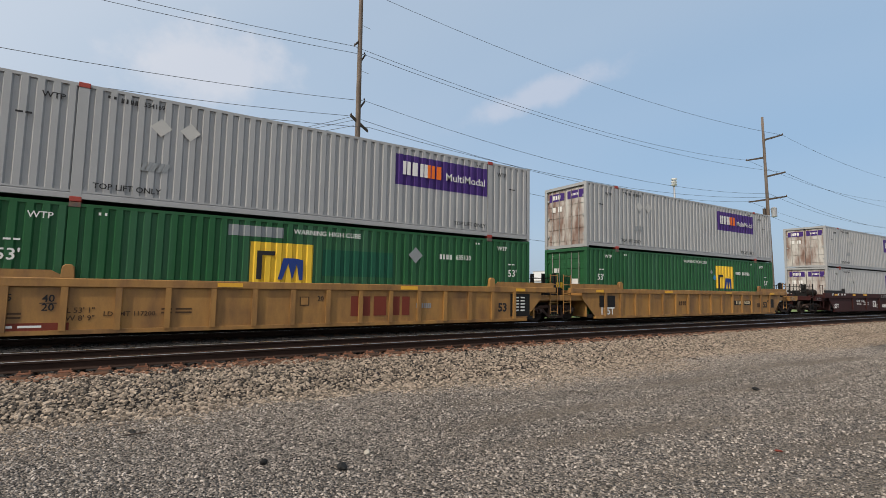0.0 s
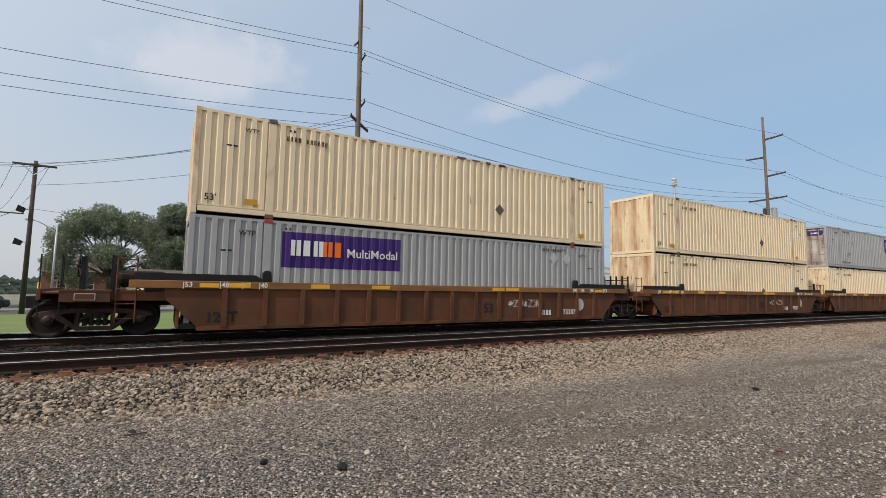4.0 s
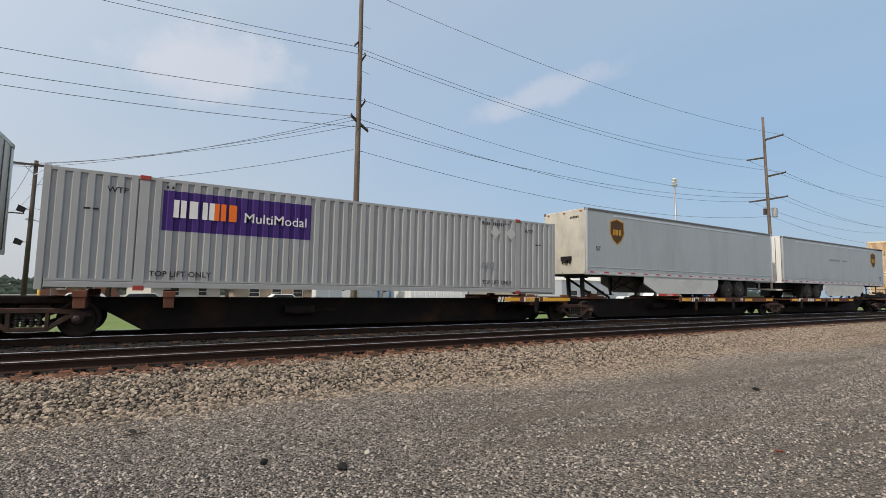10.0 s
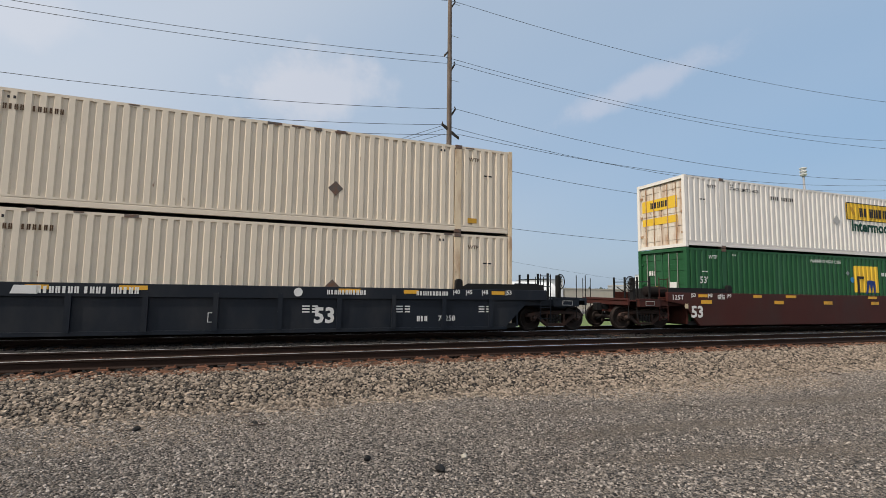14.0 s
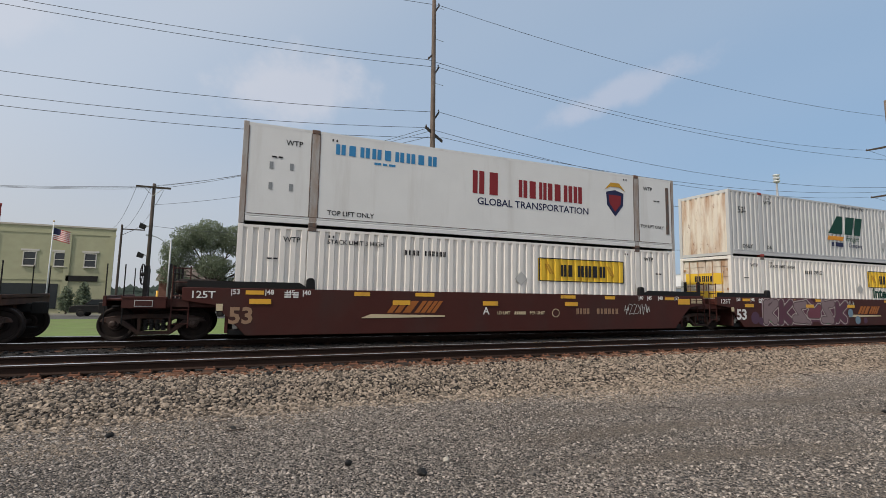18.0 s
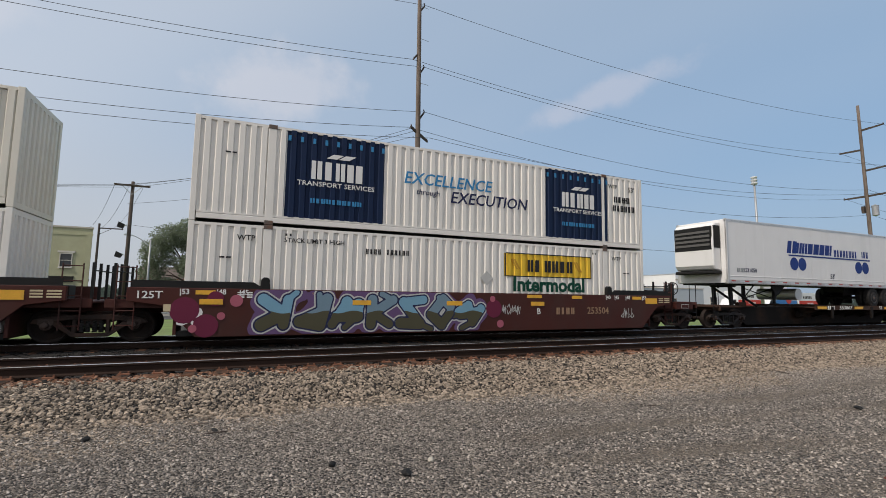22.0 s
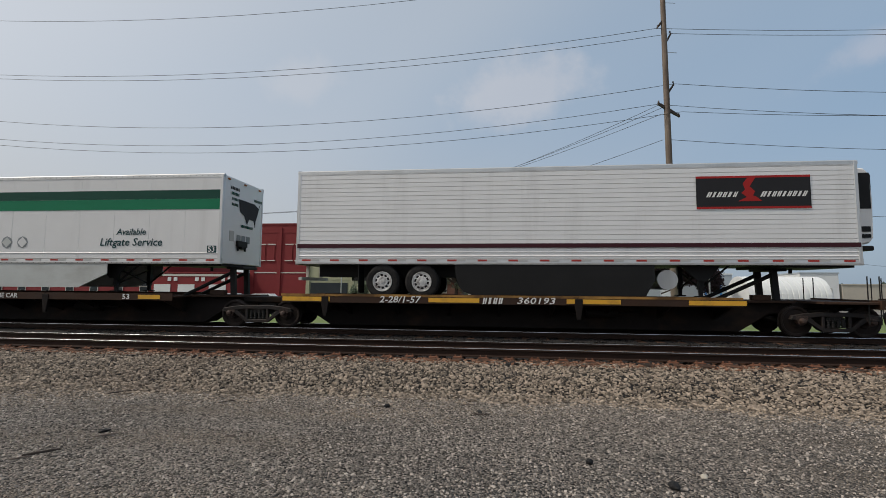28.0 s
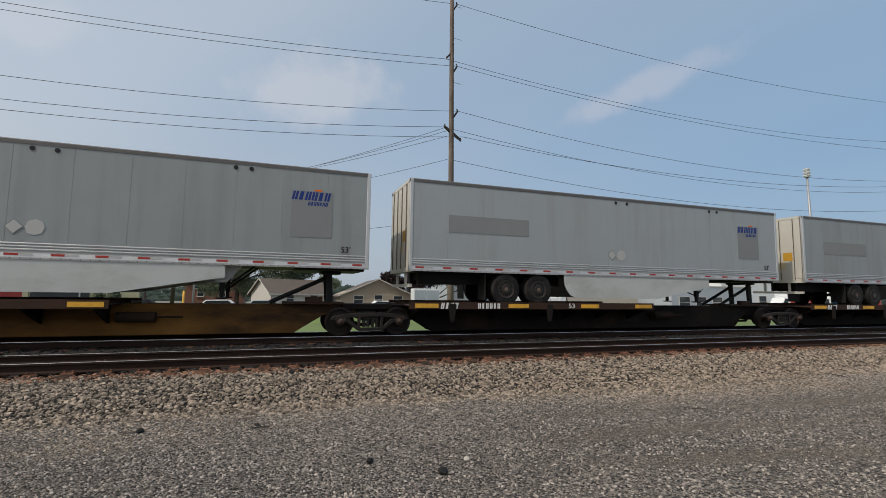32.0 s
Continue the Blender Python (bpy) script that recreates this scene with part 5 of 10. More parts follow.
STYLES = {
    "purple": dict(paint="grey_paint", art=art_purple, door_art=door_purple, door="door_rust", cast="casting_red", label="grey ribbed container with a purple sign panel, riding on the train"),
    "green": dict(paint="green_paint", art=art_green, door_art=door_green, label="dark green ribbed container with a yellow sign panel on the train"),
    "beige": dict(paint="beige_paint", end="beige_end", post="beige_post", art=art_beige, label="beige ribbed container with rust stains and dented edges"),
    "cream": dict(paint="cream_paint", end="beige_end", post="beige_post", art=art_beige, label="cream ribbed container with rusty ends and faded marks"),
    "scroll": dict(door="door_stained", rod="rod_stained", paint="white_paint", art=art_scroll, door_art=door_scroll, label="white ribbed container with a yellow panel and green word"),
    "scroll_plain": dict(door="door_stained", rod="rod_stained", paint="white_paint", art=art_scroll_plain, door_art=door_scroll, label="white ribbed container with a bright yellow panel"),
    "scroll_faded": dict(door="door_stained", rod="rod_stained", paint="cream_white", art=art_scroll_faded, door_art=door_scroll, label="stained white ribbed container with a bleached sign panel"),
    "scroll_pale": dict(door="door_stained", rod="rod_stained", paint="white_paint", art=art_scroll_pale, door_art=door_scroll, label="white ribbed container with a bleached yellow panel and green word"),
    "scroll_rust": dict(door="door_stained", rod="rod_stained", paint="cream_paint", art=art_scroll_rust, door_art=door_scroll, label="stained white ribbed container with rust spots and a yellow panel"),
    "crest_box": dict(paint="crest_white", post="crest_post", end="door_stained", art=art_crest_box, flat=True, label="white smooth-sided refrigerated container with maroon marks and a torn corner"),
    "slant_green": dict(paint="pale_paint", end="door_stained", art=art_slant_green, cast="casting_red", label="pale grey ribbed container with green and orange marks"),
    "slant_blue": dict(door="door_stained", rod="rod_stained", paint="slant_blue_paint", art=art_slant_blue, door_art=door_slant_blue, label="off-white ribbed container with a slanted dark blue mark"),
    "slant_blue_faded": dict(door="door_stained", rod="rod_stained", paint="slant_blue_paint", art=art_slant_blue_faded, door_art=door_slant_blue, label="off-white ribbed container with a peeling light blue mark"),
    "twin_panel": dict(door="door_stained", rod="rod_stained", paint="white_paint", art=art_twin_panel, door_art=door_twin_panel, label="white ribbed container with two dark blue sign panels"),
}


# -- trucks under the cars --
WHEEL_R, BASE = 0.42, 0.89


def side_frame(bm):
    top = [(-1.18, 0.50), (-1.12, 0.60), (-0.80, 0.66), (-0.42, 0.70), (0.42, 0.70), (0.80, 0.66), (1.12, 0.60), (1.18, 0.50)]
    low = [(0.98, 0.47), (0.78, 0.46), (0.52, 0.28), (0.36, 0.16), (-0.36, 0.16), (-0.52, 0.28), (-0.78, 0.46), (-0.98, 0.47)]
    # arch bar above, tension bar below and two columns leave the window for the springs
    prism(bm, top + [(0.98, 0.47), (0.74, 0.54), (0.40, 0.58), (-0.40, 0.58), (-0.74, 0.54), (-0.98, 0.47)], "y", -0.07, 0.07)
    prism(bm, [(-0.80, 0.54), (-0.66, 0.54), (-0.34, 0.26), (0.34, 0.26), (0.66, 0.54), (0.80, 0.54), (0.78, 0.46), (0.52, 0.28), (0.36, 0.16), (-0.36, 0.16), (-0.52, 0.28), (-0.78, 0.46)], "y", -0.06, 0.06)
    for s in (-1, 1):
        prism(bm, [(s * 0.30, 0.20), (s * 0.38, 0.24), (s * 0.38, 0.60), (s * 0.30, 0.60)], "y", -0.065, 0.065)


def bearing(bm):
    lathe(bm, [(-0.16, 0.02), (-0.155, 0.05), (-0.14, 0.075), (-0.05, 0.085), (-0.045, 0.12), (0.08, 0.12)], (0, 0, 0), "y", 14)
    box(bm, -0.15, 0.15, -0.05, 0.06, 0.02, 0.15)


def springs(bm):
    for x in (-0.2, -0.07, 0.07, 0.2):
        coil = [(0.0, 0.02)]
        for k in range(5):
            coil += [(k * 0.058 + 0.004, 0.046), (k * 0.058 + 0.014, 0.060), (k * 0.058 + 0.030, 0.060), (k * 0.058 + 0.040, 0.046)]
        lathe(bm, coil + [(0.29, 0.02)], (x, 0, 0.27), "z", 10)


def wheel(bm):
    lathe(bm, [(-0.065, 0.10), (-0.065, 0.15), (-0.03, 0.18), (-0.02, 0.33), (-0.06, 0.36), (-0.068, WHEEL_R - 0.02), (-0.06, WHEEL_R), (0.04, WHEEL_R + 0.003),
               (0.05, WHEEL_R + 0.025), (0.07, WHEEL_R + 0.025), (0.07, 0.36), (0.03, 0.33), (0.03, 0.18), (0.065, 0.15), (0.065, 0.10)], (0, 0, 0), "y", 32)


def railway_truck(car, x, iron="truck_iron"):
    """A two-axle truck under a car at x along it."""
    tr = part("truck", "bolster", lambda bm: (box(bm, -0.20, 0.20, -1.02, 1.02, 0.44, 0.62), box(bm, -0.30, 0.30, -0.35, 0.35, 0.58, 0.76)), iron, car, (x, 0, 0), 0, "two-axle cast-iron truck", bevel=0.02)
    for sy in (-1, 1):
        part("side_frame", "side_frame", side_frame, iron, tr, (0, sy * 1.0, 0), bevel=0.012)
        if sy < 0:
            part("spring_nest", "springs", springs, "spring_steel", tr, (0, sy * 1.0, 0))
        for sx in (-1, 1):
            if sy < 0:
                part("bearing_cap", "bearing", bearing, "bearing_cap", tr, (sx * BASE, sy * 1.02, WHEEL_R + 0.03))
            part("wheel", "wheel", wheel, "wheel_steel", tr, (sx * BASE, sy * 0.755, WHEEL_R), 0 if sy < 0 else 180, smooth=False)
    for sx in (-1, 1):
        part("axle", "axle", lambda bm: rod(bm, (0, -1.0, 0), (0, 1.0, 0), 0.075, 10), "wheel_steel", tr, (sx * BASE, 0, WHEEL_R))
        part("brake_beam", "brake_beam", lambda bm: box(bm, -0.04, 0.04, -0.7, 0.7, -0.05, 0.05), "black_iron", tr, (sx * 0.38, 0, 0.36))
    return tr


def coupler(car, x, sx):
    def make(bm):
        box(bm, 0, 0.55, -0.10, 0.10, 0.70, 0.92)
        prism(bm, [(0.55, -0.14), (0.80, -0.16), (0.86, -0.04), (0.78, 0.02), (0.84, 0.12), (0.62, 0.16)], "z", 0.66, 0.96)
    part("coupler", "coupler", make, "black_iron", car, (x, 0, 0), 0 if sx > 0 else 180, bevel=0.015)

    def hose(bm):
        pts = [Vector((0.1, -0.35, 0.75)), Vector((0.25, -0.33, 0.45)), Vector((0.5, -0.28, 0.32)), Vector((0.75, -0.2, 0.34))]
        for p, q in zip(pts, pts[1:]):
            rod(bm, p, q, 0.022, 6)
    part("air_hose", "air_hose", hose, "black_iron", car, (x, 0, 0), 0 if sx > 0 else 180)


# -- well cars --
def well_side(bm):
    e = LC / 2
    prism(bm, [(-e - 0.45, 0.95), (-e - 0.1, 0.62), (-e + 0.35, 0.17), (e - 0.35, 0.17), (e + 0.1, 0.62), (e + 0.45, 0.95), (e + 0.45, 1.24), (-e - 0.45, 1.24)], "y", -1.46, -1.42)


def top_chord(bm):
    e = LC / 2
    prism(bm, [(-1.52, 1.20), (-1.52, 1.40), (-1.38, 1.40), (-1.38, 1.20)], "x", -e - 1.2, e + 1.2)


def deep_chord(bm):
    e = LC / 2
    prism(bm, [(-1.52, 1.06), (-1.52, 1.40), (-1.38, 1.40), (-1.38, 1.06)], "x", -e - 1.2, e + 1.2)


def flush_side(bm):
    e = LC / 2
    prism(bm, [(-e - 1.2, 1.06), (-e - 0.45, 0.95), (-e - 0.1, 0.62), (-e + 0.35, 0.14), (e - 0.35, 0.14), (e + 0.1, 0.62), (e + 0.45, 0.95), (e + 1.2, 1.06), (e + 1.2, 1.40), (-e - 1.2, 1.40)], "y", -1.52, -1.40)


def end_coaming(bm):
    prism(bm, [(0.0, 1.40), (3.15, 1.40), (3.15, 1.52), (2.9, 1.58), (0.0, 1.58)], "y", -1.50, -1.44)


def bottom_chord(bm):
    e = LC / 2
    prism(bm, [(-1.50, 0.12), (-1.50, 0.22), (-1.38, 0.22), (-1.38, 0.12)], "x", -e + 0.3, e - 0.3)


def well_rib(bm):
    box(bm, -0.065, 0.065, -1.530, -1.46, 0.20, 1.20)


def guide_post(bm):
    prism(bm, [(-0.13, 1.40), (0.13, 1.40), (0.11, 1.66), (0.05, 1.72), (-0.05, 1.72), (-0.11, 1.66)], "y", -1.50, -1.36)


def end_platform(bm):
    """The frame over a truck, from the well's bulkhead outwards."""
    box(bm, 0.0, 1.55, -1.30, 1.30, 0.98, 1.04)
    box(bm, -0.1, 2.1, -0.32, 0.32, 0.72, 0.98)
    box(bm, -0.02, 0.06, -1.40, 1.40, 0.20, 1.30)
    box(bm, 0.0, 1.55, -1.34, -1.28, 0.88, 1.10)
    box(bm, 0.0, 1.55, 1.28, 1.34, 0.88, 1.10)


def ladder(bm):
    for x in (-0.2, 0.2):
        rod(bm, (x, 0, 0.35), (x, 0, 1.95), 0.018, 6)
    for k in range(5):
        rod(bm, (-0.2, 0, 0.45 + k * 0.36), (0.2, 0, 0.45 + k * 0.36), 0.014, 6)


def stanchion(bm):
    box(bm, -0.03, 0.03, -0.03, 0.03, 1.0, 2.0)


def brake_wheel(bm):
    for i in range(14):
        a, b = 2 * math.pi * i / 14, 2 * math.pi * (i + 1) / 14
        rod(bm, (0, 0.27 * math.cos(a), 0.27 * math.sin(a)), (0, 0.27 * math.cos(b), 0.27 * math.sin(b)), 0.018, 6)
    for a in (0, 2.09, 4.19):
        rod(bm, (0, 0, 0), (0, 0.27 * math.cos(a), 0.27 * math.sin(a)), 0.014, 6)
    rod(bm, (-0.06, 0, 0), (0.03, 0, 0), 0.05, 8)


def reservoir(bm):
    lathe(bm, [(-0.55, 0.04), (-0.52, 0.16), (-0.45, 0.21), (0.45, 0.21), (0.52, 0.16), (0.55, 0.04)], (0, 0, 0), "x", 16)


def side_locker(bm):
    box(bm, 0.0, 0.95, -1.50, -1.34, 0.86, 1.10)
    box(bm, -0.02, 0.97, -1.51, -1.34, 1.10, 1.15)


WELLS = {
    "yellow": dict(paint="car_yellow", step=1.02, ink="ink_brown", label="weathered yellow well car with ribbed sides, part of the train"),
    "brown": dict(paint="car_brown", step=2.4, ink="ink_white", label="dark brown well car with white marks, part of the train"),
    "rusty": dict(paint="car_rusty", chord="chord_tan", step=1.02, ink="ink_black", label="rust-brown well car with faded yellow paint"),
    "rust_dark": dict(paint="car_rust_dark", step=1.02, ink="ink_black", label="dark rust-brown well car with yellow top edges and sprayed tags"),
    "blue": dict(paint="car_blue", step=1.6, ink="ink_white", label="dark blue well car with white lettering, part of the train"),
    "red": dict(paint="car_red", step=0, ink="ink_white", label="red-brown smooth-sided well car with white figures"),
}


def well_car(at, style, lead, trail, marks=None, seed=0):
    """The well that carries the container whose leading end is at along the train. lead, trail: 'truck' (own end truck and coupler), 'joint' (shares the next unit's truck) or 'bare' (rests on the joint)."""
    st = WELLS[style]
    col = st["paint"]
    e = LC / 2
    car = thing("well_car", st["label"], "well car", "well cars of the train")
    car["base"] = 0.0
    car["face"] = -1.528 if style == "red" else -1.468
    for turn in (0, 180):
        if style == "red":
            part("side_sill", "flush_side", flush_side, col, car, turn=turn, bevel=0.01)
        else:
            part("side_sill", "well_side", well_side, col, car, turn=turn)
            deep = style in ("brown", "blue")
            part("top_chord", "deep_chord" if deep else "top_chord", deep_chord if deep else top_chord, st.get("chord", col), car, turn=turn, bevel=0.012)
            part("bottom_chord", "bottom_chord", bottom_chord, col, car, turn=turn)
        if st["step"]:
            n = int((LC - 1.2) / st["step"])
            for i in range(1 if style == "brown" else 0, (n if style == "brown" else n + 1) if turn == 0 else 0):
                part("rib", "well_rib", well_rib, col, car, (-(n * st["step"]) / 2 + i * st["step"], 0, 0) if turn == 0 else ((n * st["step"]) / 2 - i * st["step"], 0, 0), turn)
        for sx in (-1, 1):
            part("guide_post", "guide_post", guide_post, "black_iron" if style != "yellow" else col, car, (sx * POST, 0, 0), turn, bevel=0.01)
    for sx in (-1, 1):
        c = part("end_coaming", ("end_coaming", sx), lambda bm: prism(bm, [(sx * POST, 1.40), (sx * (e + 1.1), 1.40), (sx * (e + 1.1), 1.58), (sx * (POST + 0.3), 1.58)], "y", -1.49, -1.44), "black_iron" if style != "yellow" else col, car)
    part("floor", "well_floor", lambda bm: box(bm, -e - 0.1, e + 0.1, -1.38, 1.38, 0.16, 0.296), "black_iron", car)
    for sx, kind in ((-1, lead), (1, trail)):
        turn = 0 if sx > 0 else 180
        end = part("end_platform", "end_platform", end_platform, col, car, (sx * (e + 0.12), 0, 0), turn, bevel=0.01)
        part("ladder", "ladder", ladder, col, car, (sx * (e + 1.25), -1.36, 0))
        for y in (-1.0, -0.35, 0.35, 1.0):
            part("stanchion", "stanchion", stanchion, "black_iron", end, (1.45, y, 0))
        part("hand_rail", "hand_rail", lambda bm: rod(bm, (0, -1.0, 1.8), (0, 1.0, 1.8), 0.018, 6), "black_iron", end, (1.45, 0, 0))
        part("brake_box", "brake_box", lambda bm: box(bm, 0.3, 0.8, -0.3, 0.25, 1.04, 1.42), "black_iron", end, bevel=0.02)
        if kind == "truck":
            railway_truck(car, sx * (e + 1.85))
            coupler(car, sx * (e + 2.5), sx)
            part("reservoir", "reservoir", reservoir, "sill_dark", car, (sx * (e + 0.95), -0.62, 1.42), 0, "round air reservoir")
            part("brake_wheel", "brake_wheel", brake_wheel, "black_iron", car, (sx * (e + 2.25), -0.75, 1.72))
            part("brake_mast", "brake_mast", lambda bm: (box(bm, -0.05, 0.05, -0.10, 0.10, 1.0, 1.95), rod(bm, (0, 0, 1.0), (-0.7, 0, 1.04), 0.03, 6)), "black_iron", car, (sx * (e + 2.16), -0.75, 0), turn)
            part("valve_cluster", "valves", lambda bm: (box(bm, 0.15, 0.55, -0.2, 0.15, 1.04, 1.55), rod(bm, (0.35, -0.2, 1.4), (0.35, -0.55, 1.5), 0.09, 8), rod(bm, (0.6, 0.1, 1.1), (1.3, 0.2, 1.7), 0.02, 6), rod(bm, (0.2, -0.5, 1.05), (1.2, -0.5, 1.6), 0.018, 6)), "black_iron", car, (sx * (e + 0.4), 0.3, 0), turn, bevel=0.02)
            plate(car, (sx * (e + 2.03), -1.512, 0.98), 0.4, 0.16, "graffiti_silver", "notice_board", thick=0.003)
            plate(car, (sx * (e + 2.03), -1.516, 0.98), 0.37, 0.13, col, "notice_board", thick=0.003)
            part("side_locker", "side_locker", side_locker, col, car, (sx * (e + 1.55) - (0.95 if sx < 0 else 0), 0, 0))
            part("draft_sill", "draft_sill", lambda bm: box(bm, 1.4, 2.75, -0.3, 0.3, 0.62, 1.0), col, car, (sx * e, 0, 0), turn)
            part("end_deck", "well_end_deck", lambda bm: (box(bm, 1.6, 2.92, -1.36, 1.36, 1.04, 1.09), box(bm, 2.84, 2.92, -1.38, 1.38, 0.90, 1.16)), col, car, (sx * e, 0, 0), turn, bevel=0.01)
            part("grab_iron", "well_grab", lambda bm: [rod(bm, (x, y, 0.45), (x, y, 1.95), 0.016, 6) for x in (2.5, 2.88) for y in (-1.36, 1.36)], "black_iron", car, (sx * e, 0, 0), turn)
        elif kind == "joint":
            railway_truck(car, sx * (e + 1.62))
    y = -1.526
    ink = st["ink"]
    for sx in (-1, 1):
        for k, (lab, dx) in enumerate((("53", 0.15), ("48", 1.0), ("45", 1.55), ("40", 1.98))):
            if style != "yellow":
                words("|" + lab, car, (sx * (e - dx) - 0.10, y, 1.30), 0.13, "ink_white", bold=0.03)
        for dx in (0.58, 3.5) if style in ("blue", "brown", "red") else (0.6,):
            plate(car, (sx * (e - dx) - 0.05, y + 0.001, 1.29), 0.46, 0.11, "mark_yellow", "reflector")
        for dx in (5.4,):
            plate(car, (sx * (e - dx), y, 1.30), 0.62, 0.11, "mark_yellow", "reflector")
    if style == "brown" and lead == "bare":
        part("step_bracket", "step_bracket", lambda bm: (prism(bm, [(-0.20, 0.98), (0.12, 0.98), (0.06, 1.65), (-0.04, 2.15), (0.46, 2.42), (0.46, 2.60), (-0.22, 2.60), (-0.22, 1.7)], "y", -0.14, -0.09), prism(bm, [(-0.20, 0.98), (0.12, 0.98), (0.06, 1.65), (-0.04, 2.15), (0.46, 2.42), (0.46, 2.60), (-0.22, 2.60), (-0.22, 1.7)], "y", 0.09, 0.14), box(bm, -0.22, 0.46, -0.09, 0.09, 2.52, 2.58)), col, car, (-e - 1.97, -0.35, 0))
    if style == "blue":
        part("tower_bracket", "tower", lambda bm: (box(bm, -0.12, -0.04, -0.05, 0.05, 1.04, 2.45), box(bm, 0.10, 0.18, -0.05, 0.05, 1.04, 2.45), box(bm, -0.12, 0.18, -0.05, 0.05, 2.30, 2.45), box(bm, -0.12, 0.18, -0.05, 0.05, 1.85, 1.95), box(bm, -0.12, 0.18, -0.05, 0.05, 1.45, 1.55)), "black_iron", car, (-e - 2.2, -1.0, 0))
    if marks:
        marks(car)
    del car["face"]
    on_train(car, at + e)
    return car


def text_on(car, body, x, z, h, ink, **kw):
    kw.setdefault("bold", 0.045 if h > 0.25 else 0.02)
    return words(body, car, (x, car["face"], z), h, ink, **kw)


def code_on(car, x, z, h, ink, n=4):
    return bars(car, (x, car["face"], z), [0.55] * n, h, ink, 0.2, "owner_code")


def marks_yellow(car):
    f = car["face"]
    text_on(car, "53", 6.6, 0.62, 0.30, "ink_black")
    plate(car, (7.45, f - 0.002, 0.72), 0.95, 0.85, "black_iron", "notice_board")
    for k in range(5):
        bars(car, (7.45, f - 0.008, 1.0 - 0.12 * k), [3, -0.5, 4], 0.05, "ink_white", 0.6, "small_print")
    text_on(car, "45", -7.12, 0.95, 0.15, "ink_black")
    text_on(car, "40", -6.40, 0.93, 0.16, "ink_black")
    text_on(car, "20", -6.40, 0.73, 0.16, "ink_black")
    plate(car, (-6.40, f, 0.83), 0.3, 0.02, "ink_black", "underline")
    text_on(car, "IL 53' 1\"", -5.83, 0.66, 0.12, "ink_brown")
    text_on(car, "IW 8' 9\"", -5.83, 0.48, 0.12, "ink_brown")
    text_on(car, "LD LMT 117200", -4.86, 0.57, 0.11, "ink_brown")
    for k in range(2):
        bars(car, (-3.88, f, 0.68 - 0.09 * k), [5, -0.6, 8], 0.045, "ink_brown", 0.6, "small_print")
        bars(car, (-7.2, f, 0.60 - 0.09 * k), [8, -0.6, 6], 0.045, "ink_brown", 0.6, "small_print")
    plate(car, (-0.69, f, 0.87), 0.26, 0.26, "ink_brown", "stencil")
    plate(car, (-0.69, f - 0.004, 0.87), 0.21, 0.21, "car_yellow", "stencil")
    text_on(car, "20", -0.22, 0.94, 0.13, "ink_black")
    bars(car, (1.72, f, 0.72), [1.05, 1.05, 1.05], 0.60, "ink_brick", 0.10, "word_mark", label="faded brick-red company mark")
    bars(car, (3.25, f, 0.72), [0.3] * 8, 0.16, "ink_grey", 0.15, "code_label")
    code_on(car, 1.25, 1.26, 0.09, "ink_brown")
    plate(car, (-7.0, f - 0.002, 0.29), 2.0, 0.20, "ink_brick", "repaint_patch")
    bars(car, (-6.9, f - 0.007, 0.31), [7, -0.5, 8], 0.05, "ink_white", 0.6, "small_print")


def marks_yellow2(car):
    text_on(car, "125T", -7.0, 0.42, 0.30, "ink_white")
    plate(car, (-7.0, car["face"] - 0.002, 0.85), 1.0, 0.5, "black_iron", "notice_board")
    plate(car, (7.4, car["face"] - 0.002, 0.72), 0.5, 0.5, "black_iron", "notice_board")
    code_on(car, -1.5, 0.75, 0.2, "ink_brown")
    plate(car, (4.18, car["face"], 0.76), 1.75, 0.24, "black_iron", "repaint_patch")
    bars(car, (4.18 - 0.45, car["face"] - 0.006, 0.76), [0.55] * 4, 0.16, "graffiti_cream", 0.25, "owner_code")
    text_on(car, "760023", 4.18 + 0.42, 0.76, 0.16, "graffiti_cream").location.y -= 0.006
    text_on(car, "53", 6.65, 0.62, 0.32, "ink_black")
    text_on(car, "40", 7.0, 0.84, 0.15, "ink_black")
    plate(car, (6.0, car["face"], 0.62), 0.5, 0.22, "ink_brown", "stencil")


def marks_brown(car):
    text_on(car, "53", -0.88, 0.60, 0.44, "ink_white", squeeze=1.05)
    plate(car, (-0.35, car["face"], 0.50), 0.24, 0.24, "ink_white", "stencil")
    plate(car, (-0.35, car["face"] - 0.004, 0.50), 0.20, 0.20, "car_brown", "stencil")
    text_on(car, "LD LMT 116,200", -3.4, 0.85, 0.14, "ink_white")
    text_on(car, "PER UNIT", -3.65, 0.65, 0.14, "ink_white")
    code_on(car, 1.0, 0.48, 0.24, "ink_white")
    text_on(car, "9398", 1.99, 0.48, 0.24, "ink_white")
    text_on(car, "125T", -7.48, 0.50, 0.28, "ink_white")
    for x in (-2.4, 5.9):
        for k in range(2):
            bars(car, (x, car["face"], 0.72 - 0.1 * k), [4, -0.5, 6, -0.5, 5], 0.05, "ink_white", 0.6, "small_print")
    graffiti(car, 0.26, 1.72, ["ink_white", "ink_white"], 12, 1.23, 0.24, thin=True, face=-1.526)


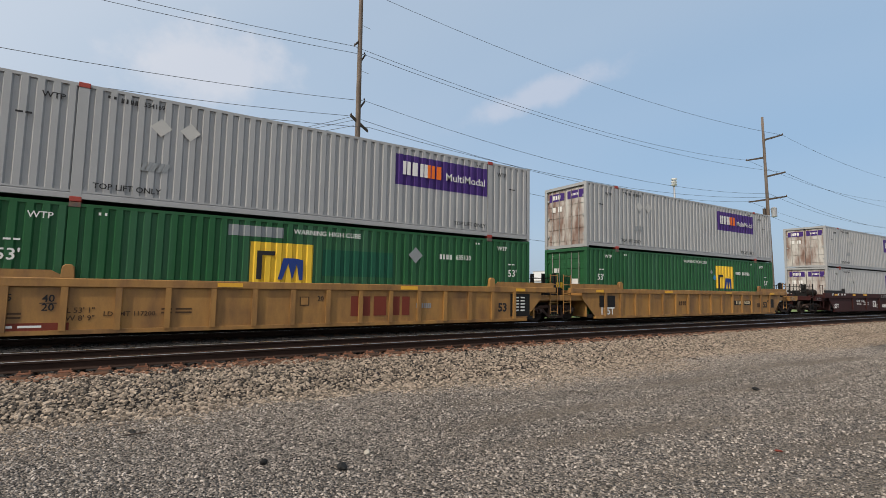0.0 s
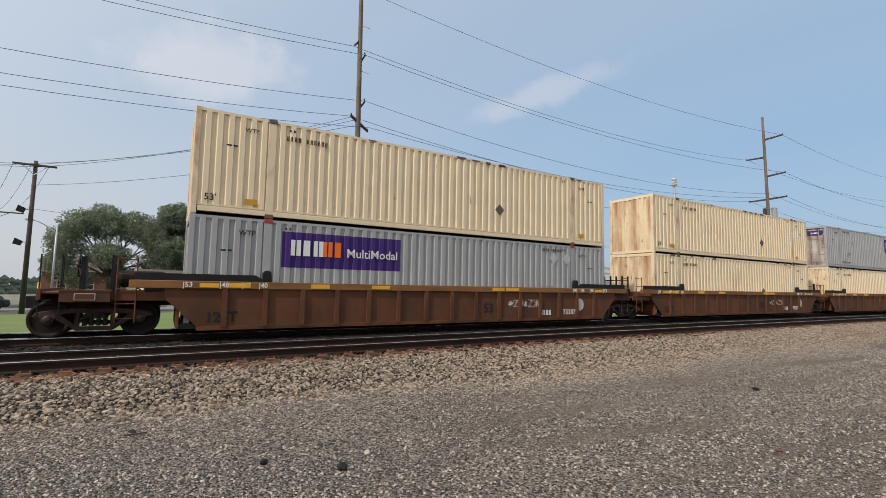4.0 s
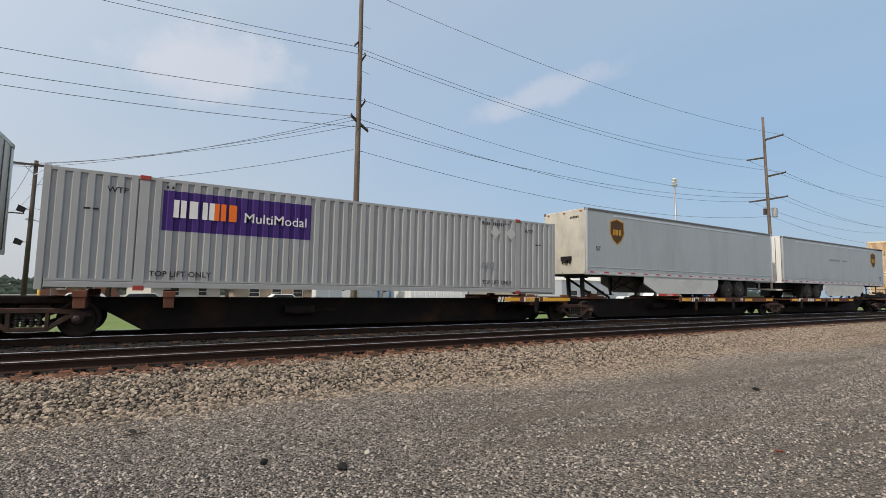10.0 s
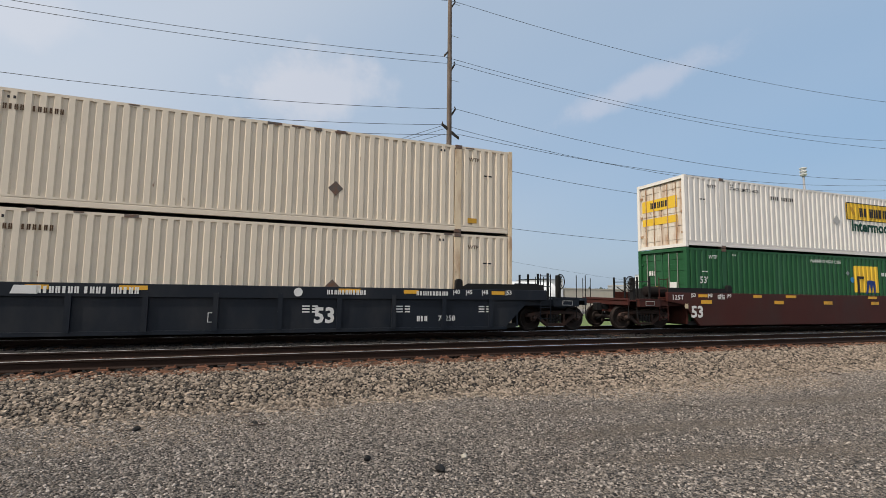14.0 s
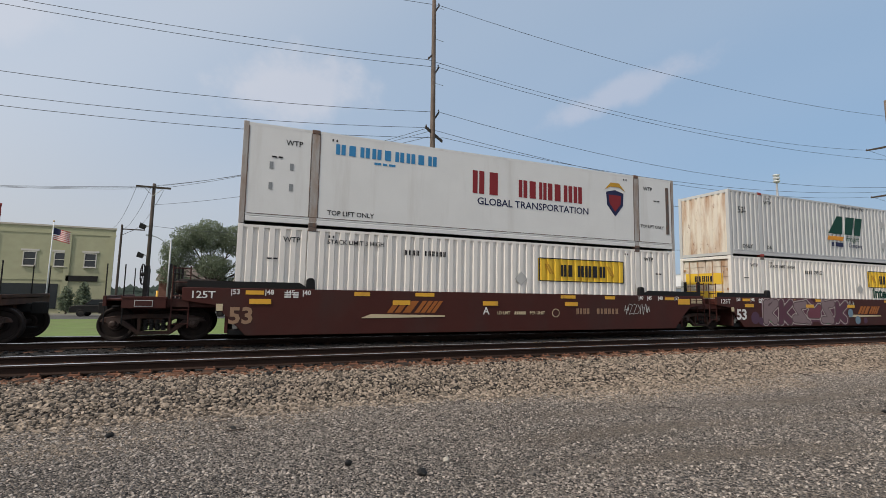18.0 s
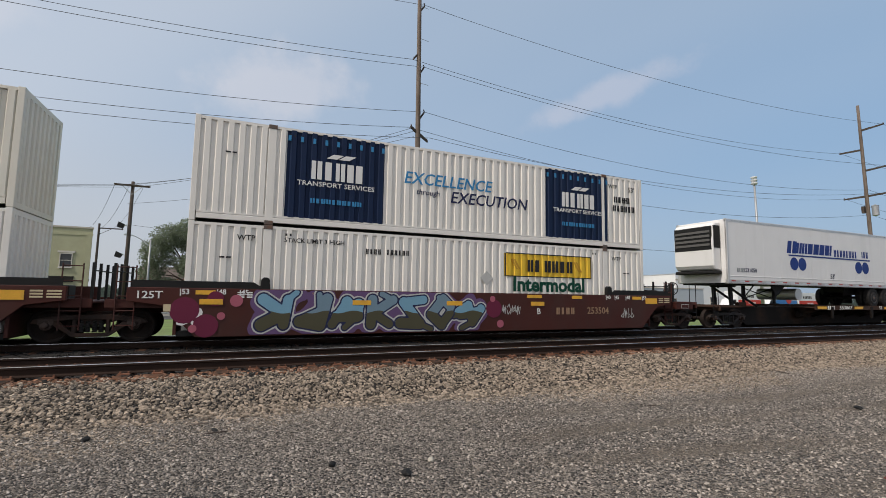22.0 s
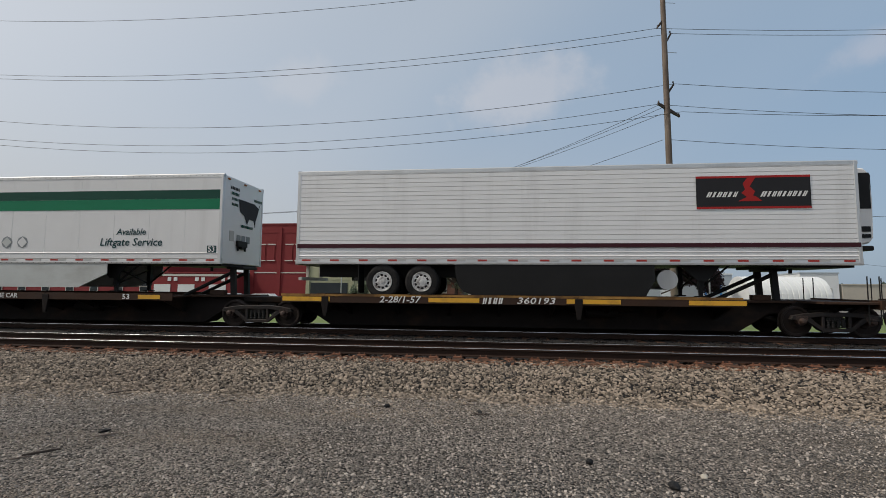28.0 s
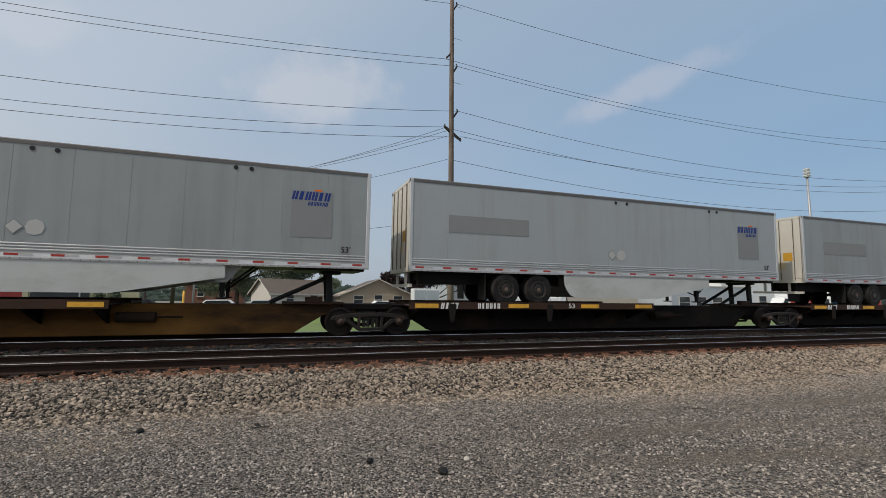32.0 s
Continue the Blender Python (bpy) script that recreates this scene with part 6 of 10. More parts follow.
def marks_rusty(car):
    text_on(car, "125T", -7.2, 0.45, 0.26, "ink_black")
    text_on(car, "53", 1.6, 0.60, 0.32, "ink_black")
    code_on(car, 4.4, 0.42, 0.2, "ink_white")
    text_on(car, "73287", 5.7, 0.42, 0.2, "ink_white")
    graffiti(car, 2.5, 4.2, ["ink_white", "ink_white"], 14, 0.78, 0.34, thin=True)
    disc(car, (6.3, car["face"] - 0.002, 0.72), 0.26, "graffiti_silver", "graffiti_tag", 9)
    for x in (-6.8, -4.6, 2.0):
        plate(car, (x, -1.527, 1.30), 0.55, 0.12, "mark_yellow", "reflector")


def marks_single(car):
    f = car["face"]
    plate(car, (-5.15, f, 0.81), 1.6, 0.22, "black_iron", "repaint_patch")
    bars(car, (-5.55, f - 0.006, 0.81), [0.6] * 4, 0.18, "ink_white", 0.2, "owner_code")
    text_on(car, "655336", -4.83, 0.81, 0.17, "ink_white").location.y -= 0.006
    graffiti(car, -5.1, -4.4, ["graffiti_silver", "graffiti_silver"], 70, 1.02, 0.22, thin=True)
    graffiti(car, -3.25, -2.35, ["graffiti_silver", "graffiti_silver"], 71, 0.98, 0.30, thin=True)
    graffiti(car, -3.25, -2.35, ["ink_white", "ink_white"], 72, 0.62, 0.36, thin=True)
    ring = [(r * math.cos(math.pi * k / 12), r * math.sin(math.pi * k / 12)) for r, ks in ((0.36, range(24)), (0.33, range(23, -1, -1))) for k in ks]
    part("graffiti_ring", "ring", lambda bm: prism(bm, ring, "y", -0.002, 0.002), "graffiti_silver", car, (-1.76, f, 0.82))
    graffiti(car, -1.98, -1.55, ["graffiti_silver", "graffiti_silver"], 73, 0.82, 0.34, thin=True)
    plate(car, (-8.05, f, 0.50), 0.36, 0.28, "graffiti_silver", "stencil")
    text_on(car, "20", -6.30, 1.02, 0.16, "ink_black")
    text_on(car, "40", -6.30, 0.84, 0.16, "ink_black")
    for x in (-6.3, -3.3, 0.6, 3.9):
        plate(car, (x, -1.523, 1.30), 1.9, 0.16, "mark_yellow", "faded_paint", thick=0.002)
    graffiti(car, 2.6, 4.6, ["ink_white", "ink_white"], 74, 0.62, 0.42, thin=True)
    graffiti(car, 5.6, 6.8, ["graffiti_silver", "graffiti_silver"], 75, 0.7, 0.45, thin=True)


def marks_blue_first(car):
    car["first"] = 1
    marks_blue(car)
    del car["first"]


def marks_blue(car):
    f = car["face"]
    text_on(car, "125T", -7.80, 0.51, 0.32, "ink_white")
    text_on(car, "53", 0.39 if car.get("first") else 2.0, 0.57, 0.42, "ink_white")
    y = -1.530
    bars(car, (-4.86, y, 1.23), [2.6], 0.2, "ink_white", 0.2, "wing_mark", slant=0.3)
    bars(car, (-3.59, y, 1.23), [0.55] * 7 + [-0.2] + [0.55] * 4 + [-0.2] + [0.55] * 5, 0.165, "ink_white", 0.2, "word_mark")
    bars(car, (2.6, y, 1.25), [0.6] * 11, 0.13, "ink_white", 0.2, "word_mark")
    disc(car, (1.26, y, 1.24), 0.12, "ink_white", "emblem", 14)
    bars(car, (5.2, y, 1.25), [0.6] * 10, 0.13, "ink_white", 0.2, "word_mark")
    code_on(car, 4.9, 0.48, 0.16, "ink_white", 3)
    text_on(car, "74258", 5.7, 0.48, 0.16, "ink_white")
    plate(car, (-0.86, f, 0.55), 0.24, 0.26, "ink_white", "stencil")
    plate(car, (-0.86, f - 0.004, 0.55), 0.20, 0.22, "car_blue", "stencil")
    plate(car, (-8.56, f, 0.53), 0.18, 0.20, "mark_yellow", "stencil")
    plate(car, (-8.62, f, 0.74), 0.36, 0.08, "graffiti_silver", "stencil")
    text_on(car, "B", -6.01, 0.64, 0.14, "ink_white")
    for x in (1.6, 4.3, 7.0):
        for k in range(3):
            bars(car, (x, f, 0.85 - 0.08 * k), [5, -0.5, 4], 0.04, "ink_white", 0.6, "small_print")


def region(name, field, x0, x1, z0, z1, step, mat, car, y):
    """One flat painted shape: where field(x, z) is below nought."""
    nx, nz = max(2, round((x1 - x0) / step)), max(2, round((z1 - z0) / step))
    xs, zs = np.linspace(x0, x1, nx + 1), np.linspace(z0, z1, nz + 1)
    f = field(xs[:, None], zs[None, :]) + np.zeros((nx + 1, nz + 1))
    f = np.where(np.abs(f) < 1e-6, 1e-6, f)
    verts, faces, seen = [], [], {}

    def vert(key, place):
        if key not in seen:
            seen[key] = len(verts)
            verts.append(place)
        return seen[key]
    inside = f < 0
    some = inside[:-1, :-1] | inside[1:, :-1] | inside[1:, 1:] | inside[:-1, 1:]
    for i, k in zip(*np.nonzero(some)):
        loop = ((i, k), (i + 1, k), (i + 1, k + 1), (i, k + 1))
        face = []
        for p, q in zip(loop, loop[1:] + loop[:1]):
            if f[p] < 0:
                face.append(vert(p, (xs[p[0]], 0.0, zs[p[1]])))
            if (f[p] < 0) != (f[q] < 0):
                a, b = min(p, q), max(p, q)
                u = f[a] / (f[a] - f[b])
                face.append(vert((a, b), (xs[a[0]] + u * (xs[b[0]] - xs[a[0]]), 0.0, zs[a[1]] + u * (zs[b[1]] - zs[a[1]]))))
        if len(face) > 2:
            faces.append(face)
    if not faces:
        return None
    me = bpy.data.meshes.new(name)
    me.from_pydata(verts, [], faces)
    me.materials.append(MT[mat])
    ob = new(name, me)
    ob.parent = car
    ob.location = (0, y, 0)
    return ob


FORMS = (((-1, -1, -0.7, 1), (-0.7, 1, 0.9, 0.7), (0.9, 0.7, -0.6, 0)), ((-1, -1, 0.1, 1), (0.1, 1, 1, -1), (-0.5, -0.25, 0.6, -0.3)), ((-0.9, 0.9, 0.9, 1), (0.9, 1, -0.8, -0.8), (-0.8, -0.8, 1, -1)),
         ((-0.7, 1, -0.8, -1), (0.9, 1, -0.6, 0.1), (-0.6, 0.1, 1, -1)), ((-0.9, 0.2, 0.2, 1), (0.2, 1, 0.9, 0.1), (-0.9, 0.2, 0.1, -1), (0.1, -1, 0.9, -0.4)))


def zigzag(rng, turns):
    """Strokes of one sprayed shape on a frame two wide and two high: a form upside down or turned about, or a jagged run with a bar across it."""
    if turns != 2 and rng.random() < 0.7:
        mx = rng.choice((-1, 1))
        return [(a * mx, -b, c * mx, -d) for a, b, c, d in rng.choice(FORMS)]
    side = rng.choice((-1, 1))
    pts = []
    for i in range(turns + 1):
        pts.append((-1 + 2 * i / turns + rng.uniform(-0.45, 0.45), side * rng.uniform(0.2, 1.0)))
        side = -side
    run = [(*p, *q) for p, q in zip(pts, pts[1:])]
    c = rng.uniform(-0.5, 0.5)
    return run + [(-0.8, c - 0.15, 0.9, c + rng.uniform(-0.3, 0.3))]


def graffiti(car, x0, x1, inks, seed, z=0.77, tall=1.16, wide=1.0, thin=False, back="", face=None, low="", edge="", boxy=True, split=0.45, dots=()):
    """Sprayed shapes along a side. inks: outline, then fills; low: colour of their lower part; edge: a light rim round them; back: a cloud behind."""
    rng = random.Random(seed)
    f = car["face"] if face is None else face
    top, foot = z + tall / 2, z - tall / 2
    count = max(1, round((x1 - x0) / (tall * 0.74 * wide)))
    w = (x1 - x0) / count
    half = (0.026 if thin else 0.115) * tall
    marks = []
    for i in range(count):
        cx = x0 + (i + 0.5) * w
        rx, rz = w * (0.42 if thin else 0.36), tall * (0.44 if thin else 0.33) * rng.uniform(0.85, 1.05)
        group = [((cx + a * rx + 0.10 * b * rz, z + b * rz), (cx + c * rx + 0.10 * d * rz, z + d * rz), half * rng.uniform(0.85, 1.2)) for a, b, c, d in zigzag(rng, 5 if thin else 3)]
        if not thin:
            # a spike that runs out of the shape
            p = rng.choice(group)[1]
            group.append((p, (p[0] + rng.uniform(-0.45, 0.45) * w, z + math.copysign(rng.uniform(0.36, 0.46), p[1] - z) * tall), half * 0.55))
        marks.append(group)

    def near(groups):
        def d(x, zz):
            best = np.full((x + zz).shape, 9.0)
            for group in groups:
                for (ax, az), (bx, bz), hw in group:
                    lx, lz = bx - ax, bz - az
                    ln = max(1e-3, math.hypot(lx, lz))
                    u = ((x - ax) * lx + (zz - az) * lz) / ln
                    v = np.abs((x - ax) * lz - (zz - az) * lx) / ln
                    if boxy and not thin:
                        g = np.maximum(np.maximum(-u - hw * 0.7, u - ln - hw * 0.7), v - hw)
                    else:
                        g = np.hypot(u - np.clip(u, 0, ln), v) - hw
                    best = np.minimum(best, g)
            return best
        return d
    whole = near(marks)
    grow = 0.035 * tall
    step = (0.016 if thin else 0.030) * max(0.6, tall)
    a, b = x0 - 0.25 * tall, x1 + 0.25 * tall

    def fit(field):
        return lambda x, zz: np.maximum(np.maximum(field(x, zz), zz - top), foot - zz)
    if back:
        ph = rng.uniform(0, 6)
        region("graffiti_cloud", fit(lambda x, zz: np.maximum(whole(x, zz) - 0.16 * tall - 0.05 * np.sin(x * 5 + ph) - 0.04 * np.sin(zz * 9 + x * 3), np.maximum(a - x, x - b))), a, b, foot - 0.02, top + 0.02, step * 1.6, back, car, f - 0.001)
    for n, (dx, dz, r, ink) in enumerate(dots):
        disc(car, (x0 + dx, f - 0.002 - 0.0005 * n, z + dz), r, ink, "graffiti_dot", 16)
    if thin:
        region("graffiti_tag", fit(whole), a, b, foot, top, step, inks[-1], car, f - 0.006)
        return
    if edge:
        region("graffiti_edge", fit(lambda x, zz: whole(x, zz) - grow * 2.0), a, b, foot - 0.02, top + 0.02, step, edge, car, f - 0.0035)
    region("graffiti_outline", fit(lambda x, zz: whole(x, zz) - grow), a, b, foot - 0.02, top + 0.02, step, inks[0], car, f - 0.0055)
    for i, group in enumerate(marks):
        own = near([group])
        ink = inks[1 + i % (len(inks) - 1)]
        xa, xb = x0 + (i - 0.35) * w, x0 + (i + 1.35) * w
        others = near(marks[:i]) if i else None
        body = (lambda x, zz, own=own, others=others: np.maximum(own(x, zz), -others(x, zz) + grow)) if others else own
        region("graffiti_fill", fit(body), xa, xb, foot, top, step, ink, car, f - 0.0075)
        if low:
            cut = foot + split * tall
            region("graffiti_shade", fit(lambda x, zz: np.maximum(body(x, zz), zz - cut - 0.04 * np.sin(x * 7 + i))), xa, xb, foot, top, step, low, car, f - 0.0095)


def outline_graffiti(car, x0, x1, ink, seed, z, tall):
    """Hollow shapes drawn in a single pale line."""
    rng = random.Random(seed)
    n = round((x1 - x0) / (tall * 0.85))
    w = (x1 - x0) / n
    for i in range(n):
        cx = x0 + (i + 0.5) * w
        segs = [((cx + a * w * 0.30, z + b * tall * 0.30), (cx + c * w * 0.30, z + d * tall * 0.30), tall * 0.15) for a, b, c, d in zigzag(rng, 2)[:2]]

        def field(x, zz):
            best = np.full((x + zz).shape, 9.0)
            for (ax, az), (bx, bz), hw in segs:
                lx, lz = bx - ax, bz - az
                ln = max(1e-3, math.hypot(lx, lz))
                u = np.clip(((x - ax) * lx + (zz - az) * lz) / ln, 0, ln)
                best = np.minimum(best, np.hypot(x - ax - u * lx / ln, zz - az - u * lz / ln) - hw)
            return np.abs(best) - 0.020
        region("graffiti_line", field, cx - w * 0.6, cx + w * 0.6, z - tall / 2, z + tall / 2, 0.02, ink, car, car["face"] - 0.004)


def marks_red(car, figure="ink_white"):
    f = car["face"]
    text_on(car, "53", -7.86, 0.65, 0.42, figure, squeeze=1.05)
    text_on(car, "125T", -8.80, 1.21, 0.18, "ink_white", squeeze=1.1)
    for x in (-7.40, -3.42, -0.4, 2.8):
        plate(car, (x, f - 0.012, 1.05), 0.55, 0.14, "mark_yellow", "reflector", thick=0.003)
    plate(car, (-8.39, f - 0.002, 0.89), 0.16, 0.18, "graffiti_cream", "stencil")
    for k in range(3):
        bars(car, (-6.6, f, 1.30 - 0.06 * k), [5, -0.5, 4], 0.035, "ink_white", 0.6, "small_print")
        bars(car, (8.9, f, 1.28 - 0.07 * k), [6, -0.5, 7], 0.04, "graffiti_cream", 0.6, "small_print")
    plate(car, (8.2, f - 0.003, 1.18), 0.62, 0.22, "mark_yellow", "reflector", thick=0.003)


def swoosh_mark(car, x, z):
    """Slanted orange company mark with a cream underline."""
    f = car["face"] - 0.002
    bars(car, (x, f, z + 0.08), [1.15, 1.0, 0.95, 0.8], 0.36, "ink_orange_dull", 0.12, "word_mark", slant=0.75, label="slanted orange company mark")
    part("swoosh", "swoosh", lambda bm: prism(bm, [(-1.55, -0.06), (-1.25, 0.06), (1.1, 0.02), (1.1, -0.03)], "y", -0.002, 0.002), "graffiti_cream", car, (x, f, z - 0.20))


def stencil_row(car, x, ink="ink_white"):
    """Load limits, a round stencil and small print along the lower side."""
    f = car["face"] - 0.002
    text_on(car, "LD LMT", x, 0.74, 0.10, ink)
    bars(car, (x + 0.62, f, 0.74), [0.5] * 6, 0.10, ink, 0.25, "serial_mark")
    text_on(car, "PER UNIT", x + 1.30, 0.74, 0.10, ink)
    disc(car, (x + 2.05, f, 0.74), 0.15, ink, "round_stencil", 20)
    disc(car, (x + 2.05, f - 0.004, 0.74), 0.125, "car_red", "round_stencil", 20)


def marks_red_a(car):
    marks_red(car)
    outline_graffiti(car, -5.6, 3.1, "graffiti_lilac", 20, 0.74, 1.08)
    text_on(car, "Transportation", -1.35, 0.86, 0.26, "ink_white", bold=0.03)
    bars(car, (-3.05, car["face"] - 0.002, 0.88), [0.3, 0.3, 0.2], 0.30, "ink_white", 0.3, "word_mark")
    graffiti(car, 4.4, 5.2, ["graffiti_lilac", "graffiti_lilac"], 22, 0.52, 0.42, wide=0.7, thin=True)


def marks_red_b(car):
    marks_red(car)
    graffiti(car, -6.95, -1.55, ["graffiti_cyan", "ink_black", "ink_black", "ink_teal_dark"], 21, 0.76, 1.20, wide=0.95, edge="graffiti_silver", back="ink_black")
    for x in (-6.85, -6.65, -1.85, -1.65):
        disc(car, (x, car["face"] - 0.014, 1.14), 0.06, "ink_white", "graffiti_star", 5)
    stencil_row(car, 0.35)
    text_on(car, "A", 3.10, 0.74, 0.24, "ink_white")
    graffiti(car, 3.7, 4.5, ["graffiti_silver", "graffiti_silver"], 23, 0.74, 0.46, wide=0.6, thin=True)
    code_on(car, 5.05, 0.76, 0.24, "ink_white")
    text_on(car, "890520", 6.22, 0.76, 0.24, "ink_white")


def marks_red_plain(car):
    marks_red(car, "graffiti_tan")
    swoosh_mark(car, -3.1, 0.85)
    text_on(car, "A", -0.55, 0.80, 0.24, "ink_white")
    stencil_row(car, 0.1, "graffiti_cream")
    code_on(car, 3.3, 0.80, 0.2, "graffiti_tan")
    bars(car, (4.4, car["face"], 0.80), [0.55] * 6, 0.2, "graffiti_tan", 0.3, "serial_mark")
    graffiti(car, 5.2, 6.4, ["graffiti_silver", "graffiti_silver"], 24, 0.88, 0.42, wide=0.7, thin=True)


def marks_red_mark(car):
    marks_red(car)
    swoosh_mark(car, 2.55, 0.84)
    text_on(car, "B", 0.64, 0.85, 0.22, "ink_white")
    disc(car, (-0.1, car["face"], 0.82), 0.16, "ink_white", "emblem", 20)
    disc(car, (-0.1, car["face"] - 0.004, 0.82), 0.13, "car_red", "emblem", 20)


def marks_red_c(car):
    marks_red(car)
    graffiti(car, -6.6, -0.7, ["graffiti_ash_dark", "graffiti_ash", "graffiti_mauve", "graffiti_ash", "graffiti_rose"], 33, 0.78, 1.18, wide=1.15, edge="graffiti_dust", boxy=False, back="graffiti_mauve",
             dots=((-0.45, -0.25, 0.26, "graffiti_plum"), (-0.1, -0.38, 0.16, "graffiti_plum"), (6.15, -0.05, 0.2, "graffiti_steel"), (6.7, -0.38, 0.2, "graffiti_steel"), (7.3, -0.40, 0.15, "graffiti_plum"), (4.4, -0.42, 0.12, "graffiti_green"), (0.55, -0.35, 0.10, "graffiti_green")))
    swoosh_mark(car, 0.9, 0.80)
    bars(car, (3.6, car["face"] - 0.002, 0.72), [6, -1, 5, -1, 5], 0.07, "ink_white", 0.6, "small_print")
    graffiti(car, -0.9, -0.1, ["graffiti_silver", "graffiti_silver"], 34, 1.18, 0.32, wide=0.7, thin=True)


def marks_red_d(car):
    marks_red(car)
    graffiti(car, -8.2, 1.6, ["graffiti_deep_green", "graffiti_rose", "graffiti_mauve", "graffiti_rose"], 44, 0.78, 1.20, wide=1.35, back="graffiti_deep_green", low="graffiti_plum", split=0.40)
    graffiti(car, 2.2, 4.6, ["graffiti_silver", "graffiti_silver"], 45, 0.66, 0.5, wide=0.8, thin=True)
    graffiti(car, 3.4, 4.8, ["graffiti_silver", "graffiti_silver"], 46, 1.05, 0.34, wide=0.7, thin=True)
    bars(car, (-4.75, car["face"] - 0.02, 0.88), [0.55, 0.55, 0.5, 0.5], 0.30, "ink_white", 0.25, "owner_code")
    words("253504", car, (-3.15, car["face"] - 0.02, 0.88), 0.30, "ink_white")


def marks_red_e(car):
    marks_red(car)
    graffiti(car, -7.6, -2.6, ["ink_black", "graffiti_cream", "graffiti_sand"], 55, 0.78, 1.20, wide=1.0, edge="graffiti_olive", back="graffiti_olive", low="graffiti_brown", split=0.46)
    graffiti(car, -2.2, 3.0, ["ink_black", "graffiti_sand", "graffiti_cream"], 57, 0.78, 1.20, wide=1.15, edge="graffiti_dust", back="graffiti_teal", low="graffiti_brown", split=0.42)
    disc(car, (4.01, car["face"], 0.96), 0.42, "ink_brick", "painted_disc", 24)
    disc(car, (4.01, car["face"] - 0.004, 0.96), 0.34, "graffiti_brown", "painted_disc", 24)
    graffiti(car, 3.05, 3.55, ["graffiti_silver", "graffiti_silver"], 58, 0.75, 0.7, wide=0.5, thin=True)
    graffiti(car, 4.75, 7.2, ["ink_navy", "ink_black", "ink_navy"], 56, 0.78, 1.12, wide=1.0, boxy=False, back="graffiti_crimson",
             dots=((-0.15, 0.2, 0.14, "graffiti_pink"), (2.55, 0.25, 0.18, "graffiti_pink"), (2.6, -0.2, 0.12, "graffiti_violet")))


def marks_red_f(car):
    marks_red(car)
    graffiti(car, -6.3, 0.6, ["ink_navy", "graffiti_sky", "graffiti_steel"], 66, 0.78, 1.20, wide=1.15, edge="graffiti_silver", boxy=False, back="graffiti_violet", low="graffiti_moss", split=0.50,
             dots=((-1.7, 0.05, 0.34, "graffiti_crimson"), (-1.2, -0.35, 0.3, "graffiti_crimson"), (-1.0, 0.35, 0.2, "graffiti_crimson"), (-0.5, 0.3, 0.16, "graffiti_pink"), (-0.85, -0.1, 0.1, "graffiti_pink"), (-1.5, -0.42, 0.1, "graffiti_pink"), (7.35, 0.1, 0.3, "graffiti_crimson"), (7.6, -0.4, 0.13, "graffiti_pink"), (7.3, 0.42, 0.1, "graffiti_pink")))
    graffiti(car, 1.35, 2.1, ["graffiti_silver", "graffiti_silver"], 68, 0.86, 0.42, wide=0.6, thin=True)
    text_on(car, "B", 2.85, 0.78, 0.2, "ink_white")
    bars(car, (4.0, car["face"] - 0.002, 0.80), [0.6] * 4, 0.24, "graffiti_tan", 0.3, "owner_code")
    words("253504", car, (5.5, car["face"] - 0.002, 0.80), 0.24, "graffiti_tan")
    graffiti(car, 6.6, 7.3, ["graffiti_silver", "graffiti_silver"], 69, 0.72, 0.4, wide=0.6, thin=True)


# -- trailers --
TRAILER_Z, TRAILER_H = 2.0, 2.93


def trailer_wheel(bm):
    lathe(bm, [(-0.14, 0.30), (-0.15, 0.36), (-0.145, 0.46), (-0.11, 0.515), (0.11, 0.515), (0.145, 0.46), (0.15, 0.36), (0.14, 0.30)], (0, 0, 0), "y", 28)


def ring_mesh(bm):
    """The polished lip of a wheel."""
    profile = [(-0.146, 0.272), (-0.157, 0.280), (-0.157, 0.298), (-0.146, 0.304), (-0.130, 0.290)]
    seg = 28
    rings = [[bm.verts.new((r * math.cos(2 * math.pi * i / seg), d, r * math.sin(2 * math.pi * i / seg))) for i in range(seg)] for d, r in profile]
    for r0, r1 in zip(rings, rings[1:] + rings[:1]):
        for i in range(seg):
            bm.faces.new((r0[i], r0[(i + 1) % seg], r1[(i + 1) % seg], r1[i]))


def trailer_rim(bm):
    """A disc wheel with open hand holes round it."""
    profile = [(-0.145, 0.30), (-0.152, 0.275), (-0.146, 0.255), (-0.145, 0.225), (-0.150, 0.165), (-0.158, 0.145), (-0.160, 0.02)]
    seg = 30
    rings = [[bm.verts.new((r * math.cos(2 * math.pi * i / seg), d, r * math.sin(2 * math.pi * i / seg))) for i in range(seg)] for d, r in profile]
    for k, (r0, r1) in enumerate(zip(rings, rings[1:])):
        for i in range(seg):
            if k == 3 and i % 3:
                continue
            bm.faces.new((r0[i], r0[(i + 1) % seg], r1[(i + 1) % seg], r1[i]))


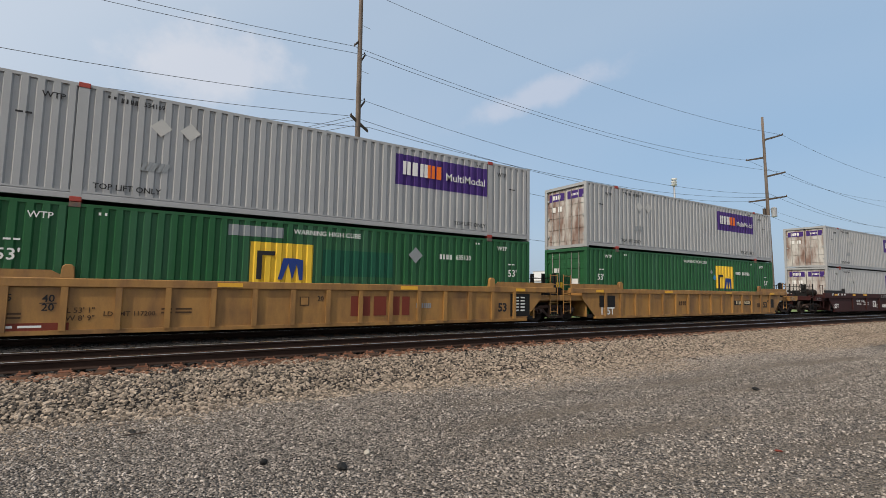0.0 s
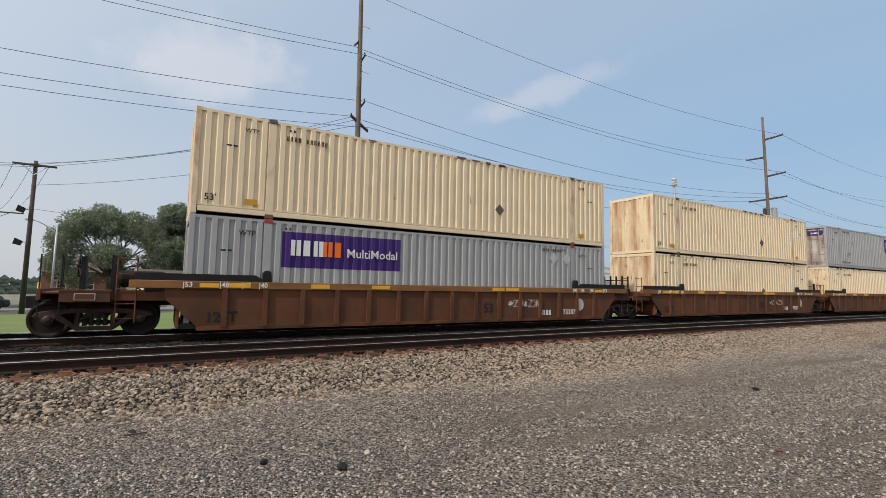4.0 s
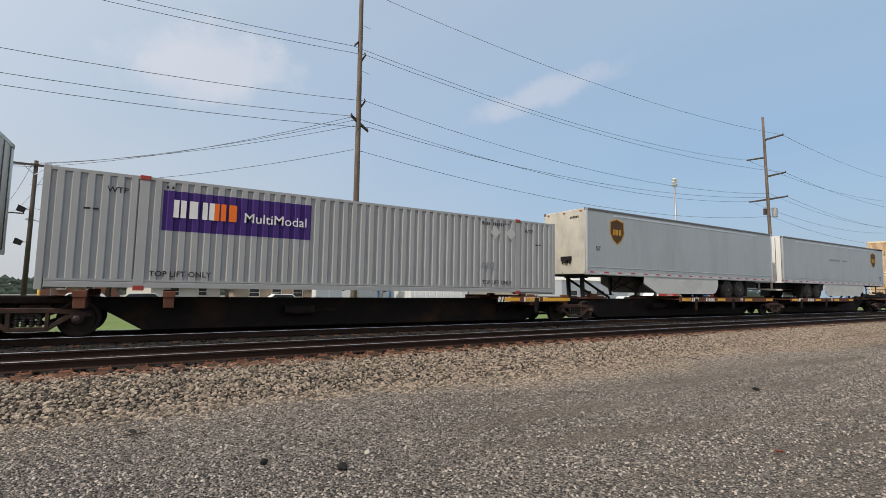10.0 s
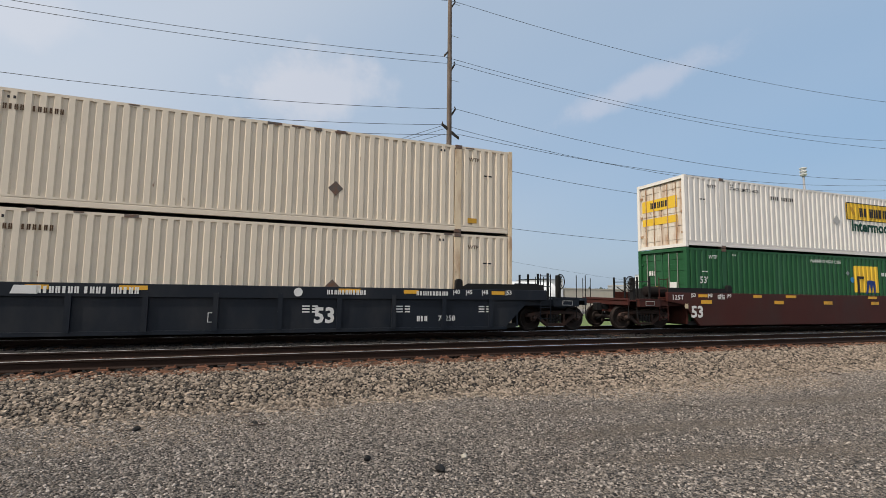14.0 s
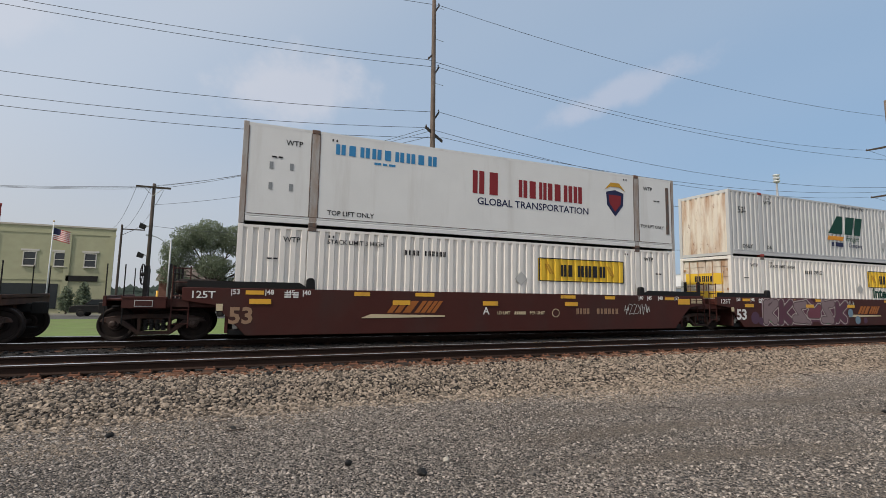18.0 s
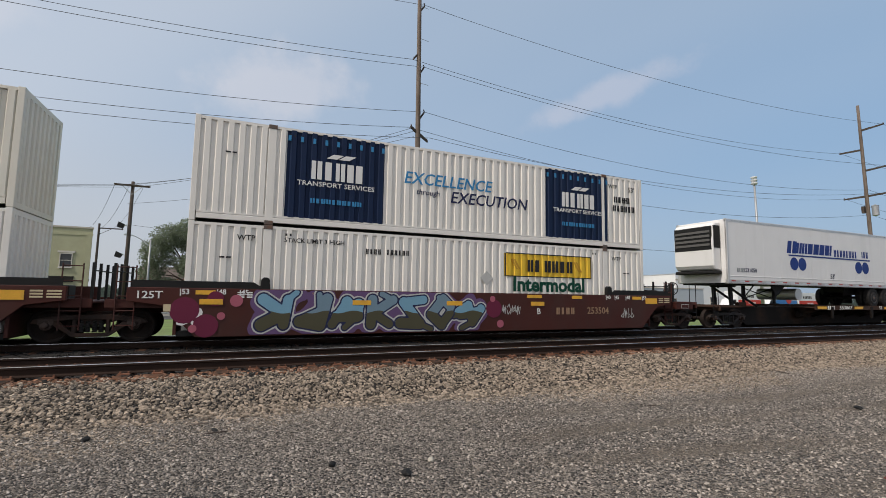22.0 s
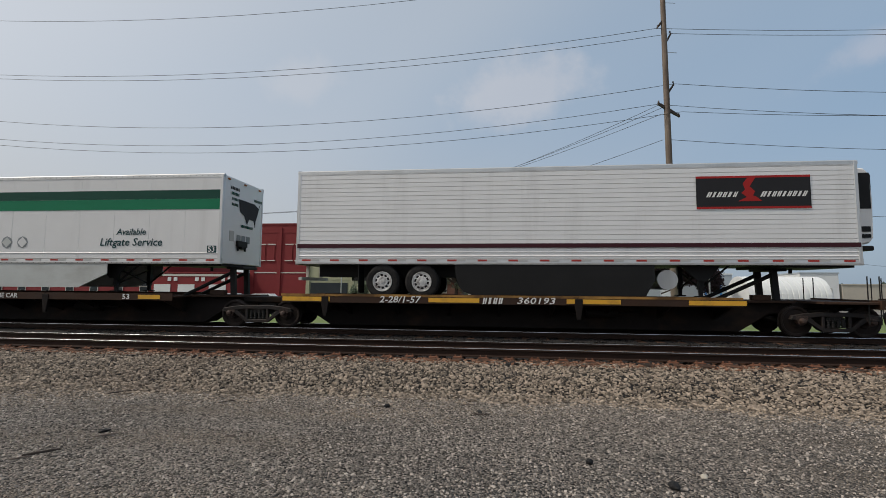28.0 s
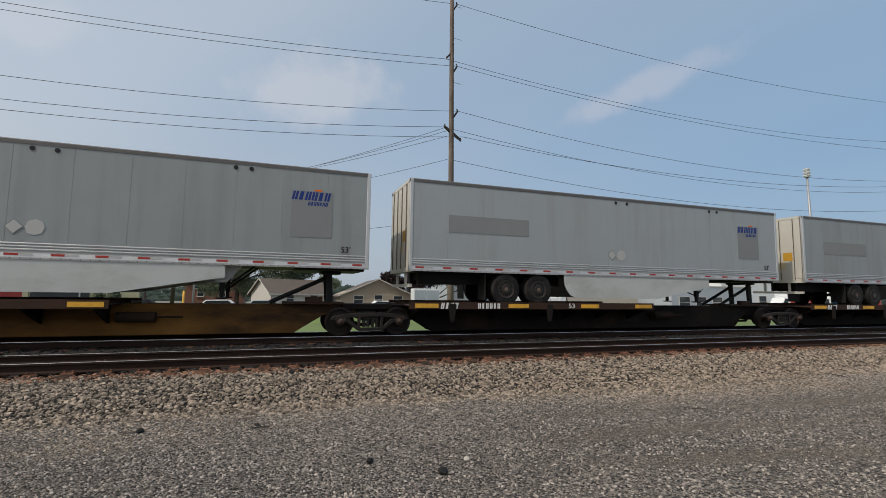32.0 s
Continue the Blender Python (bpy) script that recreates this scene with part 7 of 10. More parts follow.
def trailer(at, style, nose, length=16.15, axles=None):
    """A highway trailer whose leading end is at along the train; nose: 'lead' or 'trail'."""
    st = TRAILERS[style]
    h2 = length / 2
    t = thing("trailer", st["label"], "trailer", "trailers on the train")
    t["base"] = 0.0
    d = -1 if nose == "lead" else 1     # direction of the nose
    z0, z1 = TRAILER_Z, TRAILER_Z + TRAILER_H
    col = st["paint"]
    for sy in (-1, 1):
        if st.get("fluted"):
            def side(bm):
                n = 16
                step = (z1 - z0 - 0.75) / n
                pts = []
                for i in range(n):
                    z = z0 + 0.62 + i * step
                    pts += [(-1.297, z), (-1.297, z + step * 0.77), (-1.274, z + step * 0.785), (-1.274, z + step * 0.85), (-1.297, z + step * 0.90)]
                prism(bm, pts + [(-1.297, z1 - 0.12), (-1.20, z1 - 0.12), (-1.20, z0 + 0.62)], "x", -h2 + 0.03, h2 - 0.03)
                pts = []
                for i in range(4):
                    z = z0 + 0.16 + i * 0.115
                    pts += [(-1.290, z), (-1.290, z + 0.07), (-1.300, z + 0.082), (-1.300, z + 0.10), (-1.290, z + 0.112)]
                prism(bm, pts + [(-1.290, z0 + 0.62), (-1.21, z0 + 0.62), (-1.21, z0 + 0.16)], "x", -h2 + 0.03, h2 - 0.03)
        else:
            def side(bm):
                n = max(2, round(length / st.get("panel", 1.22)))
                pts = []
                for i in range(n):
                    a, b = -h2 + 0.03 + (length - 0.06) * i / n, -h2 + 0.03 + (length - 0.06) * (i + 1) / n
                    pts += [(a, -1.286), (a + 0.006, -1.292)]
                    if st.get("posts"):
                        for k in range(1, 3):
                            x = a + (b - a) * k / 3
                            pts += [(x - 0.035, -1.292), (x - 0.03, -1.299), (x + 0.03, -1.299), (x + 0.035, -1.292)]
                    pts += [(b - 0.006, -1.292), (b, -1.286)]
                prism(bm, pts + [(h2 - 0.03, -1.22), (-h2 + 0.03, -1.22)], "z", z0 + 0.16, z1 - 0.10)
        part("side_wall", ("t_side", style, length), side, col, t, turn=0 if sy < 0 else 180)
        part("bottom_rail", ("t_rail", length), lambda bm: prism(bm, [(-1.300, z0), (-1.305, z0 + 0.05), (-1.296, z0 + 0.15), (-1.300, z0 + 0.18), (-1.18, z0 + 0.18), (-1.18, z0)], "x", -h2, h2), "aluminium", t, turn=0 if sy < 0 else 180)
        part("top_rail", ("t_top", length), lambda bm: prism(bm, [(-1.302, z1 - 0.12), (-1.302, z1 - 0.03), (-1.27, z1), (-1.18, z1), (-1.18, z1 - 0.12)], "x", -h2, h2), "edge_rail" if style in DARK_RAILS else "aluminium", t, turn=0 if sy < 0 else 180)
        if not st.get("fluted"):
            part("belt_rail", ("t_belt", style, length), lambda bm: [prism(bm, [(-1.290, z), (-1.303, z + 0.012), (-1.303, z + 0.030), (-1.290, z + 0.042)], "x", -h2 + 0.1, h2 - 0.1) for z in ((z0 + 0.22, z0 + 0.29, z0 + 0.36) if style.startswith("patched") else (z0 + 0.32,))], "aluminium" if style.startswith("patched") else col, t, turn=0 if sy < 0 else 180)
            if sy < 0 and style in ("patched", "patched_light", "shield", "green_stripe", "discs", "pale"):
                part("rivet_strip", ("t_rivet", length), lambda bm: [box(bm, x - 0.011, x + 0.011, -1.3055, -1.300, z - 0.011, z + 0.011) for z in (z1 - 0.075, z0 + 0.025) for x in [-h2 + 0.2 + i * 0.2 for i in range(int((length - 0.4) / 0.2) + 1)]], "edge_rail", t)["kind"] = "stuff"
        if sy < 0:
            part("reflective_tape", ("t_tape", length), lambda bm: [box(bm, x - 0.14, x + 0.14, -1.310, -1.30, z0 + 0.09, z0 + 0.145) for x in [-h2 + 0.35 + i * (length - 0.7) / 17 for i in range(18)]], "tape_red", t)["kind"] = "stuff"
            part("reflective_tape", ("t_tape2", length), lambda bm: [box(bm, x - 0.14, x + 0.14, -1.310, -1.30, z0 + 0.09, z0 + 0.145) for x in [-h2 + 0.63 + i * (length - 0.7) / 17 for i in range(17)]], "tape_white", t)["kind"] = "stuff"
        for x in (-h2, h2):
            rounded = st.get("round_nose") and (x > 0) == (d > 0)
            part("corner_post", "t_post", lambda bm: box(bm, -0.06, 0.06, -0.05, 0.05, z0 + 0.02, z1 - 0.01), "aluminium" if not rounded else col, t, (x - math.copysign(0.06, x), sy * 1.255, 0), bevel=0.02)
    part("roof", ("t_roof", length), lambda bm: box(bm, -h2 + 0.05, h2 - 0.05, -1.25, 1.25, z1 - 0.06, z1 - 0.015), "aluminium", t)
    part("floor", ("t_floor", length), lambda bm: box(bm, -h2 + 0.05, h2 - 0.05, -1.22, 1.22, z0 + 0.02, z0 + 0.15), "black_iron", t)
    # nose
    part("front_wall", ("t_front", style), lambda bm: box(bm, -0.03, 0.03, -1.21, 1.21, z0 + 0.02, z1 - 0.02), st.get("front", col), t, (d * (h2 - 0.04), 0, 0), bevel=0.02)
    if not st.get("reefer"):
        # hose connections, a data plate and marker lamps on the nose
        nx = d * (h2 - 0.005)
        part("connection_box", "t_conn", lambda bm: (box(bm, -0.05, 0.05, -0.30, 0.30, 2.62, 2.82), box(bm, -0.07, 0.07, -0.08, 0.08, 2.54, 2.64), rod(bm, (0, -0.22, 2.66), (0.0, -0.22, 2.48), 0.035, 8), rod(bm, (0, 0.22, 2.66), (0.0, 0.22, 2.48), 0.035, 8)), "black_iron", t, (nx + d * 0.04, -0.15, 0), bevel=0.01)
        plate(t, (nx + d * 0.004, -0.72, 2.95), 0.26, 0.34, "graffiti_silver", "data_plate", "lead", thick=0.006)
        bars(t, (nx + d * 0.006, -0.62, 4.56), [0.6] * 6, 0.10, "ink_black", 0.3, "serial_mark", "lead" if d < 0 else "trail")
        for y in (-1.0, 0.0, 1.0):
            part("marker_lamp", "t_marker", lambda bm: box(bm, -0.02, 0.02, -0.06, 0.06, -0.025, 0.025), "ink_orange_dull", t, (nx + d * 0.01, y, z1 - 0.12))
    if st.get("reefer"):
        unit = part("cooling_unit", "t_reefer", lambda bm: prism(bm, [(0.0, 0.55), (0.40, 0.62), (0.52, 0.80), (0.55, 1.9), (0.50, 2.62), (0.36, 2.76), (0.0, 2.80)], "y", -1.02, 1.02), "trailer_white", t, (d * (h2 + 0.0), 0, z0), 0 if d > 0 else 180, "white and black cooling unit", bevel=0.05)
        for z in (1.75, 1.95, 2.15, 2.35):
            part("grille", "t_grille", lambda bm: box(bm, 0.545, 0.585, -0.90, 0.90, -0.05, 0.05), "edge_rail", unit, (0, 0, z))
        part("grille_panel", "t_grille3", lambda bm: box(bm, 0.50, 0.555, -0.98, 0.98, 1.50, 2.60), "black_iron", unit, bevel=0.03)
        part("side_grille", "t_grille2", lambda bm: box(bm, 0.06, 0.47, -1.035, 1.035, 1.60, 2.62), "black_iron", unit)
        part("control_box", "t_ctrl", lambda bm: (box(bm, 0.20, 0.42, -1.04, -0.9, 0.78, 0.88), box(bm, 0.20, 0.42, -1.04, -0.9, 0.95, 1.10)), "black_iron", unit)
        part("base_tray", "t_tray", lambda bm: box(bm, 0.0, 0.50, -1.03, 1.03, 0.42, 0.56), "black_iron", unit, bevel=0.03)
    # rear doors
    for k in (-1, 1):
        leaf = part("rear_door", ("t_door", style), lambda bm: box(bm, -0.025, 0.025, -0.58, 0.58, z0 + 0.16, z1 - 0.10), st.get("door", col), t, (-d * (h2 - 0.035), k * 0.60, 0), 0, bevel=0.01)
        for y in (-0.3, 0.3):
            part("lock_rod", "t_rod", lambda bm: rod(bm, (0, 0, z0 + 0.1), (0, 0, z1 - 0.12), 0.016, 6), "rod_worn" if style in DARK_RAILS or style == "discs" else "chrome_rod", leaf, (-d * 0.05, y, 0))
    if style.startswith("patched"):
        if at != 235.25:
            plate(t, (-d * (h2 - 0.005), -0.62, 3.15), 0.40, 0.36, "ink_gold", "notice", "lead", thick=0.006)
        plate(t, (-d * (h2 - 0.005), -0.35, 2.75), 0.30, 0.34, "graffiti_cream", "placard", "lead", thick=0.006)
    part("rear_sill", "t_rear", lambda bm: box(bm, -0.05, 0.05, -1.29, 1.29, z0 - 0.02, z0 + 0.16), st.get("door", col), t, (-d * (h2 - 0.05), 0, 0))
    part("rear_header", "t_head", lambda bm: box(bm, -0.05, 0.05, -1.29, 1.29, z1 - 0.10, z1), st.get("door", col), t, (-d * (h2 - 0.05), 0, 0))
    part("rear_bumper", "t_bump", lambda bm: (box(bm, -0.05, 0.05, -1.15, 1.15, 1.50, 1.60), box(bm, -0.04, 0.04, -0.60, -0.52, 1.6, z0), box(bm, -0.04, 0.04, 0.52, 0.60, 1.6, z0)), st.get("bumper", "door_grey"), t, (-d * (h2 - 0.1), 0, 0))
    # wheels
    axles = axles or (st.get("axles", (3.35, 4.58)) if length > 12 else (1.3,))
    for a in axles:
        x = -d * (h2 - a)
        part("axle", "t_axle", lambda bm: rod(bm, (0, -0.9, 0), (0, 0.9, 0), 0.07, 10), "black_iron", t, (x, 0, 1.475))
        for sy in (-1, 1):
            for k, yy in enumerate((1.13, 0.80) if sy < 0 else (1.13,)):
                ty = part("tyre", "t_tyre", trailer_wheel, "tyre", t, (x, sy * yy, 1.475), 0 if sy < 0 else 180)
                if k == 0 and sy < 0:
                    part("rim", "t_rim", trailer_rim, st.get("rim", "rim_grey"), ty)
                    part("rim_ring", "t_ring", ring_mesh, "rim_bright" if st.get("rim") == "rim_alloy" or style == "yellow" else "rim_grey", ty)
                    part("hub", "t_hub", lambda bm: lathe(bm, [(-0.17, 0.03), (-0.165, 0.07), (-0.09, 0.08), (0, 0.08)], (0, 0, 0), "y", 12), st.get("rim", "casting"), ty)
    span = axles[-1] + 0.75 if len(axles) > 1 else 2.2
    part("bogie_frame", ("t_bogie", length, axles), lambda bm: [box(bm, -span / 2, span / 2, y - 0.06, y + 0.06, 1.62, z0) for y in (-0.5, 0.5)] + [box(bm, -span / 2 + 0.1, span / 2 - 0.1, -0.55, 0.55, 1.75, 1.95)], "black_iron", t, (-d * (h2 - span / 2 - 0.5), 0, 0))
    for y in (-0.97, 0.97):
        part("mud_flap", "t_flap", lambda bm: box(bm, -0.01, 0.01, -0.3, 0.3, 1.12, z0), "black_iron", t, (-d * (h2 - (axles[0] - 0.75)), y, 0))
    # landing gear and nose coupler plate
    lg = d * (h2 - (4.0 if length > 12 else 2.3))
    for sy in (-1, 1):
        leg = part("landing_leg", "t_leg", lambda bm: (box(bm, -0.07, 0.07, -0.07, 0.07, 1.30, z0 + 0.05), box(bm, -0.05, 0.05, -0.05, 0.05, 1.12, 1.30), box(bm, -0.14, 0.14, -0.12, 0.12, 1.08, 1.12)), "black_iron", t, (lg, sy * 0.75, 0), bevel=0.008)
        part("leg_brace", "t_brace", lambda bm: rod(bm, (0, 0, 1.35), (-d * 0.85, 0, z0 + 0.04), 0.03, 6), "black_iron", leg)
    part("cross_brace", "t_cross", lambda bm: (rod(bm, (0, -0.7, 1.35), (0, 0.7, 1.85), 0.025, 6), rod(bm, (0, 0.7, 1.35), (0, -0.7, 1.85), 0.025, 6)), "black_iron", t, (lg, 0, 0))
    part("coupler_plate", "t_king", lambda bm: (box(bm, -1.0, 1.0, -1.1, 1.1, z0 - 0.06, z0 + 0.02), rod(bm, (0, 0, z0 - 0.2), (0, 0, z0), 0.05, 8)), "black_iron", t, (d * (h2 - 1.1), 0, 0))
    if length > 12:
        part("gear_gusset", ("t_gusset", d), lambda bm: prism(bm, [(-0.62 * d, z0), (0.50 * d, z0), (0.12 * d, z0 - 0.46), (-0.12 * d, z0 - 0.46)], "y", -0.012, 0.012), "skirt_grey" if style.startswith("patched") else "black_iron", t, (lg, -0.90, 0))
    if st.get("reefer") and (st.get("fluted") or not st.get("skirt")):
        part("fuel_tank", "t_tank", lambda bm: rod(bm, (0, -1.0, 1.58), (0, 0.9, 1.58), 0.29, 18), "aluminium", t, (d * (h2 - (5.0 if st.get("fluted") else 5.5)), 0, 0), 0, "round aluminium fuel tank")
    if st.get("skirt") and at not in (181.45, 784.5):
        a, b = (5.45 if st.get("fluted") else 3.9, length - axles[-1] - 1.0) if length > 12 else (2.6, length - 2.3)
        sk = st["skirt"]
        x0, x1 = sorted((d * (h2 - a), d * (h2 - b)))
        cut = (0.25 if st.get("fluted") else 2.6 if style.startswith("patched") else 1.0) if length > 12 else 0.15
        lo = 1.10 if st.get("fluted") or length < 12 else 1.22

        def skirt(bm):
            if length < 12:
                o = [(-d * e, z) for e, z in ((-h2 + 2.3, z0), (-h2 + 2.36, lo + 0.35), (-h2 + 2.5, lo + 0.12), (-h2 + 2.8, lo), (h2 - 2.3, lo), (h2 - 2.3, z0))]
            elif d > 0:
                o = [(x0, z0), (x0 + 0.02, z0 - 0.30), (x0 + 0.10, lo + 0.28), (x0 + 0.26, lo + 0.09), (x0 + 0.50, lo), (x1 - cut, lo), (x1, lo + 0.45), (x1, z0)]
            else:
                o = [(x1, z0), (x1 - 0.02, z0 - 0.30), (x1 - 0.10, lo + 0.28), (x1 - 0.26, lo + 0.09), (x1 - 0.50, lo), (x0 + cut, lo), (x0, lo + 0.45), (x0, z0)]
            prism(bm, o, "y", -1.285, -1.265)
        part("side_skirt", ("t_skirt", style, length, d, axles), skirt, sk, t)
        part("side_skirt", ("t_skirt2", style, length, d, axles), lambda bm: (skirt(bm), [setattr(v.co, "y", -v.co.y) for v in bm.verts]), sk, t)
    if at > 780:
        t["late"] = 1
    st["art"](t, d, h2)
    if at > 780:
        del t["late"]
    on_train(t, at + h2)
    return t


TS = -1.30


def art_patched(t, d, h2):
    plate(t, (d * (h2 - 1.7), TS + 0.004, 3.55), 1.15, 1.35, "ghost_grey", "repaint_patch")
    bars(t, (d * (h2 - 1.75), TS, 4.08), [0.6] * 6, 0.25, "ink_blue", 0.12, "word_mark", slant=0.2)
    bars(t, (d * (h2 - 1.55), TS, 4.26), [4.2], 0.05, "ink_orange", 0.1, "swoosh", slant=0.4)
    bars(t, (d * (h2 - 1.55), TS, 3.86), [0.6] * 7, 0.11, "ink_blue", 0.14, "word_mark", slant=0.2)
    words("53'", t, (d * (h2 - 0.7), TS, 2.55), 0.17, "ink_black")
    plate(t, (-d * (h2 - 2.75), TS + 0.004, 3.55), 2.9, 0.56, "ghost_grey", "repaint_patch")
    if not t.get("late"):
        disc(t, (-d * (h2 - 4.95), TS + 0.004, 3.55), 0.30, "ghost_grey", "repaint_patch", 8, turn=math.pi / 8)
    disc(t, (-0.36 + d * 0.31, TS, 2.78), 0.2, "graffiti_silver", "placard_holder", 8)
    disc(t, (-0.36 - d * 0.10, TS, 2.78), 0.2, "ink_grey", "placard_holder", 4)
    disc(t, (-0.36 - d * 0.10, TS - 0.005, 2.78), 0.165, "graffiti_silver", "placard", 4)
    for x in (-0.25, 0.25, 4.3, 4.7):
        disc(t, (x, TS - 0.002, 4.72), 0.06, "ink_black", "vent_hole", 10)


def art_shield(t, d, h2):
    x = d * (h2 - 2.0)
    pts = [(-0.48, 0.45), (0.0, 0.58), (0.48, 0.45), (0.50, -0.1), (0.30, -0.42), (0.0, -0.62), (-0.30, -0.42), (-0.50, -0.1)]
    part("emblem", "shield_out", lambda bm: prism(bm, pts, "y", -0.002, 0.002), "ink_gold", t, (x, TS - 0.001, 4.0))
    part("emblem", "shield_in", lambda bm: prism(bm, [(a * 0.88, b * 0.9) for a, b in pts], "y", -0.002, 0.002), "ink_brown", t, (x, TS - 0.005, 4.0))
    bars(t, (x, TS - 0.009, 3.95), [0.62, 0.62, 0.62], 0.26, "ink_gold", 0.12, "word_mark")
    words("53'", t, (d * (h2 - 0.75), TS, 2.62 if d > 0 else 3.15), 0.18, "ink_black")
    if d > 0:
        bars(t, (d * (h2 - 0.75), TS, 2.46), [0.5] * 5, 0.06, "ink_black", 0.3, "small_print")
        plate(t, (d * (h2 - 0.5), TS - 0.006, TRAILER_Z + TRAILER_H - 0.05), 1.0, 0.10, "black_iron", "roof_edge", thick=0.006)
        plate(t, (d * (h2 + 0.002), 0, TRAILER_Z + TRAILER_H - 0.09), 2.5, 0.16, "black_iron", "roof_edge", "lead")
        for y, z, w, h in ((-0.9, 2.9, 0.22, 0.36), (-0.2, 2.75, 0.30, 0.24), (0.5, 2.85, 0.22, 0.4)):
            plate(t, (d * (h2 + 0.004), y, z), w, h, "black_iron", "connection_box", "lead", thick=0.03)
    bars(t, (0, TS + 0.001, 4.70), [180], 0.07, "aluminium", 0.1, "trim_strip")
    if d > 0:
        bars(t, (-d * 0.2, TS, 3.7), [14, -3, 6], 0.12, "ink_grey", 0.5, "scrape_marks", slant=0.8)


def art_yellow(t, d, h2):
    x = d * (h2 - (2.15 if d < 0 else 1.80))
    for k, m in ((1.0, "ink_black"), (0.94, "ink_orange")):
        pts = [(-1.48 * k, 0.40 * k), (-1.30 * k, 0.52 * k), (1.30 * k, 0.52 * k), (1.48 * k, 0.40 * k), (1.36 * k, -0.36 * k), (1.18 * k, -0.50 * k), (-1.18 * k, -0.50 * k), (-1.36 * k, -0.36 * k)]
        part("sign_panel", ("yellow_sign", k), lambda bm: prism(bm, pts, "y", -0.002, 0.002), m, t, (x, TS - 0.004 - (1 - k) * 0.1, 4.18), 0, "orange sign panel with black markings")
    bars(t, (x, TS - 0.016, 4.18), [0.75, 0.62, 0.62, 0.62, 0.8, 0.95], 0.46, "ink_black", 0.12, "word_mark")
    plate(t, (d * (h2 + 0.002), 0.0, 4.18), 1.15, 0.46, "ink_orange", "sign_panel", "lead")
    bars(t, (d * (h2 + 0.009), 0.0, 4.18), [0.7] * 6, 0.2, "ink_black", 0.12, "word_mark", "lead")
    plate(t, (-d * (h2 + 0.002), 0.0, 4.18), 1.15, 0.46, "ink_orange", "sign_panel", "lead")
    bars(t, (-d * (h2 + 0.009), 0.0, 4.18), [0.7] * 6, 0.2, "ink_black", 0.12, "word_mark", "lead")
    plate(t, (d * (h2 - 0.25), TS - 0.003, 3.2), 0.3, 0.1, "sign_red", "notice")
    for k in (0.0, 0.5):
        disc(t, (d * (0.2 + k), TS + 0.010, 1.62), 0.18, "ink_grey", "placard_holder", 8)
        disc(t, (d * (0.2 + k), TS + 0.005, 1.62), 0.15, "trailer_cool", "placard", 8)
    for x in (-0.14, 0.14):
        disc(t, (d * 0.6 + x, TS - 0.006, 4.72), 0.06, "ink_black", "vent_hole", 10)
        disc(t, (d * 3.2 + x, TS - 0.006, 4.82), 0.06, "ink_black", "vent_hole", 10)


def art_discs(t, d, h2):
    for x, w in ((-3.17, 0.62), (-2.60, 0.40), (-2.16, 0.40), (-1.82, 0.16), (-1.47, 0.60), (-0.97, 0.50), (-0.50, 0.46), (-0.10, 0.36)):
        bars(t, (x - 0.30, TS, 3.84 if w != 0.62 else 3.86), [w / 0.52], 0.52 if w != 0.62 else 0.6, "ink_blue", 0.10, "word_mark", slant=0.2, label="blue word mark")
    bars(t, (1.05, TS, 3.72), [0.52] * 8, 0.36, "ink_blue", 0.22, "word_mark", label="blue word mark")
    bars(t, (2.83, TS, 3.75), [0.2, 0.55, 0.5], 0.34, "ink_blue", 0.22, "word_mark")
    bars(t, (-0.20, TS, 3.46), [7.0 / 0.07], 0.07, "ink_blue", 0.1, "stripe")
    for x in (-3.30, -2.66, 2.18, 2.82):
        disc(t, (x, TS, 3.05), 0.315, "ink_blue", "painted_disc", 28)
    words("53'", t, (-0.2, TS, 2.50), 0.24, "ink_navy")
    bars(t, (-7.2, TS, 2.62), [0.5] * 4, 0.19, "ink_grey", 0.25, "owner_code")
    words("531050", t, (-6.5, TS, 2.62), 0.19, "ink_navy")
    bars(t, (6.3, TS, 2.50), [0.45] * 16, 0.13, "ink_navy", 0.7, "small_print")


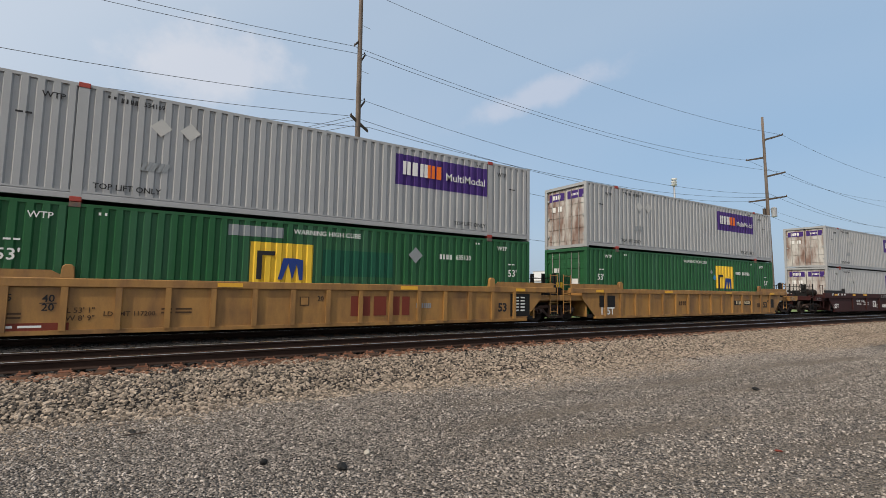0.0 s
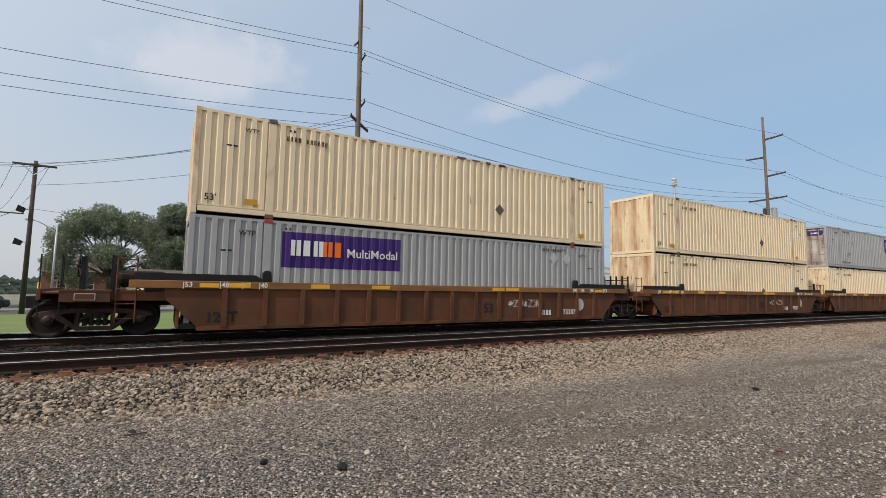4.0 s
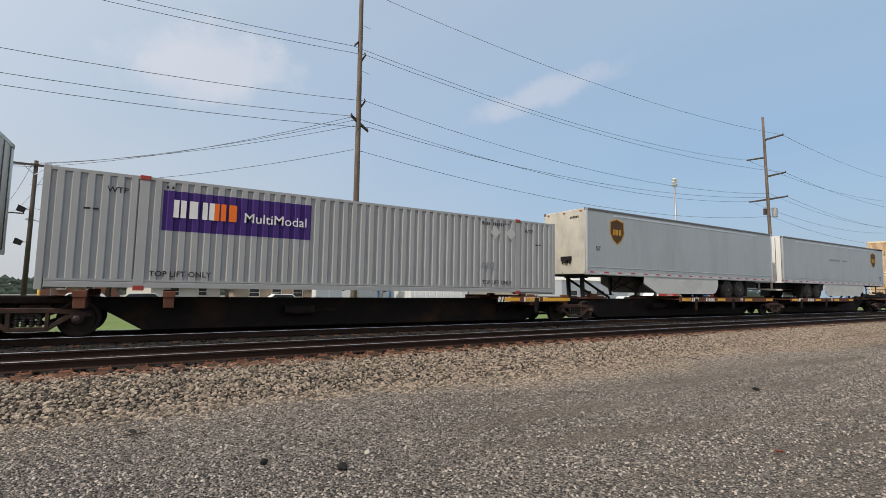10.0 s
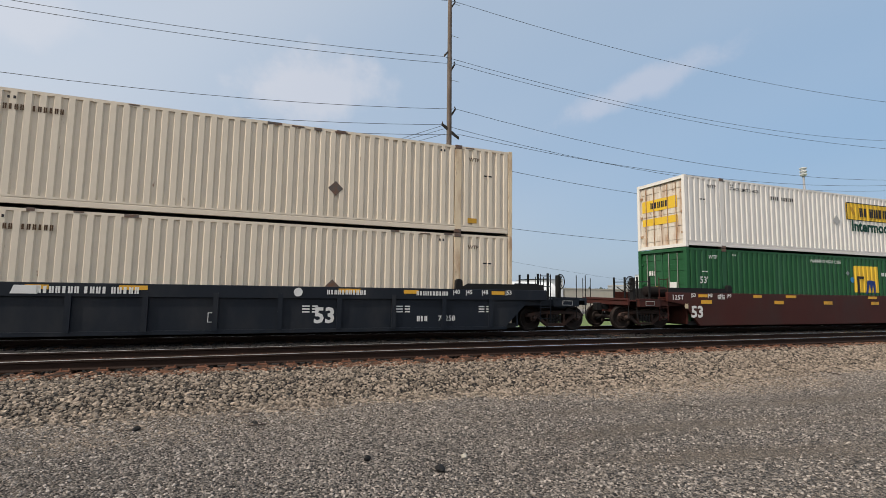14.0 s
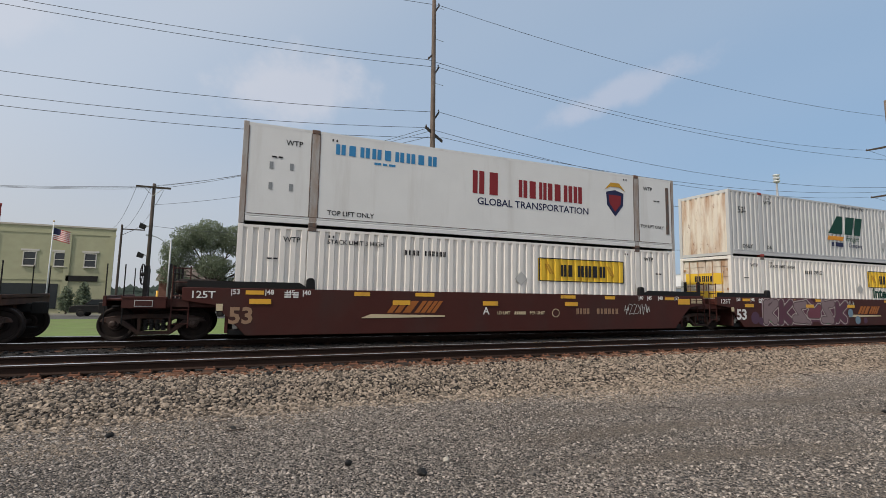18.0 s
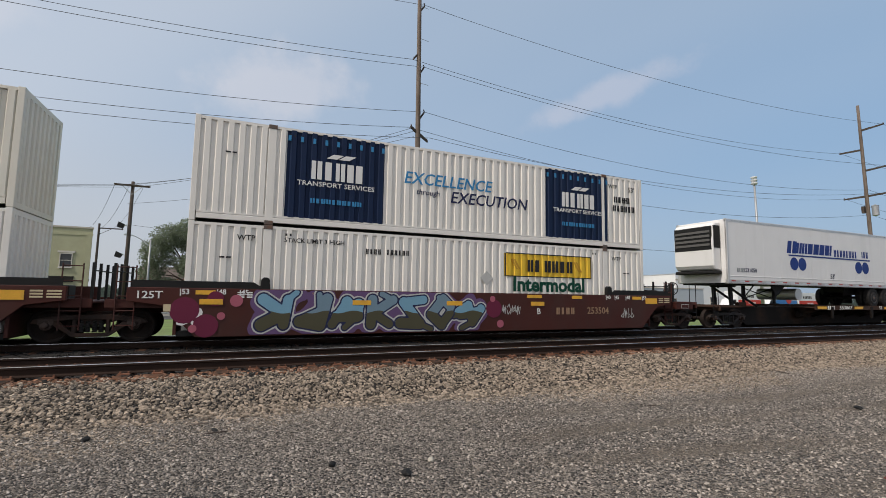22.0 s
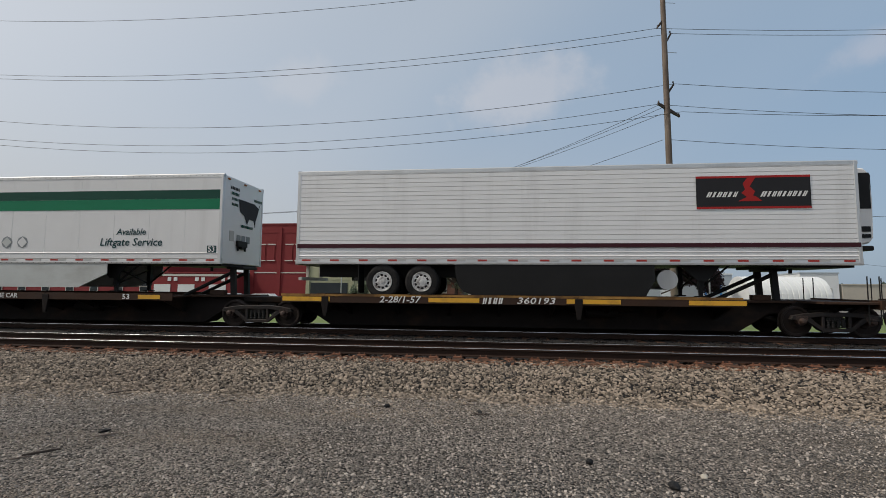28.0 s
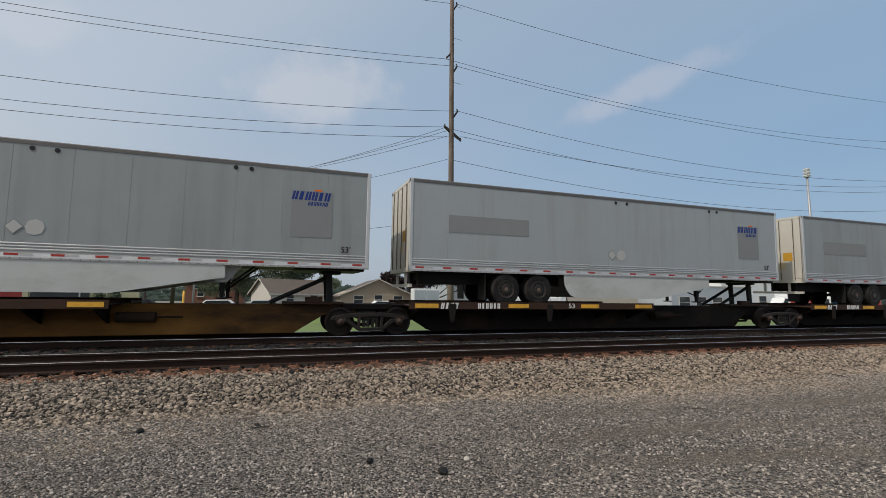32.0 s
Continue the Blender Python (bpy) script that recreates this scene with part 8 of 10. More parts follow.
def art_flutes(t, d, h2):
    x = d * (h2 - 2.75)
    y = TS - 0.010
    plate(t, (x, y, 4.06), 3.02, 0.94, "ink_black", "sign_panel", label="black and red sign panel with white markings")
    plate(t, (x, y - 0.001, 3.62), 3.02, 0.06, "ink_red", "stripe", thick=0.006)
    plate(t, (x, y - 0.001, 4.50), 3.02, 0.06, "ink_red", "stripe", thick=0.006)
    part("emblem", "ship_mark", lambda bm: prism(bm, [(-0.30, -0.36), (0.34, -0.36), (0.20, -0.24), (0.10, -0.20), (0.16, -0.08), (0.02, 0.06), (0.12, 0.22), (0.20, 0.34), (-0.04, 0.30), (-0.16, 0.14), (-0.10, -0.02), (-0.20, -0.12), (-0.06, -0.24)], "y", -0.003, 0.003), "ink_red", t, (x - 0.10, y - 0.005, 4.16), 0, "red emblem")
    bars(t, (x - 0.85, y - 0.006, 4.00), [0.7, 0.6, 0.7, 0.6, 0.7, 0.6], 0.15, "ink_white", 0.28, "word_mark", slant=0.5)
    bars(t, (x + 0.78, y - 0.006, 4.00), [0.8] + [0.6] * 8, 0.15, "ink_white", 0.28, "word_mark", slant=0.5)
    r = -d * (h2 - 0.005)
    plate(t, (r, 0, 4.02), 2.3, 0.80, "ink_black", "sign_panel", "lead", thick=0.006)
    plate(t, (r - d * 0.004, 0, 3.58), 2.3, 0.05, "ink_red", "stripe", "lead", thick=0.006)
    plate(t, (r - d * 0.004, 0, 3.50), 2.3, 0.05, "ink_white", "stripe", "lead", thick=0.006)
    plate(t, (r - d * 0.004, 0, 4.46), 2.3, 0.06, "ink_red", "stripe", "lead", thick=0.006)
    bars(t, (r - d * 0.006, -0.55, 4.0), [0.6] * 7, 0.14, "ink_white", 0.3, "word_mark", "lead" if d > 0 else "trail")
    plate(t, (r - d * 0.004, 0.15, 4.10), 0.26, 0.5, "ink_red", "emblem", "lead", thick=0.006)
    for z in (3.18, 2.85, 2.55):
        plate(t, (r - d * 0.006, 0, z), 2.3, 0.06, "aluminium", "hinge_strap", "lead", thick=0.014)
    bars(t, (-d * 0.3, y, 3.90), [1.5], 0.02, "ink_white", 0.1, "underline")
    plate(t, (0, TS - 0.012, 2.56), 2 * h2 - 0.1, 0.125, "ink_maroon", "stripe", thick=0.008)


def art_green_stripe(t, d, h2):
    x = -d * 4.30
    plate(t, (0, TS + 0.003, 4.25), 2 * h2 - 0.1, 0.29, "ink_green", "stripe", label="dark green painted stripe")
    plate(t, (0, TS + 0.003, 3.93), 2 * h2 - 0.1, 0.34, "stripe_green", "stripe", label="lighter green painted stripe")
    for k, (w, m) in enumerate(((2.30, "trailer_white"), (1.95, "ink_green"), (1.75, "trailer_white"))):
        part("sign_panel", ("hex_panel", k), lambda bm: prism(bm, [(-w / 2 - 0.16, 0.0), (-w / 2, 0.35), (w / 2, 0.35), (w / 2 + 0.16, 0.0), (w / 2, -0.35), (-w / 2, -0.35)], "y", -0.001, 0.001), m, t, (x, TS - 0.002 - 0.003 * k, 4.08))
    bars(t, (x - 0.42, TS - 0.012, 4.08), [0.85], 0.52, "ink_black", 0.12, "word_mark", slant=0.4)
    bars(t, (x + 0.05, TS - 0.012, 4.02), [0.7], 0.22, "ink_green", 0.12, "word_mark", slant=0.4)
    bars(t, (x + 0.42, TS - 0.012, 4.08), [0.65], 0.52, "ink_black", 0.12, "word_mark", slant=0.4)
    bars(t, (x - 0.08, TS, 3.52), [0.6] * 8, 0.18, "ink_black", 0.2, "word_mark", slant=0.2)
    bars(t, (x, TS, 2.66), [0.6] * 11, 0.15, "ink_green", 0.25, "small_print")
    words("Available", t, (4.95 if d > 0 else -4.72, TS, 3.03), 0.20, "ink_teal", shear=0.2)
    words("Liftgate Service", t, (4.95 if d > 0 else -4.72, TS, 2.69), 0.25, "ink_teal", shear=0.2)
    for k in range(4):
        disc(t, (d * (1.05 - 0.575 * k), TS, 2.70), 0.20, "ink_grey", "placard_holder", 8)
        disc(t, (d * (1.05 - 0.575 * k), TS - 0.005, 2.70), 0.175, "skirt_grey" if k in (1, 3) else "trailer_white", "placard", 4)
    disc(t, (-d * 1.25, TS, 2.70), 0.13, "ink_grey", "placard_holder", 7)
    plate(t, (-d * (h2 + 0.03), 0.55, 3.6), 0.9, 1.5, "ink_sign_yellow", "poster", "lead")
    plate(t, (-d * (h2 + 0.03), -0.55, 3.6), 0.9, 1.5, "ink_green", "poster", "lead")
    part("map_shape", "map_shape", lambda bm: prism(bm, [(-0.72, 0.30), (0.30, 0.30), (0.62, 0.18), (0.70, 0.34), (0.55, -0.05), (0.42, -0.32), (0.40, -0.55), (0.30, -0.32), (-0.02, -0.30), (-0.15, -0.50), (-0.35, -0.22), (-0.62, -0.12)], "x", -0.006, 0.006), "ink_black", t, (d * (h2 + 0.002), 0.35, 3.95))
    for y, z, n in ((0.9, 4.38, 7), (-0.6, 4.38, 6), (-0.6, 4.2, 5), (-0.6, 4.02, 5), (0.2, 3.35, 10)):
        bars(t, (d * (h2 + 0.002), y, z), [0.6] * n, 0.09, "ink_green", 0.3, "small_print", "trail" if d > 0 else "lead")
    for y in (-0.3, 0.0, 0.3):
        plate(t, (d * (h2 + 0.002), y, 2.9), 0.24, 0.24, "ink_grey", "placard_holder", "lead")
    plate(t, (d * (h2 - 0.32), TS + 0.002, 2.46), 0.30, 0.24, "ink_teal", "length_plate")
    words("53", t, (d * (h2 - 0.32), TS - 0.004, 2.46), 0.17, "trailer_white")


def art_pale(t, d, h2):
    bars(t, (4.9, TS + 0.004, 3.55), [0.72] * 5, 0.74, "trailer_ghost", 0.14, "faded_word", slant=0.15)
    bars(t, (-4.8, TS + 0.004, 4.0), [3.4], 0.9, "trailer_ghost", 0.1, "faded_shape", slant=1.2)
    words("AIR RIDE EQUIPPED", t, (6.15, TS, 2.29), 0.10, "ink_navy", squeeze=1.1)
    bars(t, (-7.2, TS, 2.5), [0.5] * 6, 0.14, "ink_grey", 0.2, "serial_mark")


DARK_RAILS = ("patched", "patched_light", "shield")
TRAILERS = {
    "patched": dict(paint="trailer_grey", art=art_patched, skirt="skirt_grey", door="door_grey", front="nose_grimy", label="weathered grey trailer with patches of removed lettering"),
    "patched_light": dict(paint="trailer_grey_light", art=art_patched, skirt="skirt_grey", door="door_grey", front="nose_grimy", label="pale grey trailer with a repainted block on its side"),
    "shield": dict(axles=(3.05, 4.28), paint="trailer_pale", art=art_shield, skirt="skirt_grey", door="trailer_white", front="nose_grimy", label="pale blue-grey trailer with a brown and gold shield"),
    "yellow": dict(bumper="trailer_white", paint="trailer_cool", art=art_yellow, door="trailer_white", front="trailer_white", skirt="trailer_white", posts=True, panel=1.2, round_nose=True, rim="rim_worn", label="short white trailer with an orange sign panel"),
    "discs": dict(axles=(3.33, 4.60), door="door_stained", paint="trailer_white", art=art_discs, reefer=True, label="white refrigerated trailer with blue discs and lettering"),
    "flutes": dict(axles=(2.77, 3.98), paint="fluted_silver", art=art_flutes, fluted=True, reefer=True, skirt="black_iron", rim="rim_alloy", door="door_steel", label="silver fluted refrigerated trailer with a black sign panel"),
    "green_stripe": dict(axles=(1.78, 3.03), rim="rim_worn", paint="trailer_white", art=art_green_stripe, skirt="skirt_grey", door="trailer_white", label="white trailer with a green stripe and green lettering"),
    "pale": dict(paint="trailer_ice", door="door_grey", art=art_pale, reefer=True, rim="rim_alloy", label="pale blue trailer with faded lettering"),
}


# -- spine cars --
def spine_sill(length):
    h = length / 2
    return lambda bm: prism(bm, [(-h + 0.35, 0.62), (-h + 1.35, 0.60), (-h + 2.2, 0.07), (h - 2.2, 0.07), (h - 1.35, 0.60), (h - 0.35, 0.62), (h - 0.35, 0.93), (-h + 0.35, 0.93)], "y", -0.36, 0.36)


def clamp_mesh(bm):
    prism(bm, [(-0.05, 0.42), (0.05, 0.42), (0.11, 0.80), (0.11, 1.0), (-0.11, 1.0), (-0.11, 0.80)], "y", -1.485, -1.40)
    rod(bm, (-0.05, -1.45, 1.0), (0.04, -1.45, 1.12), 0.022, 6)
    box(bm, -0.03, 0.03, -1.40, -0.36, 0.55, 0.70)


def spine_car(s0, s1, nose, lead, trail, twin=False, rust="deck_rust", container=False, number="", bright=False, slogan=False, ochre=False, handbrake=0):
    """One unit of a spine car between the truck centres s0 and s1 along the train; nose: the end at which the trailer's nose is held up."""
    length = s1 - s0
    car = thing("spine_car", "rusty spine car with a wheel platform and yellow marks", "spine car", "spine cars of the train")
    car["base"] = 0.0
    h = length / 2
    d = -1 if nose == "lead" else 1
    part("centre_sill", ("spine_sill", round(length, 2)), spine_sill(length), "sill_ochre" if ochre else "sill_dark", car, bevel=0.015)
    # platform under the trailer's wheels
    a, b = (1.1, min(10.4, length - 5.2)) if not twin else (1.0, length - 2.6)
    if container:
        a, b = 1.0, 4.0
    p0, p1 = sorted((-d * (h - a), -d * (h - b)))
    for sy in (-1, 1):
        def runway(bm):
            prism(bm, [(sy * y, z) for y, z in ((0.37, 0.90), (0.37, 1.0), (0.43, 1.0), (0.43, 0.96), (1.42, 0.96), (1.42, 1.05), (1.46, 1.05), (1.46, 0.83), (1.42, 0.83), (1.42, 0.92), (0.43, 0.92), (0.43, 0.90))], "x", p0, p1)
        part("wheel_platform", ("runway", round(p0, 2), round(p1, 2), sy), runway, rust, car)
        n = int((p1 - p0) / 1.5)
        for i in range(n + 1 if sy < 0 else 0):
            part("outrigger", "outrigger", lambda bm: prism(bm, [(0.36, 0.40), (0.36, 0.93), (1.42, 0.93), (1.42, 0.80)], "x", -0.03, 0.03), "sill_dark", car, (p0 + 0.3 + i * (p1 - p0 - 0.6) / max(n, 1), 0, 0), 0 if sy > 0 else 180)
    for f in (0.06, 0.95) if slogan else (0.06, 0.28, 0.88) if bright and d < 0 else (0.06, 0.40, 0.70, 0.95) if s0 > 216 else (0.95,):
        plate(car, (p0 + (p1 - p0) * f, -1.464, 0.935), 1.5 if bright else 0.75, 0.13, "mark_yellow", "yellow_stripe")
    mid = p0 + (p1 - p0) * 0.24 + (2.8 if s0 == 197.85 else 0.0)
    if not bright:
        bars(car, (mid - 0.95, -1.464, 0.935), [0.55] * 4, 0.19, "ink_white", 0.25, "owner_code", slant=0.2)
    if bright:
        plate(car, ((p0 + p1) / 2, -1.463, 1.055), p1 - p0, 0.07, "lip_ochre", "deck_lip", thick=0.004)
        words("2-28/1-57", car, (mid + (0.50 if d > 0 else 7.1), -1.468, 0.935), 0.19, "ink_white", squeeze=1.15, shear=0.2)
        mid += 4.2 if d > 0 else 3.8
        bars(car, (mid - 0.95, -1.464, 0.935), [0.55] * 4, 0.19, "ink_white", 0.25, "owner_code", slant=0.2)
    if number:
        words(number, car, (mid + 0.30, -1.468, 0.935), 0.18, "ink_white", squeeze=1.42, shear=0.2)
    else:
        bars(car, (mid + 0.42, -1.464, 0.935), [0.55] * 6, 0.17, "ink_white", 0.25, "serial_mark")
    if slogan:
        words("TWIN 28 - ALL PURPOSE SPINE CAR", car, (p0 + (p1 - p0) * 0.55, -1.470, 0.935), 0.15, "ink_white")
    if not bright:
        words("53", car, (p0 + (p1 - p0) * (0.62 if not slogan else 0.9), -1.464, 0.935), 0.16, "ink_white", squeeze=1.2)
    for x in (p0 + 1.4, p1 - (4.4 if s0 != 197.85 else 1.6)) if not container else (p0 + 1.4,):
        part("side_clamp", "clamp", clamp_mesh, "sill_dark", car, (x, 0, 0), bevel=0.01)
    if container:
        for x in (-7.9, -6.1, 6.1, 7.9):
            part("container_bracket", "bracket", lambda bm: (box(bm, -0.12, 0.12, -1.38, 1.38, 0.70, 0.96), box(bm, -0.14, 0.14, -1.40, -1.20, 0.96, 1.12), box(bm, -0.14, 0.14, 1.20, 1.40, 0.96, 1.12)), rust, car, (x, 0, 0), bevel=0.01)
    else:
        # hitch that carries the trailer's nose
        hx = d * (h - 1.15)
        hitch = part("hitch", "hitch", lambda bm: (box(bm, -0.30, 0.30, -0.45, 0.45, 1.86, 1.94), prism(bm, [(-0.10, 0.93), (0.08, 0.93), (0.02, 1.86), (-0.16, 1.86)], "y", -0.48, -0.36), prism(bm, [(-0.10, 0.93), (0.08, 0.93), (0.02, 1.86), (-0.16, 1.86)], "y", 0.36, 0.48)), "black_iron", car, (hx, 0, 0), 0, "folding hitch stand", bevel=0.01)
        for y in (-0.42, 0.42):
            part("hitch_strut", ("hitch_strut", d), lambda bm: rod(bm, (0, 0, 1.80), (-d * 1.75, 0, 0.98), 0.06, 8), "black_iron", hitch, (0, y, 0))
        part("hitch_base", "hitch_base", lambda bm: (box(bm, -0.9, 0.9, -0.60, 0.60, 0.93, 1.0), box(bm, -0.25, 0.25, -0.62, -0.4, 1.0, 1.16)), rust, car, (hx - d * 0.5, 0, 0), bevel=0.01)
    for sx, kind in ((-1, lead), (1, trail)):
        part("end_casting", "end_casting", lambda bm: box(bm, -0.75, 0.75, -0.45, 0.45, 0.76, 0.95), "sill_dark", car, (sx * (h - 0.05), 0, 0), bevel=0.03)
        if kind == "truck":
            railway_truck(car, sx * h, "truck_iron" if rust == "deck_rust_light" else "truck_dark")
            coupler(car, sx * (h + 0.75), sx)
            part("end_deck", "end_deck", lambda bm: (box(bm, -0.5, 1.15, -1.35, 1.35, 0.93, 1.0), box(bm, 0.9, 1.0, -1.40, 1.40, 0.80, 1.05)), rust, car, (sx * h, 0, 0), 0 if sx > 0 else 180, bevel=0.01)
            for y in (-1.3, 1.3):
                part("grab_iron", "grab_iron", lambda bm: (rod(bm, (0, 0, 0.4), (0, 0, 1.7), 0.016, 6), rod(bm, (-0.3, 0, 0.4), (-0.3, 0, 1.7), 0.016, 6), rod(bm, (-0.3, 0, 0.5), (0, 0, 0.5), 0.014, 6)), "black_iron", car, (sx * (h + 0.95), y, 0))
            if sx == handbrake:
                part("brake_stand", "brake_stand", lambda bm: box(bm, -0.06, 0.06, -0.62, -0.52, 1.0, 1.52), "deck_rust", car, (sx * (h + 0.75), 0, 0), bevel=0.01)
                part("brake_wheel", "brake_wheel", brake_wheel, "black_iron", car, (sx * (h + 0.75), -0.70, 1.45))
        elif kind == "joint":
            railway_truck(car, sx * h, "truck_iron" if rust == "deck_rust_light" else "truck_dark")
    part("brake_cylinder", "brake_cyl", lambda bm: (rod(bm, (-0.45, -0.62, 0.58), (0.45, -0.62, 0.58), 0.14, 12), rod(bm, (0.45, -0.62, 0.58), (1.1, -0.62, 0.58), 0.03, 6)), "sill_dark", car, (d * (h - 6.2), 0, 0))
    on_train(car, (s0 + s1) / 2)
    return car


def build_train():
    # double stacks: leading end, upper, lower, logo side, car style, joints, marks
    J, B, T = "joint", "bare", "truck"
    stacks = (
        (-3.85, "purple", 1, "green", -1, "yellow", B, J, marks_yellow),
        (15.55, "purple", 1, "green", 1, "yellow", B, T, marks_yellow2),
        (39.3, "purple", 1, "purple", 1, "brown", T, J, marks_brown),
        (59.2, "green", 1, "purple", 1, "brown", B, J, marks_brown),
        (79.0, "purple", -1, "purple", -1, "brown", B, T, marks_brown),
        (102.5, "beige", 1, "purple", -1, "rusty", T, J, marks_rusty),
        (122.2, "beige", 1, "beige", 1, "rusty", B, J, marks_rusty),
        (141.4, "purple", 1, "beige", 1, "rusty", B, T, marks_rusty),
        (309.35, "beige", 1, "beige", 1, "blue", T, J, marks_blue_first),
        (328.85, "cream", 1, "cream", 1, "blue", B, J, marks_blue),
        (348.2, "cream", 1, "cream", 1, "blue", B, T, marks_blue),
        (372.0, "scroll", 1, "green", 1, "red", T, J, marks_red),
        (391.6, "scroll", 1, "scroll", 1, "red", B, J, marks_red_a),
        (410.85, "scroll", 1, "scroll_faded", 1, "red", B, T, marks_red_b),
        (434.45, "scroll_rust", 1, "scroll", 1, "rust_dark", T, T, marks_single),
        (458.4, "crest_box", 1, "scroll_plain", 1, "red", T, J, marks_red_plain),
        (477.75, "slant_green", 1, "scroll", 1, "red", B, J, marks_red_c),
        (496.95, "slant_blue", 1, "scroll", 1, "red", B, T, marks_red_mark),
        (520.5, "slant_blue", 1, "scroll", 1, "red", T, J, marks_red_d),
        (539.9, "slant_blue_faded", 1, "scroll_pale", 1, "red", B, J, marks_red_e),
        (559.65, "twin_panel", 1, "scroll", 1, "red", B, T, marks_red_f),
    )
    numbers = {0: ("534169", "635130"), 2: ("", "538717"), 8: ("601571", "601441"), 9: ("603834", "601461"), 13: ("300589", "229661"), 16: ("", "298152")}
    for i, (at, up, us, low, ls, car, lead, trail, marks) in enumerate(stacks):
        well_car(at, car, lead, trail, marks, i)
        has = ("purple", "green", "scroll", "scroll_pale", "scroll_plain", "scroll_faded", "scroll_rust", "slant_blue", "slant_blue_faded", "twin_panel")
        n_up, n_low = numbers.get(i, ("", ""))
        container(at, 0.30, low, ls, "lead" if low in has else "none", number=n_low)
        container(at + (0.15 if i == 3 else 0.0), 0.30 + HC + 0.012, up, us, "lead" if up in has else "none", number=n_up)
    # trailers: leading end, style, nose, length
    for at, style, nose, length in (
            (163.1, "yellow", "lead", 8.53), (181.45, "patched_light", "trail", LC), (198.75, "patched", "trail", LC), (217.6, "shield", "lead", LC),
            (235.25, "patched", "lead", LC), (270.5, "shield", "lead", LC), (288.0, "shield", "trail", LC),
            (580.85, "discs", "lead", LC), (597.85, "flutes", "lead", LC), (615.0, "flutes", "lead", LC), (632.35, "discs", "lead", LC),
            (650.4, "flutes", "trail", LC), (669.0, "pale", "lead", LC), (689.2, "green_stripe", "trail", LC), (707.85, "flutes", "trail", LC),
            (727.6, "green_stripe", "lead", 15.65), (747.35, "patched", "trail", LC), (773.6, "yellow", "trail", 8.53), (784.5, "patched", "lead", 16.4),
            (802.3, "patched", "trail", LC), (819.7, "patched_light", "trail", LC), (837.45, "patched", "trail", LC)):
        trailer(at, style, nose, length, {270.5: (3.75, 4.98), 288.0: (3.3, 4.6), 597.85: (3.92, 5.15), 615.0: (3.32, 4.55), 198.75: (2.95, 4.18), 669.0: (2.6, 3.75), 773.6: (0.86,), 727.6: (2.28, 3.53), 784.5: (2.8, 4.03)}.get(at))
    container(252.5, 1.13, "purple", -1, "lead", "shipping containers")
    for joints, noses in (
            ((163.1, 180.05, 197.85, 215.3), ("lead", "trail", "trail")),
            ((217.6, 234.7, 252.4, 270.1, 287.3, 303.7), ("lead", "lead", "box", "lead", "trail")),
            ((581.1, 597.2, 614.5, 631.8, 649.4, 666.4), ("lead", "lead", "lead", "lead", "trail")),
            ((669.2, 687.1, 706.5, 723.4), ("lead", "trail", "trail")),
            ((727.3, 745.3, 763.8, 781.0), ("lead", "trail", "trail")),
            ((785.5, 801.6, 818.6, 836.4, 853.6), ("lead", "trail", "trail", "trail"))):
        n = len(noses)
        for i in range(n):
            spine_car(joints[i], joints[i + 1], noses[i] if noses[i] != "box" else "lead", "truck" if i == 0 else "bare", "truck" if i == n - 1 else "joint",
                      rust="deck_rust_light" if joints[i] < 400 else "deck_rust", twin=joints[i] in (163.1, 763.8, 687.1, 706.5, 727.3), container=noses[i] == "box", number={217.6: "555074", 581.1: "553867", 706.5: "360193", 197.85: "753479", 727.3: "370634", 763.8: "370634"}.get(joints[i], ""), slogan=joints[i] in (687.1, 745.3), bright=joints[i] in (706.5, 727.3, 763.8), ochre=joints[i] == 801.6, handbrake={763.8: 1, 785.5: -1}.get(joints[i], 0))


build_train()


# ---- beyond the railway ----
GROUND = -0.50


def utility_pole(x, y, top, radius, arms, label, mat="pole_wood"):
    """A tall wooden pole; arms: (height, direction in degrees, length, tilt) of short brackets with an insulator at the tip."""
    p = thing("utility_pole", label, "utility pole", "poles of the power line", (x, y, GROUND))
    h = top - GROUND

    def shaft(bm):
        lathe(bm, [(-0.4, radius)] + [(h * i / 8, radius * (1 - 0.38 * i / 8)) for i in range(1, 9)], (0, 0, 0), "z", 14)
    part("shaft", ("pole", x), shaft, mat, p, smooth=True)
    for z, turn, length, tilt in arms:
        a = part("bracket", ("bracket", length, tilt), lambda bm: prism(bm, [(0, -0.13), (0, 0.07), (length, tilt + 0.07), (length, tilt - 0.07)], "y", -0.05, 0.05), "pole_dark", p, (0, 0, z - GROUND), turn)
        part("insulator", "insulator", lambda bm: lathe(bm, [(0, 0.03), (0.02, 0.05), (0.05, 0.035), (0.07, 0.05), (0.11, 0.02)], (0, 0, 0), "z", 8), "insulator", a, (length - 0.05, 0, tilt + 0.06))
    return p


